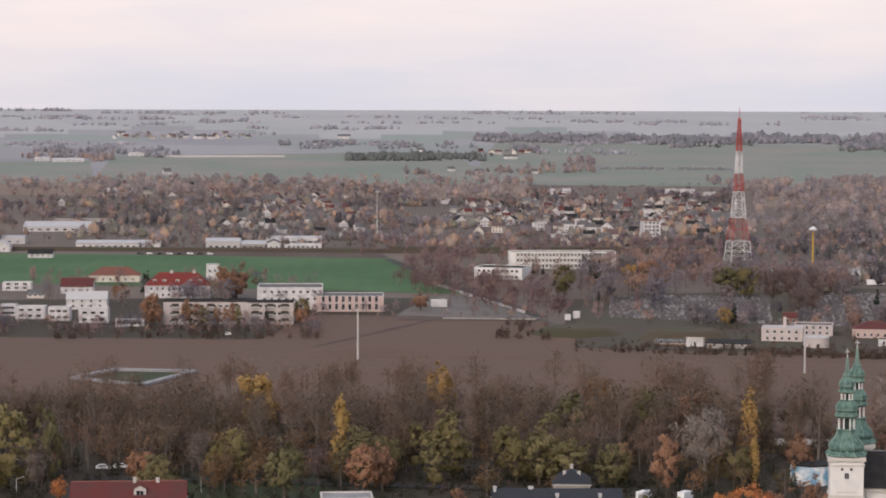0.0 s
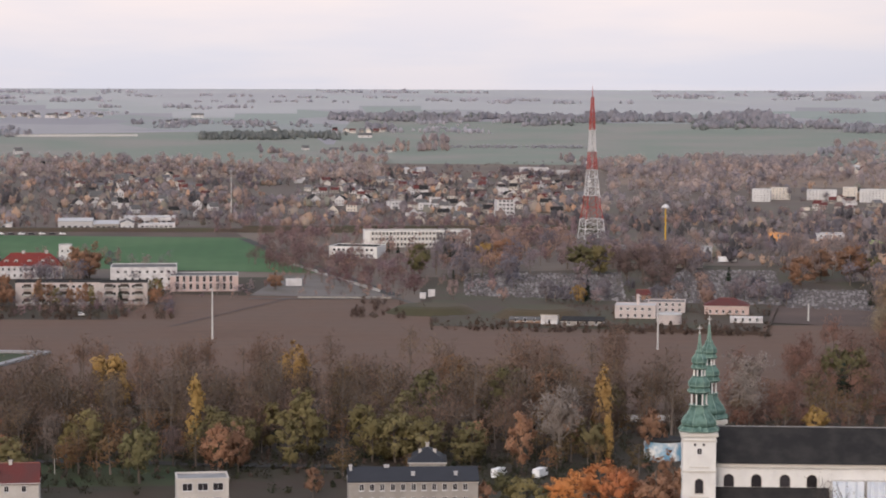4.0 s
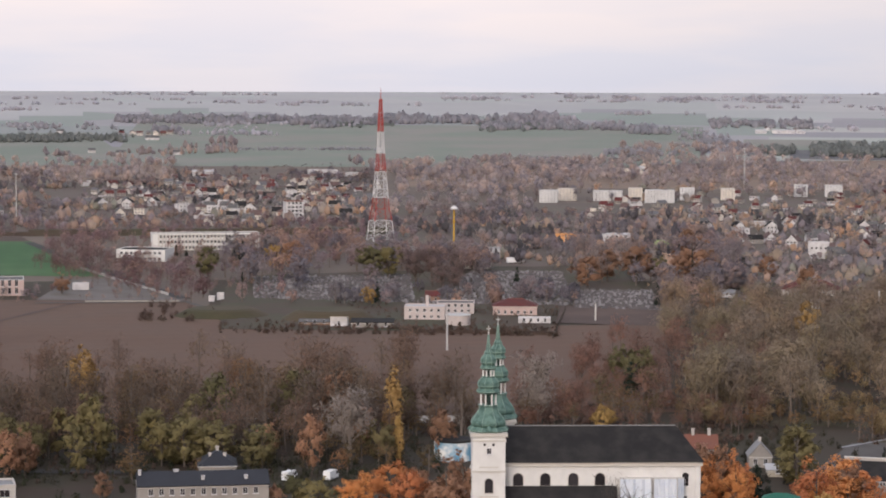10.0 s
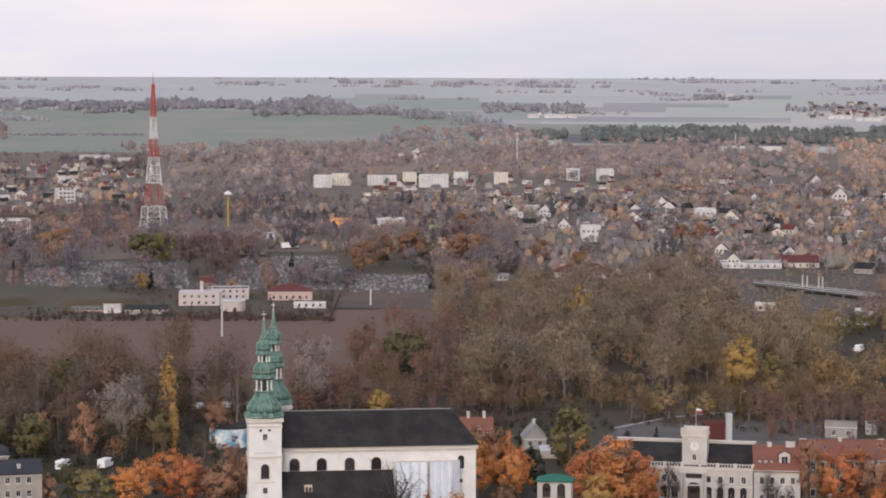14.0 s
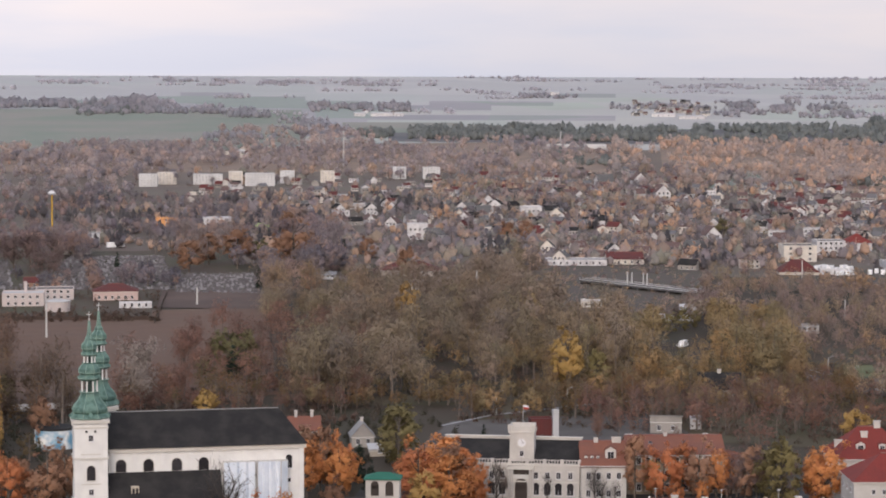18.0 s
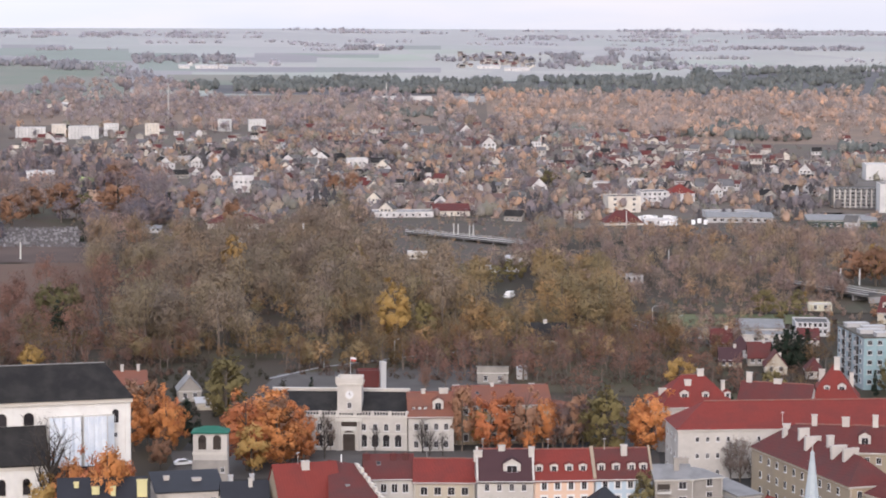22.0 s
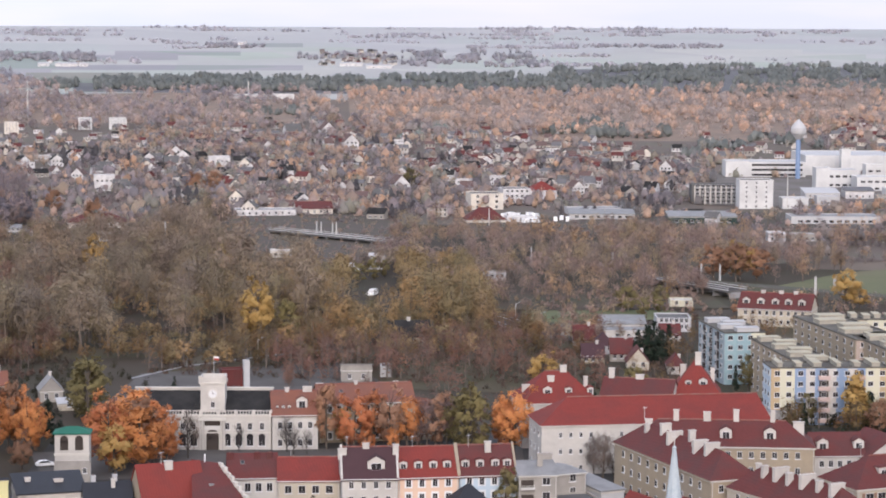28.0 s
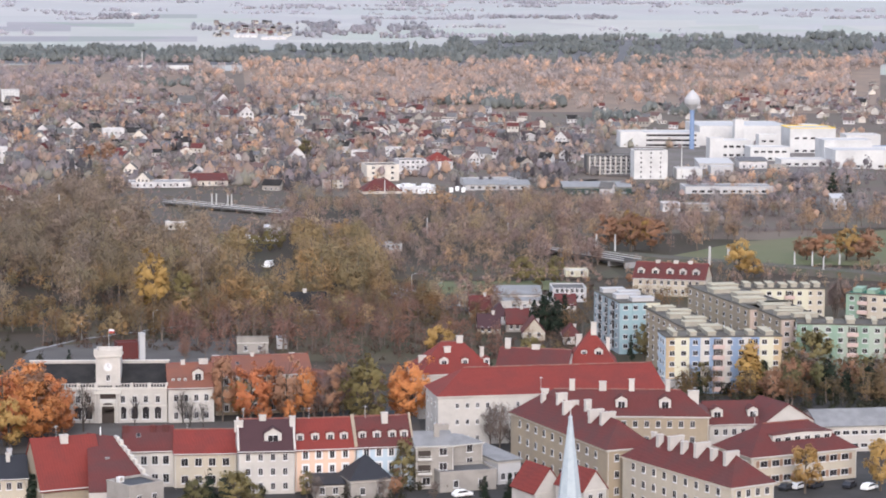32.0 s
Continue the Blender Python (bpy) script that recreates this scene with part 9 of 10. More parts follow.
tree("poplar", 355.2, 490.5, 16.5, 1.7)
tree("poplar", 356.3, 491.2, 14.5, 1.5)
tree("conifer", 362.4, 494.1, 9.5, 1.2)
tree("conifer", 378.0, 486.2, 11.0, 1.3)
tree("conifer", 384.5, 478.1, 11.0, 1.5)
tree("conifer", 381.9, 484.2, 8.8, 1.3)
tree("green", 374.0, 498.0, 10.5, 1.2)
tree("willow", 387.3, 505.5, 14.8, 1.3)
tree("rust", 354.8, 479.3, 10.0, 1.0)
tree("purple", 475.7, 604.0, 10.1, 1.6)
tree("purple", 478.1, 595.5, 10.0, 1.5)
tree("orange", 465.8, 609.0, 7.3, 1.0)
tree("green", 422.3, 588.6, 8.7, 0.9)
tree("green", 365.5, 555.5, 11.1, 0.8)
tree("conifer", 362.4, 557.1, 7.9, 0.8)
tree("rust", 511.0, 803.0, 14.5, 1.5)
tree("yellow", 521.0, 799.0, 16.0, 1.2)
tree("rust", 515.5, 793.6, 15.5, 1.3)
tree("rust", 525.9, 794.1, 13.8, 1.4)
tree("yellow", 506.8, 706.2, 14.5, 1.3)
tree("yellow", 509.0, 701.3, 7.7, 1.6)
tree("rust", 560.0, 736.4, 12.5, 1.4)
tree("rust", 564.7, 731.9, 11.7, 1.6)
tree("yellow", 573.9, 729.5, 13.8, 1.3)
tree("rust", 581.8, 725.6, 12.6, 1.5)
tree("rust", 576.6, 726.0, 11.3, 1.6)
tree("willow", 426.2, 727.6, 10.1, 1.2)
tree("willow", 437.1, 722.1, 9.7, 1.1)
tree("willow", 427.5, 717.9, 7.0, 1.2)
tree("yellow", 467.1, 765.6, 4.3, 1.2)
tree("green", 178.7, 434.9, 7.1, 1.3)
tree("willow", 185.4, 429.7, 9.0, 1.2)
tree("green", 190.1, 430.7, 5.9, 1.2)
tree("conifer", 150.1, 449.6, 7.9, 1.5)
tree("conifer", 152.0, 448.7, 6.2, 1.6)
tree("bare", 203.8, 430.8, 5.9, 1.1)
tree("bare", 214.9, 422.1, 5.7, 1.0)
tree("orange", 166.1, 517.7, 17.6, 1.2)
tree("orange", 171.6, 513.4, 16.0, 1.3)
tree("orange", 181.3, 521.5, 11.2, 0.9)
tree("yellow", 165.2, 510.7, 12.8, 1.1)
tree("sparse", 188.1, 525.9, 13.0, 0.9)
tree("orange", 236.7, 526.3, 13.1, 1.1)
tree("yellow", 227.7, 524.8, 10.1, 0.9)
tree("willow", 253.1, 509.2, 14.3, 1.0)
tree("sparse", 201.2, 526.6, 7.5, 0.9)
tree("sparse", 212.7, 519.9, 7.7, 1.1)
tree("sparse", 215.6, 518.4, 6.8, 1.0)
tree("bare", 286.1, 447.1, 7.6, 1.1)
tree("sparse", 290.4, 442.0, 7.3, 1.2)
tree("bare", 275.1, 408.9, 7.1, 0.9)
tree("sparse", 278.2, 452.7, 7.0, 1.0)
tree("sparse", 266.2, 458.9, 8.9, 0.9)
tree("rust", 247.0, 512.4, 12.9, 0.8)
tree("sparse", 250.3, 500.6, 9.0, 0.8)
tree("conifer", 234.7, 414.9, 5.7, 1.2)
tree("conifer", 239.3, 412.5, 6.3, 1.2)
tree("bare", 225.4, 419.6, 4.6, 1.0)
tree("rust", 276.5, 405.6, 8.2, 1.0)
tree("rust", 462.7, 700.3, 5.0, 1.4)
tree("willow", 468.2, 694.0, 5.0, 1.5)
tree("green", 475.8, 690.2, 4.2, 1.5)
tree("rust", 458.7, 705.9, 5.0, 1.2)
tree("purple", 266.4, 417.2, 7.1, 0.9)
tree("bare", 270.6, 415.0, 7.1, 1.0)
tree("rust", -117.9, 1082.6, 13.5, 0.6)
tree("rust", -103.6, 1083.1, 12.5, 0.5)
tree("rust", -96.2, 1078.0, 12.2, 0.5)
tree("rust", -136.2, 1087.4, 13.9, 0.7)
tree("rust", -110.1, 1244.2, 18.8, 1.5)
tree("rust", -113.9, 1237.0, 17.8, 1.2)
tree("conifer", -159.1, 1271.3, 12.9, 0.9)
tree("rust", -166.1, 1217.5, 12.6, 1.3)
tree("rust", -136.8, 1109.6, 13.4, 1.1)
tree("rust", -114.1, 1096.4, 10.5, 0.9)
tree("yellow", -119.4, 1096.2, 10.5, 0.8)
tree("conifer", -82.1, 1097.6, 9.2, 0.9)
tree("willow", -66.4, 1112.2, 12.0, 1.2)
tree("yellow", -71.7, 1112.0, 8.0, 1.0)
tree("rust", -10.9, 1174.4, 10.7, 1.2)
tree("conifer", 90.2, 1361.7, 13.1, 1.2)
tree("conifer", 85.3, 1361.4, 10.4, 1.2)
tree("conifer", 95.7, 1370.4, 9.2, 1.2)
tree("green", 65.5, 1262.4, 18.1, 1.2)
tree("conifer", 79.2, 1194.0, 8.6, 0.9)
tree("yellow", 131.4, 1091.7, 10.5, 1.0)
tree("rust", 112.7, 1282.9, 18.5, 1.4)
tree("yellow", 105.0, 1301.6, 15.6, 1.2)
tree("purple", 168.5, 1197.5, 21.7, 1.5)
tree("purple", 177.2, 1197.9, 21.7, 1.5)
tree("purple", 187.2, 1188.5, 22.4, 1.4)
tree("green", 151.6, 1248.0, 19.5, 1.5)
tree("willow", 160.6, 1248.4, 18.1, 1.3)
tree("conifer", 137.1, 1105.7, 10.7, 0.9)
tree("rust", 250.8, 1161.8, 17.6, 1.5)
tree("rust", 273.3, 1216.4, 17.9, 1.3)
tree("rust", 308.4, 1202.8, 15.4, 1.2)
tree("rust", 317.6, 1208.3, 23.9, 1.5)
tree("rust", 367.0, 1410.6, 15.7, 1.3)
tree("green", 299.8, 1211.6, 14.9, 1.3)
tree("rust", 288.0, 1213.7, 19.4, 1.6)
tree("conifer", 265.1, 1073.3, 10.6, 1.0)
tree("conifer", 223.1, 1207.8, 8.8, 1.2)
tree("conifer", 348.6, 1221.1, 12.1, 1.2)
tree("rust", 361.2, 1218.8, 13.7, 1.2)
tree("rust", 347.0, 1102.6, 16.6, 1.3)
tree("rust", 489.8, 1318.5, 13.5, 1.3)
tree("rust", 470.7, 1299.8, 14.9, 1.3)
tree("rust", 284.3, 1055.6, 10.5, 1.3)
tree("conifer", 463.4, 1279.7, 9.8, 1.5)
tree("rust", 285.8, 1053.0, 11.0, 1.2)
tree("green", 613.6, 1308.7, 13.8, 1.4)
tree("rust", 678.7, 889.0, 8.6, 1.3)
tree("conifer", 753.9, 971.2, 11.8, 1.6)
tree("conifer", 760.5, 968.1, 10.3, 1.4)
tree("rust", -133.1, 1090.0, 11.5, 1.1)
tree("willow", -110.6, 1091.0, 9.5, 0.7)
tree("rust", -100.6, 1091.0, 9.0, 0.6)
tree("willow", -94.4, 1091.0, 9.6, 0.7)
tree("rust", -65.4, 1094.0, 11.0, 1.0)
tree("rust", -108.0, 1236.0, 17.5, 1.25)
tree("rust", -113.5, 1240.0, 14.0, 1.0)
tree("conifer", -159.5, 1262.0, 12.5, 1.0)
tree("conifer", -81.5, 1092.0, 8.5, 1.0)
tree("conifer", 54.8, 1419.9, 7.0, 1.3)
tree("conifer", 60.5, 1417.0, 5.5, 1.3)
tree("conifer", 71.6, 1413.2, 6.5, 1.2)
tree("conifer", 92.9, 1402.9, 8.5, 1.4)
tree("conifer", 100.6, 1418.0, 10.0, 1.2)
tree("conifer", 181.4, 770.9, 11.5, 1.9)
tree("green", 183.0, 773.0, 13.0, 1.1)
tree("purple", 174.4, 1151.9, 14.0, 1.6)
tree("purple", 182.0, 1156.0, 12.5, 1.5)
tree("conifer", 375.4, 633.0, 8.0, 1.4)
tree("conifer", 375.1, 627.4, 10.0, 1.4)
tree("conifer", 378.8, 628.7, 11.0, 1.4)
tree("conifer", 378.3, 623.2, 9.0, 1.4)
tree("conifer", 383.2, 627.2, 10.0, 1.4)
tree("conifer", 385.0, 636.7, 8.0, 1.4)
# groves
grove("bare bare purple rust green willow", ((-125, 613), (-12, 620), (-13, 658), (-133, 655)), 14, 11, 15, 5)
grove("bare bare purple rust green willow", ((-12, 624), (97, 630), (103, 671), (-13, 668)), 12, 11, 15, 6)
grove("rust bare green conifer willow", ((343, 498), (382, 469), (408, 501), (360, 519)), 22, 7, 10, 12)
grove("rust bare purple willow", ((367, 555), (371, 553), (402, 599), (397, 601)), 4, 8, 11, 13)
grove("purple rust bare", ((451, 581), (463, 568), (491, 604), (477, 615)), 7, 11, 14, 14)
copse("bare_park_trees", "tall grey-brown bare trees standing close in the river park", ((((-137, 660), (-13, 663), (-15, 736), (-155, 745)), 74, 12, 18, 0.08), (((-155, 739), (-11, 739), (-13, 828), (-172, 819)), 76, 13, 19, 0.05), (((-13, 663), (102, 665), (113, 739), (-15, 736)), 55, 13, 18, 0.04), (((-11, 724), (98, 722), (112, 826), (-13, 826)), 64, 14, 19, 0.05),), BARE_PARK, 31, 0.26, 0.3, 1)
copse("dark_park_wood", "dark brown leafless wood behind the park street", ((((-150, 690), (-10, 695), (-12, 745), (-165, 745)), 120, 8, 13, 0.3), (((-12, 690), (112, 690), (118, 735), (-14, 745)), 90, 8, 13, 0.3), (((-140, 655), (-10, 660), (-12, 695), (-150, 695)), 60, 5, 9, 0.5), (((20, 650), (100, 650), (106, 690), (20, 695)), 40, 5, 9, 0.5)), DARK_PARK, 46, 0.16, 0.12, 1.5)
copse("tall_park_trees", "very tall slender bare trees standing before the field", ((((-150, 675), (-8, 680), (-10, 740), (-160, 740)), 40, 19, 24, 0.0), (((-8, 680), (110, 685), (116, 735), (-10, 740)), 26, 18, 23, 0.0)), DARK_PARK, 47, 0.28, 0.5, 0.9)
copse("olive_park_trees", "olive and brown trees in thin leaf near the river", ((((13, 701), (93, 692), (106, 793), (15, 791)), 34, 10, 15, 0.8), (((-61, 624), (12, 630), (14, 737), (-71, 735)), 38, 9, 14, 0.8), (((94, 697), (191, 680), (207, 738), (136, 738)), 30, 9, 14, 0.3), (((225, 663), (333, 629), (367, 691), (292, 708)), 50, 9, 13, 0.4), (((-128, 618), (-58, 626), (-67, 723), (-152, 733)), 38, 8, 13, 0.8), (((12, 621), (93, 622), (105, 703), (13, 701)), 34, 6, 11, 0.8),), OLIVE_PARK, 32, 0.2, 0.2, 1.1)
copse("estate_thicket", "brown and olive bushes crowding below the housing blocks", ((((339, 495), (379, 465), (407, 500), (362, 522)), 80, 6, 10, 0.5), (((345, 566), (373, 552), (401, 606), (376, 612)), 26, 5, 9, 0.4), (((419, 647), (444, 635), (456, 653), (432, 665)), 30, 5, 8, 0.3), (((337, 600), (352, 562), (430, 690), (388, 695)), 50, 4, 8, 0.3),), OLIVE_PARK, 35, 0.16, 0.12, 1.15)
copse("purple_park_trees", "purple-brown trees behind the market houses", ((((255, 635), (313, 604), (338, 653), (269, 670)), 60, 8, 12, 0.2), (((288, 595), (330, 577), (382, 669), (343, 686)), 50, 8, 11, 0.2), (((132, 695), (194, 683), (200, 706), (136, 719)), 26, 6, 10, 0.2), (((242, 512), (268, 499), (287, 542), (263, 555)), 24, 5, 9, 0.6), (((249, 612), (288, 584), (317, 642), (270, 663)), 34, 5, 8, 0.3),), PURPLE_PARK, 33, 0.16, 0.15, 1.1)
# woodland that nobody could count
copse("riverside_wood", "dense grey-brown riverside wood, mostly bare of leaves", ((((186, 707), (294, 708), (365, 879), (262, 902)), 175, 12.6, 24, 0.06), (((220, 883), (341, 844), (426, 1070), (254, 996)), 186, 12.6, 22.4, 0.06), (((344, 1035), (410, 1014), (447, 1130), (383, 1115)), 56, 14, 19.6, 0.06),), WOOD_MID, 3, 0.4, 0.16, 1.05)
copse("field_edge_wood", "dark brown bare trees and brush at the edge of the field", ((((132, 706), (205, 700), (228, 800), (150, 790)), 46, 9, 15, 0.05), (((170, 800), (232, 780), (262, 900), (205, 905)), 50, 10, 16, 0.05), (((135, 700), (195, 690), (200, 735), (138, 740)), 40, 5, 9, 0.6)), PURPLE_PARK, 45, 0.36, 0.2, 1.1)
copse("riverside_thicket", "olive-green thicket between river and road", ((((259, 719), (350, 690), (417, 841), (318, 852)), 136, 11.6, 18.8, 0.45), (((307, 765), (367, 739), (413, 836), (355, 860)), 88, 13, 18.8, 0.45),), WOOD_GREEN, 4, 0.36, 0.1, 1.1)
copse("riverside_undergrowth", "olive and rusty young trees along the foot of the riverside wood", ((((190, 698), (292, 690), (325, 790), (210, 800)), 120, 5, 10, 0.7), (((225, 668), (335, 640), (372, 712), (290, 725)), 70, 5, 10, 0.7), (((235, 800), (330, 770), (370, 880), (262, 900)), 70, 7, 13, 0.5)), WOOD_GREEN, 44, 0.22, 0.04, 1.3)
copse("wood_edge_brush", "dense brown and olive brush along the edge of the riverside wood", ((((180, 694), (300, 684), (304, 712), (186, 722)), 110, 4, 8, 0.7), (((232, 668), (345, 632), (356, 668), (290, 700)), 80, 4, 8, 0.7), (((300, 690), (360, 672), (372, 705), (308, 722)), 50, 4, 8, 0.7)), OLIVE_PARK, 48, 0.2, 0.05, 1.3)
copse("riverside_scrub", "brown scrub and young trees beside the railway", ((((349, 842), (539, 781), (682, 990), (443, 1097)), 260, 8, 12.6, 0.12), (((395, 867), (493, 807), (588, 965), (471, 1021)), 248, 8, 12.6, 0.12), (((391, 764), (479, 760), (493, 807), (403, 851)), 105, 8, 12.6, 0.12), (((356, 664), (373, 656), (391, 696), (373, 694)), 19, 5.8, 9.2, 0.12), (((515, 844), (579, 812), (637, 894), (573, 940)), 93, 9.2, 13.8, 0.12), (((576, 812), (716, 829), (745, 863), (637, 894)), 93, 6.9, 11.5, 0.12),), WOOD_SCRUB, 6, 0.125, 0.05, 1.75)
woodland("railway_bushes", "low brown bushes along the railway and road", ((((420, 1056), (560, 997), (607, 1081), (459, 1106)), 90, 3, 5, 0.5), (((450, 707), (543, 643), (584, 691), (492, 753)), 130, 2.5, 5, 0.5), (((383, 739), (453, 716), (477, 767), (410, 792)), 190, 2, 5, 0.6),), WOOD_SCRUB, 50, 0.55, 6, slim=0.35, up=1.4)
woodland("field_hedge", "tangled brown hedge along the field edge", ((((-169, 1029), (-55, 1033), (-57, 1071), (-177, 1080)), 120, 2.5, 5, 0.5), (((72, 981), (193, 954), (196, 971), (74, 1004)), 150, 1.5, 3.5, 0.5), (((24, 1036), (56, 1027), (57, 1089), (31, 1102)), 40, 3, 5, 0.5), (((92, 691), (198, 657), (206, 684), (95, 708)), 120, 2, 5, 0.5), (((-145, 697), (93, 681), (101, 739), (-155, 745)), 190, 2, 5.5, 0.5),), HEDGE, 60, 0.6, 7, slim=0.4, up=1.2)
copse("road_trees", "row of purple-brown trees along the straight road", ((((-31, 1356), (47, 1102), (57, 1146), (-19, 1496)), 91, 8.8, 13.2, 0.3), (((17, 1279), (60, 1146), (71, 1361), (19, 1402)), 35, 4.4, 7.7, 0.3),), WOOD_PURPLE, 8, 0.12, 0.06, 1.5)
copse("cemetery_trees", "bare and rusty trees round the cemetery", ((((59, 1172), (107, 1163), (130, 1405), (71, 1415)), 39, 13.2, 19.2, 0.45), (((115, 1245), (206, 1211), (239, 1409), (155, 1448)), 60, 13.2, 19.2, 0.45), (((231, 1189), (320, 1139), (395, 1406), (284, 1425)), 72, 13.2, 19.2, 0.45), (((252, 1009), (284, 1003), (332, 1170), (294, 1177)), 26, 12, 15.6, 0.45), (((74, 1118), (224, 1067), (249, 1186), (81, 1217)), 34, 7.2, 12, 0.45),), WOOD_TOWN, 9, 0.22, 0.05, 1.5)
copse("estate_trees", "bushes and small trees between the left houses", ((((-199, 1059), (-57, 1053), (-61, 1136), (-213, 1130)), 88, 4.4, 8.8, 0.4), (((-200, 1183), (-63, 1179), (-73, 1354), (-224, 1327)), 48, 7.7, 13.2, 0.4), (((-61, 1142), (-23, 1137), (-23, 1168), (-63, 1172)), 13, 4.4, 7.7, 0.4),), WOOD_TOWN, 10, 0.12, 0.06, 1.5)
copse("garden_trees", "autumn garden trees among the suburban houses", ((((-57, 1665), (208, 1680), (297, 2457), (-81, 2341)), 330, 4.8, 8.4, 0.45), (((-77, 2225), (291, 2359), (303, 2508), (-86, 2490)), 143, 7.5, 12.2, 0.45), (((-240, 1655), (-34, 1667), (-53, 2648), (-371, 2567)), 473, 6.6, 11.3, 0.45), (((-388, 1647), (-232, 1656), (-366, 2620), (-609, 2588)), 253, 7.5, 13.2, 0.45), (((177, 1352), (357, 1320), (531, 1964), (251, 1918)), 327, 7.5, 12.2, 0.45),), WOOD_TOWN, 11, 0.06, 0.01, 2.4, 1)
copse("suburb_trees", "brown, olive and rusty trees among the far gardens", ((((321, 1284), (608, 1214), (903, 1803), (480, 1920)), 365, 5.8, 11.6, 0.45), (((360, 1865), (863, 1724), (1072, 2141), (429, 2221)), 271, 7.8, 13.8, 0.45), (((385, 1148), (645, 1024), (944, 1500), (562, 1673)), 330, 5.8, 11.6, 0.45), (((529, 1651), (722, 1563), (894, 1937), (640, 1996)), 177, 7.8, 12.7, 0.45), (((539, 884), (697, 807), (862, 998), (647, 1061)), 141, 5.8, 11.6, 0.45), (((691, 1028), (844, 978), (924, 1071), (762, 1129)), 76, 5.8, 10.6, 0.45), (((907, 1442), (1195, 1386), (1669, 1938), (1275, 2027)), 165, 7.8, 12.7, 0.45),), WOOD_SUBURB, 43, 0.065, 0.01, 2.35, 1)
copse("town_edge_trees", "dense purple-brown trees round the school, railway and cemetery", ((((-12, 1313), (54, 1146), (59, 1582), (-30, 1636)), 128, 6.5, 10.8, 0.35), (((16, 1180), (96, 1158), (111, 1344), (21, 1343)), 98, 4.3, 7.6, 0.35), (((-54, 1590), (184, 1562), (201, 1710), (-60, 1769)), 248, 5.4, 9.7, 0.35), (((101, 1336), (191, 1309), (225, 1542), (119, 1523)), 112, 7.6, 13.0, 0.35), (((-61, 1136), (-23, 1125), (-27, 1180), (-63, 1172)), 18, 2.2, 4.3, 0.35),), WOOD_EDGETOWN, 19, 0.095, 0.02, 2.0)
copse("roadside_brush", "low purple-brown brush and young trees at the town edge", ((((-23, 1143), (48, 1128), (29, 1250), (-7, 1249)), 52, 2.2, 5.4, 0.35), (((-197, 1048), (-56, 1043), (-59, 1096), (-207, 1101)), 105, 3.2, 6.5, 0.35), (((-227, 1307), (-96, 1274), (-105, 1396), (-243, 1399)), 52, 4.3, 8.6, 0.35), (((265, 1059), (374, 1039), (413, 1149), (298, 1170)), 75, 4.3, 7.6, 0.35),), WOOD_EDGETOWN, 29, 0.095, 0.02, 2.0)
woodland("dark_garden_trees", "dark evergreen and bare trees between the houses", ((((-57, 1665), (208, 1680), (297, 2457), (-81, 2341)), 60, 6, 10, 0.45), (((177, 1352), (357, 1320), (476, 1760), (236, 1799)), 90, 7, 12, 0.45), (((311, 1246), (624, 1112), (903, 1803), (480, 1920)), 151, 6, 11, 0.45), (((-240, 1655), (-60, 1731), (-84, 2440), (-349, 2417)), 70, 7, 11, 0.45), (((385, 1148), (645, 1024), (907, 1442), (541, 1609)), 90, 6, 10, 0.45),), WOOD_DARKTOWN, 80, 0.9, 12, slim=0.3, up=1.6, mass=2)
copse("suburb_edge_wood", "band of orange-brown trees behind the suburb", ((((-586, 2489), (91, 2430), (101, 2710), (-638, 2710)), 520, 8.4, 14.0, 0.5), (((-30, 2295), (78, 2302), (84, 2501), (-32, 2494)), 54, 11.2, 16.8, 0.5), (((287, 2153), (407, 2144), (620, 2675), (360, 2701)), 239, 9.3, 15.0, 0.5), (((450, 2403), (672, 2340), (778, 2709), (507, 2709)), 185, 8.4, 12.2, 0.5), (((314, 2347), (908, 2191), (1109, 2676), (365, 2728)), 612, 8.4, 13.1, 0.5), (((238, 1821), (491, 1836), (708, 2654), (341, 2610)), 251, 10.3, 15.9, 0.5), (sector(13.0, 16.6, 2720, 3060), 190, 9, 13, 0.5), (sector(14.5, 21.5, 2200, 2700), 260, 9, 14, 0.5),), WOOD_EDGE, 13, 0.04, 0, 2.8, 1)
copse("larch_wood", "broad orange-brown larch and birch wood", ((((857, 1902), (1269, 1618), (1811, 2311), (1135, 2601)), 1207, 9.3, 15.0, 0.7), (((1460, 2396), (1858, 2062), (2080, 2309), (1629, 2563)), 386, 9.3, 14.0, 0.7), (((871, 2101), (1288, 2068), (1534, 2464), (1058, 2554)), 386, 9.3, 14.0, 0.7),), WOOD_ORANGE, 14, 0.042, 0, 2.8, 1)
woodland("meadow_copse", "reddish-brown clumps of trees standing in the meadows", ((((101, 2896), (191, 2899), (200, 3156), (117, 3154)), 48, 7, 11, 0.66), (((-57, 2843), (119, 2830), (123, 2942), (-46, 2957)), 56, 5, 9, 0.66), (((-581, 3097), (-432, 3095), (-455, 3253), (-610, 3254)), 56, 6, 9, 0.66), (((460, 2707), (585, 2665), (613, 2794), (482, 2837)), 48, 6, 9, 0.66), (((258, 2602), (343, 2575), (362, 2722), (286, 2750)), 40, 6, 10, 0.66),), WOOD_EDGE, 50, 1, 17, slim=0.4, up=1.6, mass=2)
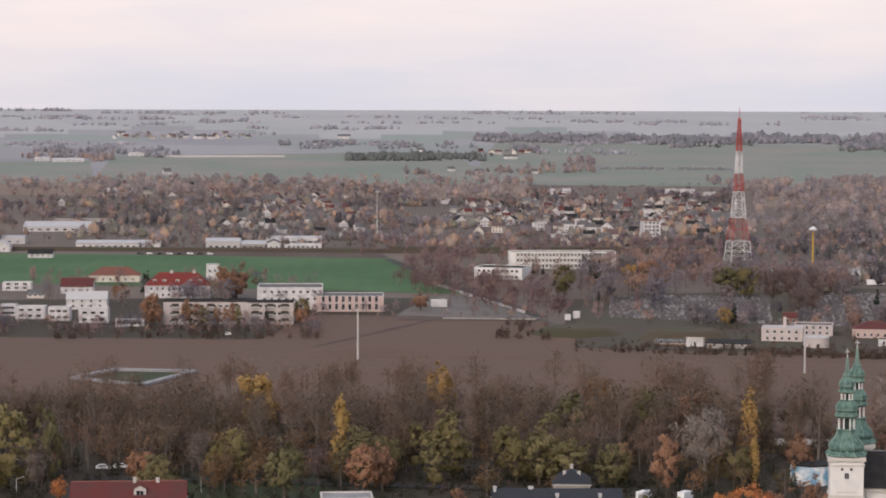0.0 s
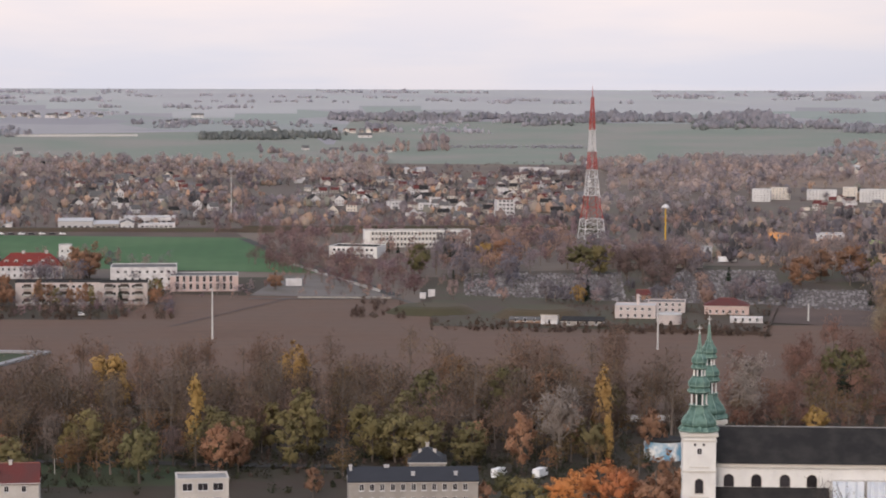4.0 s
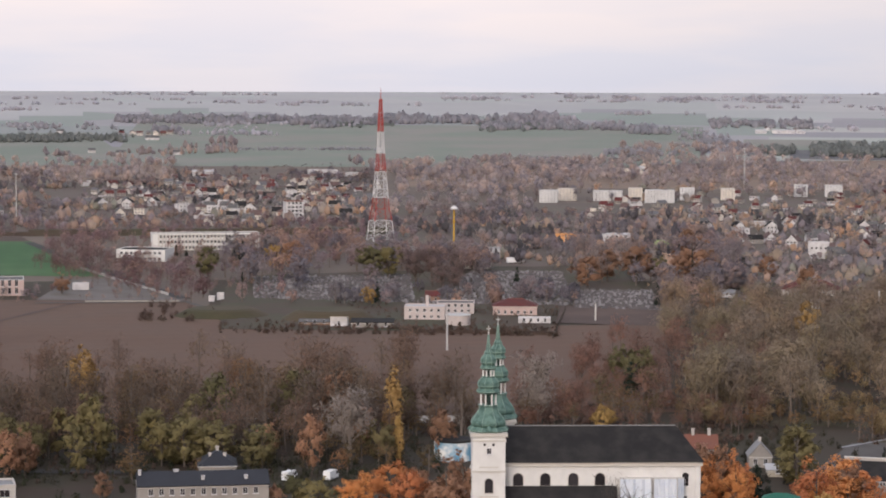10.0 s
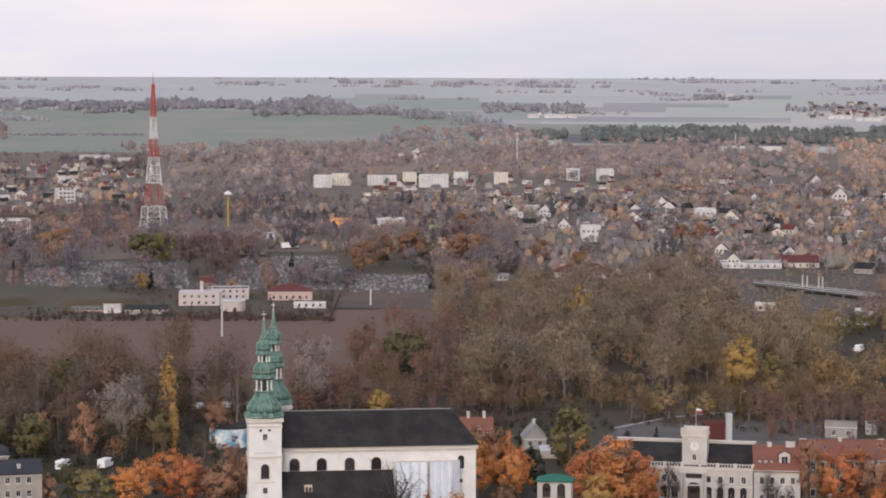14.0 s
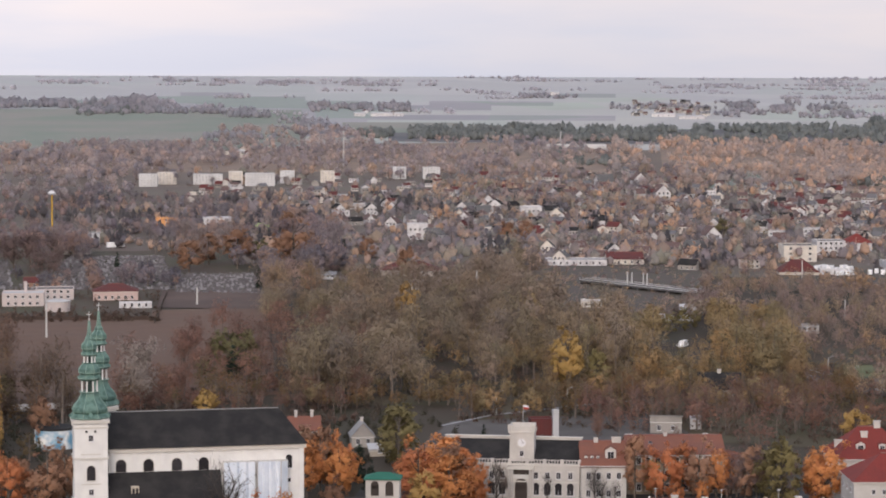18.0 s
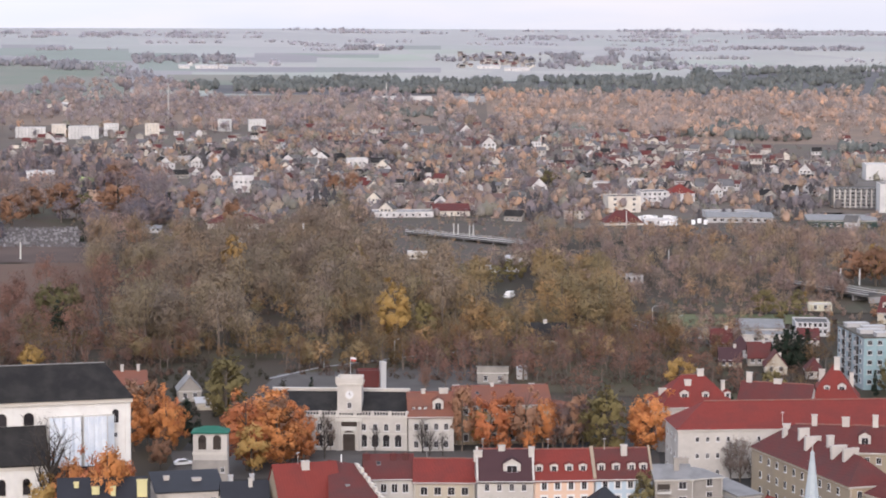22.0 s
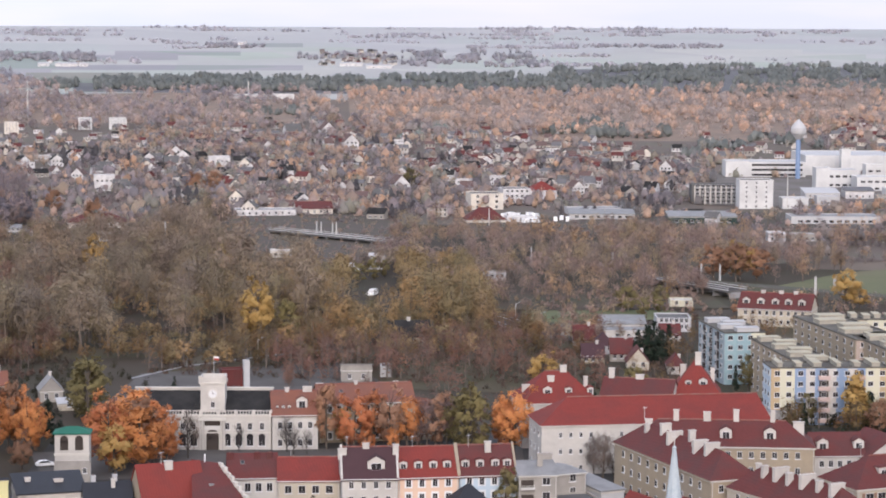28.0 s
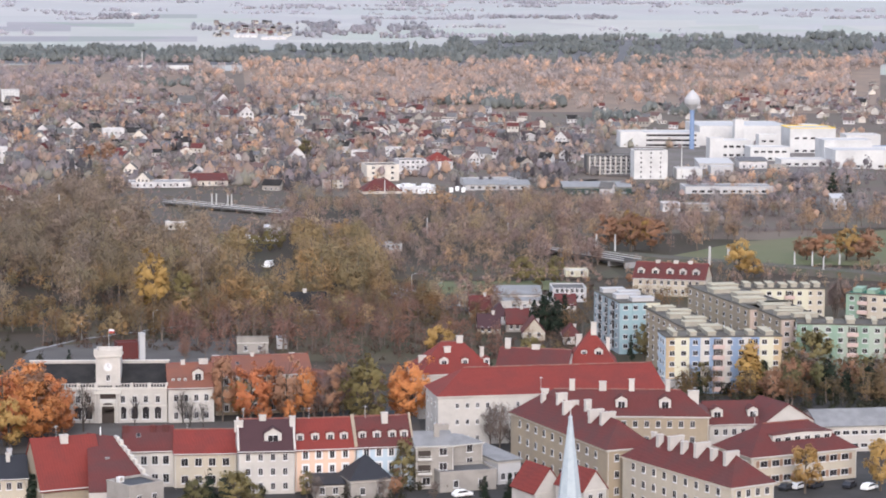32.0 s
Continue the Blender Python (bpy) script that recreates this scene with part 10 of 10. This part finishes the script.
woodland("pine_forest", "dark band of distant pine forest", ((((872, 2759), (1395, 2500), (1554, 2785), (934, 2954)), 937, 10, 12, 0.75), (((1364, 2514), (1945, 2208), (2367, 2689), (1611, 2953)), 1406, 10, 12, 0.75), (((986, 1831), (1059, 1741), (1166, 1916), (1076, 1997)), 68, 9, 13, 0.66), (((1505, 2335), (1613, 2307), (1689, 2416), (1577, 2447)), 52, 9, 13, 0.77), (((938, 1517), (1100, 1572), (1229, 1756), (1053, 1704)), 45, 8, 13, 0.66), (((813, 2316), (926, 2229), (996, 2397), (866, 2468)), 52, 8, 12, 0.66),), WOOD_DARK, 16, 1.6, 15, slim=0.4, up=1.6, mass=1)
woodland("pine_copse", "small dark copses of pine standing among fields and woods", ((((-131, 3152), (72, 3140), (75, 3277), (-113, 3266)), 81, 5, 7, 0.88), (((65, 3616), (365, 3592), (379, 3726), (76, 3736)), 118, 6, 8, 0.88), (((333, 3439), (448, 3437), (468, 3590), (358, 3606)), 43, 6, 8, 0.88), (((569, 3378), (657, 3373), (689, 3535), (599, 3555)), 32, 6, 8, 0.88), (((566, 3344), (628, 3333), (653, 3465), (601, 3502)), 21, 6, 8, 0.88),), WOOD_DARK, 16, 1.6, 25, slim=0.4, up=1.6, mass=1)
woodland("suburb_brush", "brown and ochre bushes filling the suburban gardens", ((sector(15.5, 21.0, 1190, 1560), 420, 3.5, 7.5, 0.8), (sector(20.5, 27.0, 1235, 1600), 480, 3.5, 7.5, 0.8), (sector(26.5, 33.0, 1290, 1600), 420, 3.5, 7.5, 0.8), (sector(31.0, 38.5, 1560, 1800), 260, 4, 8, 0.8), (sector(9.5, 16.0, 1330, 1750), 380, 3.5, 7.5, 0.8), (sector(-9.0, 7.0, 1690, 2350), 700, 4, 8, 0.9), (sector(13.0, 30.0, 1600, 2150), 650, 4, 8, 0.9), (sector(28.8, 38.5, 1230, 1300), 110, 3, 6, 0.8)), WOOD_SUBURB, 16, 1.4, 62, slim=0.5, up=1.2, mass=1)
YARDS = OPEN
OPEN = []
woodland("yard_brush", "low brown brush and weeds along the sidings", ((sector(20.2, 24.8, 1000, 1075), 190, 2, 5, 0.9), (sector(20.2, 24.8, 1090, 1230), 150, 1.5, 4, 0.9), (sector(29.0, 36.4, 1140, 1180), 200, 2.5, 5.5, 0.9), (sector(34.0, 38.4, 1290, 1390), 70, 2.5, 5, 0.8), (sector(26.3, 28.8, 1120, 1170), 60, 1.5, 3.5, 0.9)), WOOD_SCRUB, 24, 0.6, 61, slim=0.45, up=1.2)
OPEN = YARDS
FAR_WOODS = (  # headings and ranges of the far belts, their trees' height and number
    (0.8, 5.1, 3590, 3710, 9, 260), (5.0, 7.1, 3560, 3680, 9, 130), (7.0, 11.4, 3600, 3740, 10, 300), (-9.8, -6.4, 3215, 3415, 7, 150),
    (1.7, 2.4, 3330, 3430, 8, 36), (9.6, 10.5, 3450, 3560, 8, 50), (5.5, 6.0, 3480, 3550, 8, 26), (3.1, 7.0, 2995, 3015, 3, 120),
    (9.7, 13.2, 3455, 3620, 8, 200), (15.1, 17.5, 3510, 3670, 8, 130), (20.2, 21.6, 3885, 3970, 6, 60), (13.2, 14.1, 3355, 3570, 8, 60),
    (22.4, 24.9, 3585, 3720, 7, 90), (24.9, 28.4, 3415, 3800, 7, 240), (29.6, 32.6, 3930, 4020, 5, 110), (-4.0, 0.8, 3420, 3560, 6, 130), (14.3, 16.0, 2960, 3330, 6, 110), (12.6, 14.6, 2880, 2960, 7, 70))
FAR_BELTS = []
far_rng = random.Random(77)
for i in range(95):
    h0, r0 = far_rng.uniform(-12, 38), 3250 + 1450 * far_rng.random() ** 0.7
    span = far_rng.uniform(1.0, 4.5)
    FAR_BELTS.append((h0, h0 + span, r0, r0 + far_rng.uniform(20, 90), far_rng.uniform(2.5, 4.5), int(span * far_rng.uniform(8, 24))))
woodland("far_woods", "far woods tinted haze mauve-grey, standing between the fields", tuple((sector(a, b, r0, r1), n, h * 0.8, h * 1.15, 1.0) for a, b, r0, r1, h, n in FAR_WOODS), WOOD_BELT, 14, 1.7, 16, slim=0.4, up=1.2, mass=1)
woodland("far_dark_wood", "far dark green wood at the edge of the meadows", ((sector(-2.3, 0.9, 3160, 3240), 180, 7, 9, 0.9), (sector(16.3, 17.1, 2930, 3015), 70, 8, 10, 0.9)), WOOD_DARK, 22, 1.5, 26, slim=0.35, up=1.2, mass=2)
woodland("far_tree_belts", "far belts of trees in haze-pale grey-brown along the fields", tuple((sector(a, b, r0, r1), n, h * 0.8, h * 1.2, 1.5) for a, b, r0, r1, h, n in FAR_BELTS), WOOD_FAR, 6, 2.0, 18, slim=0.5, up=0.7, mass=1)
woodland("garden_shrubs", "low autumn shrubs and hedges filling the gardens", ((((-240, 1655), (208, 1680), (328, 2715), (-379, 2619)), 1125, 2, 4.5, 0.9), (((172, 1311), (357, 1320), (543, 2009), (269, 2052)), 525, 2, 4.5, 0.9), (((311, 1246), (663, 1139), (1168, 2008), (525, 2099)), 1187, 2, 4.5, 0.9), (((370, 1156), (645, 1024), (1073, 1706), (613, 1911)), 937, 2, 5, 0.9), (((521, 854), (706, 817), (930, 1078), (696, 1142)), 375, 2, 5, 0.9),), WOOD_SHRUB, 15, 1.0, 41, slim=0.45, up=1.2)
woodland("villa_shrubs", "dark garden shrubs and hedges round the villas", ((((56, 984), (193, 954), (203, 1006), (59, 1033)), 150, 1, 3, 0.8), (((109, 1023), (138, 1018), (150, 1109), (119, 1115)), 60, 1.5, 4, 0.7), (((175, 985), (198, 980), (219, 1082), (206, 1084)), 40, 1.5, 4.5, 0.6), (((161, 978), (171, 976), (193, 1101), (183, 1103)), 24, 2, 5, 0.6),), HEDGE, 26, 0.45, 52, slim=0.5, up=1.2)
woodland("park_undergrowth", "dark evergreen shrubs and ivy under the old town trees", ((((161, 594), (199, 587), (226, 669), (185, 687)), 70, 1.5, 3.5, 0.8), (((100, 587), (119, 583), (134, 656), (112, 660)), 40, 1.5, 4, 0.8), (((-125, 590), (92, 600), (97, 650), (-132, 650)), 260, 1.5, 4.5, 0.8), (((-131, 645), (97, 650), (106, 715), (-144, 709)), 260, 2, 5.5, 0.7), (((20, 575), (95, 560), (107, 631), (23, 648)), 90, 2, 5, 0.6),), UNDERGROWTH, 70, 0.42, 51, slim=0.5, up=1.0)
woodland("yard_shrubs", "dark evergreen shrubs in the yards between old houses", ((((327, 486), (371, 455), (396, 487), (349, 511)), 150, 2, 5, 0.7), (((178, 438), (192, 431), (201, 450), (187, 457)), 26, 2, 4, 0.7), (((204, 425), (241, 403), (250, 418), (213, 440)), 40, 1.5, 3.5, 0.7), (((243, 514), (268, 502), (277, 524), (255, 535)), 30, 1.5, 4, 0.6),), UNDERGROWTH, 70, 0.42, 53, slim=0.5, up=1.0)
woodland("leaf_litter_bushes", "brown undergrowth and bushes on the wood floor", ((((-129, 613), (96, 622), (127, 832), (-172, 819)), 520, 1.2, 3.2, 0.8), (((148, 696), (344, 678), (445, 899), (208, 907)), 800, 1.2, 4.2, 0.8), (((223, 658), (330, 577), (389, 681), (292, 708)), 420, 1.4, 4.0, 0.8), (((250, 601), (340, 582), (387, 664), (286, 690)), 150, 1.4, 3.8, 0.8), (((310, 591), (359, 567), (438, 699), (386, 732)), 260, 1.4, 3.8, 0.8), (((367, 555), (414, 509), (470, 578), (420, 632)), 160, 1.4, 4, 0.8),), HEDGE, 16, 0.6, 42, slim=0.5, up=1.0)
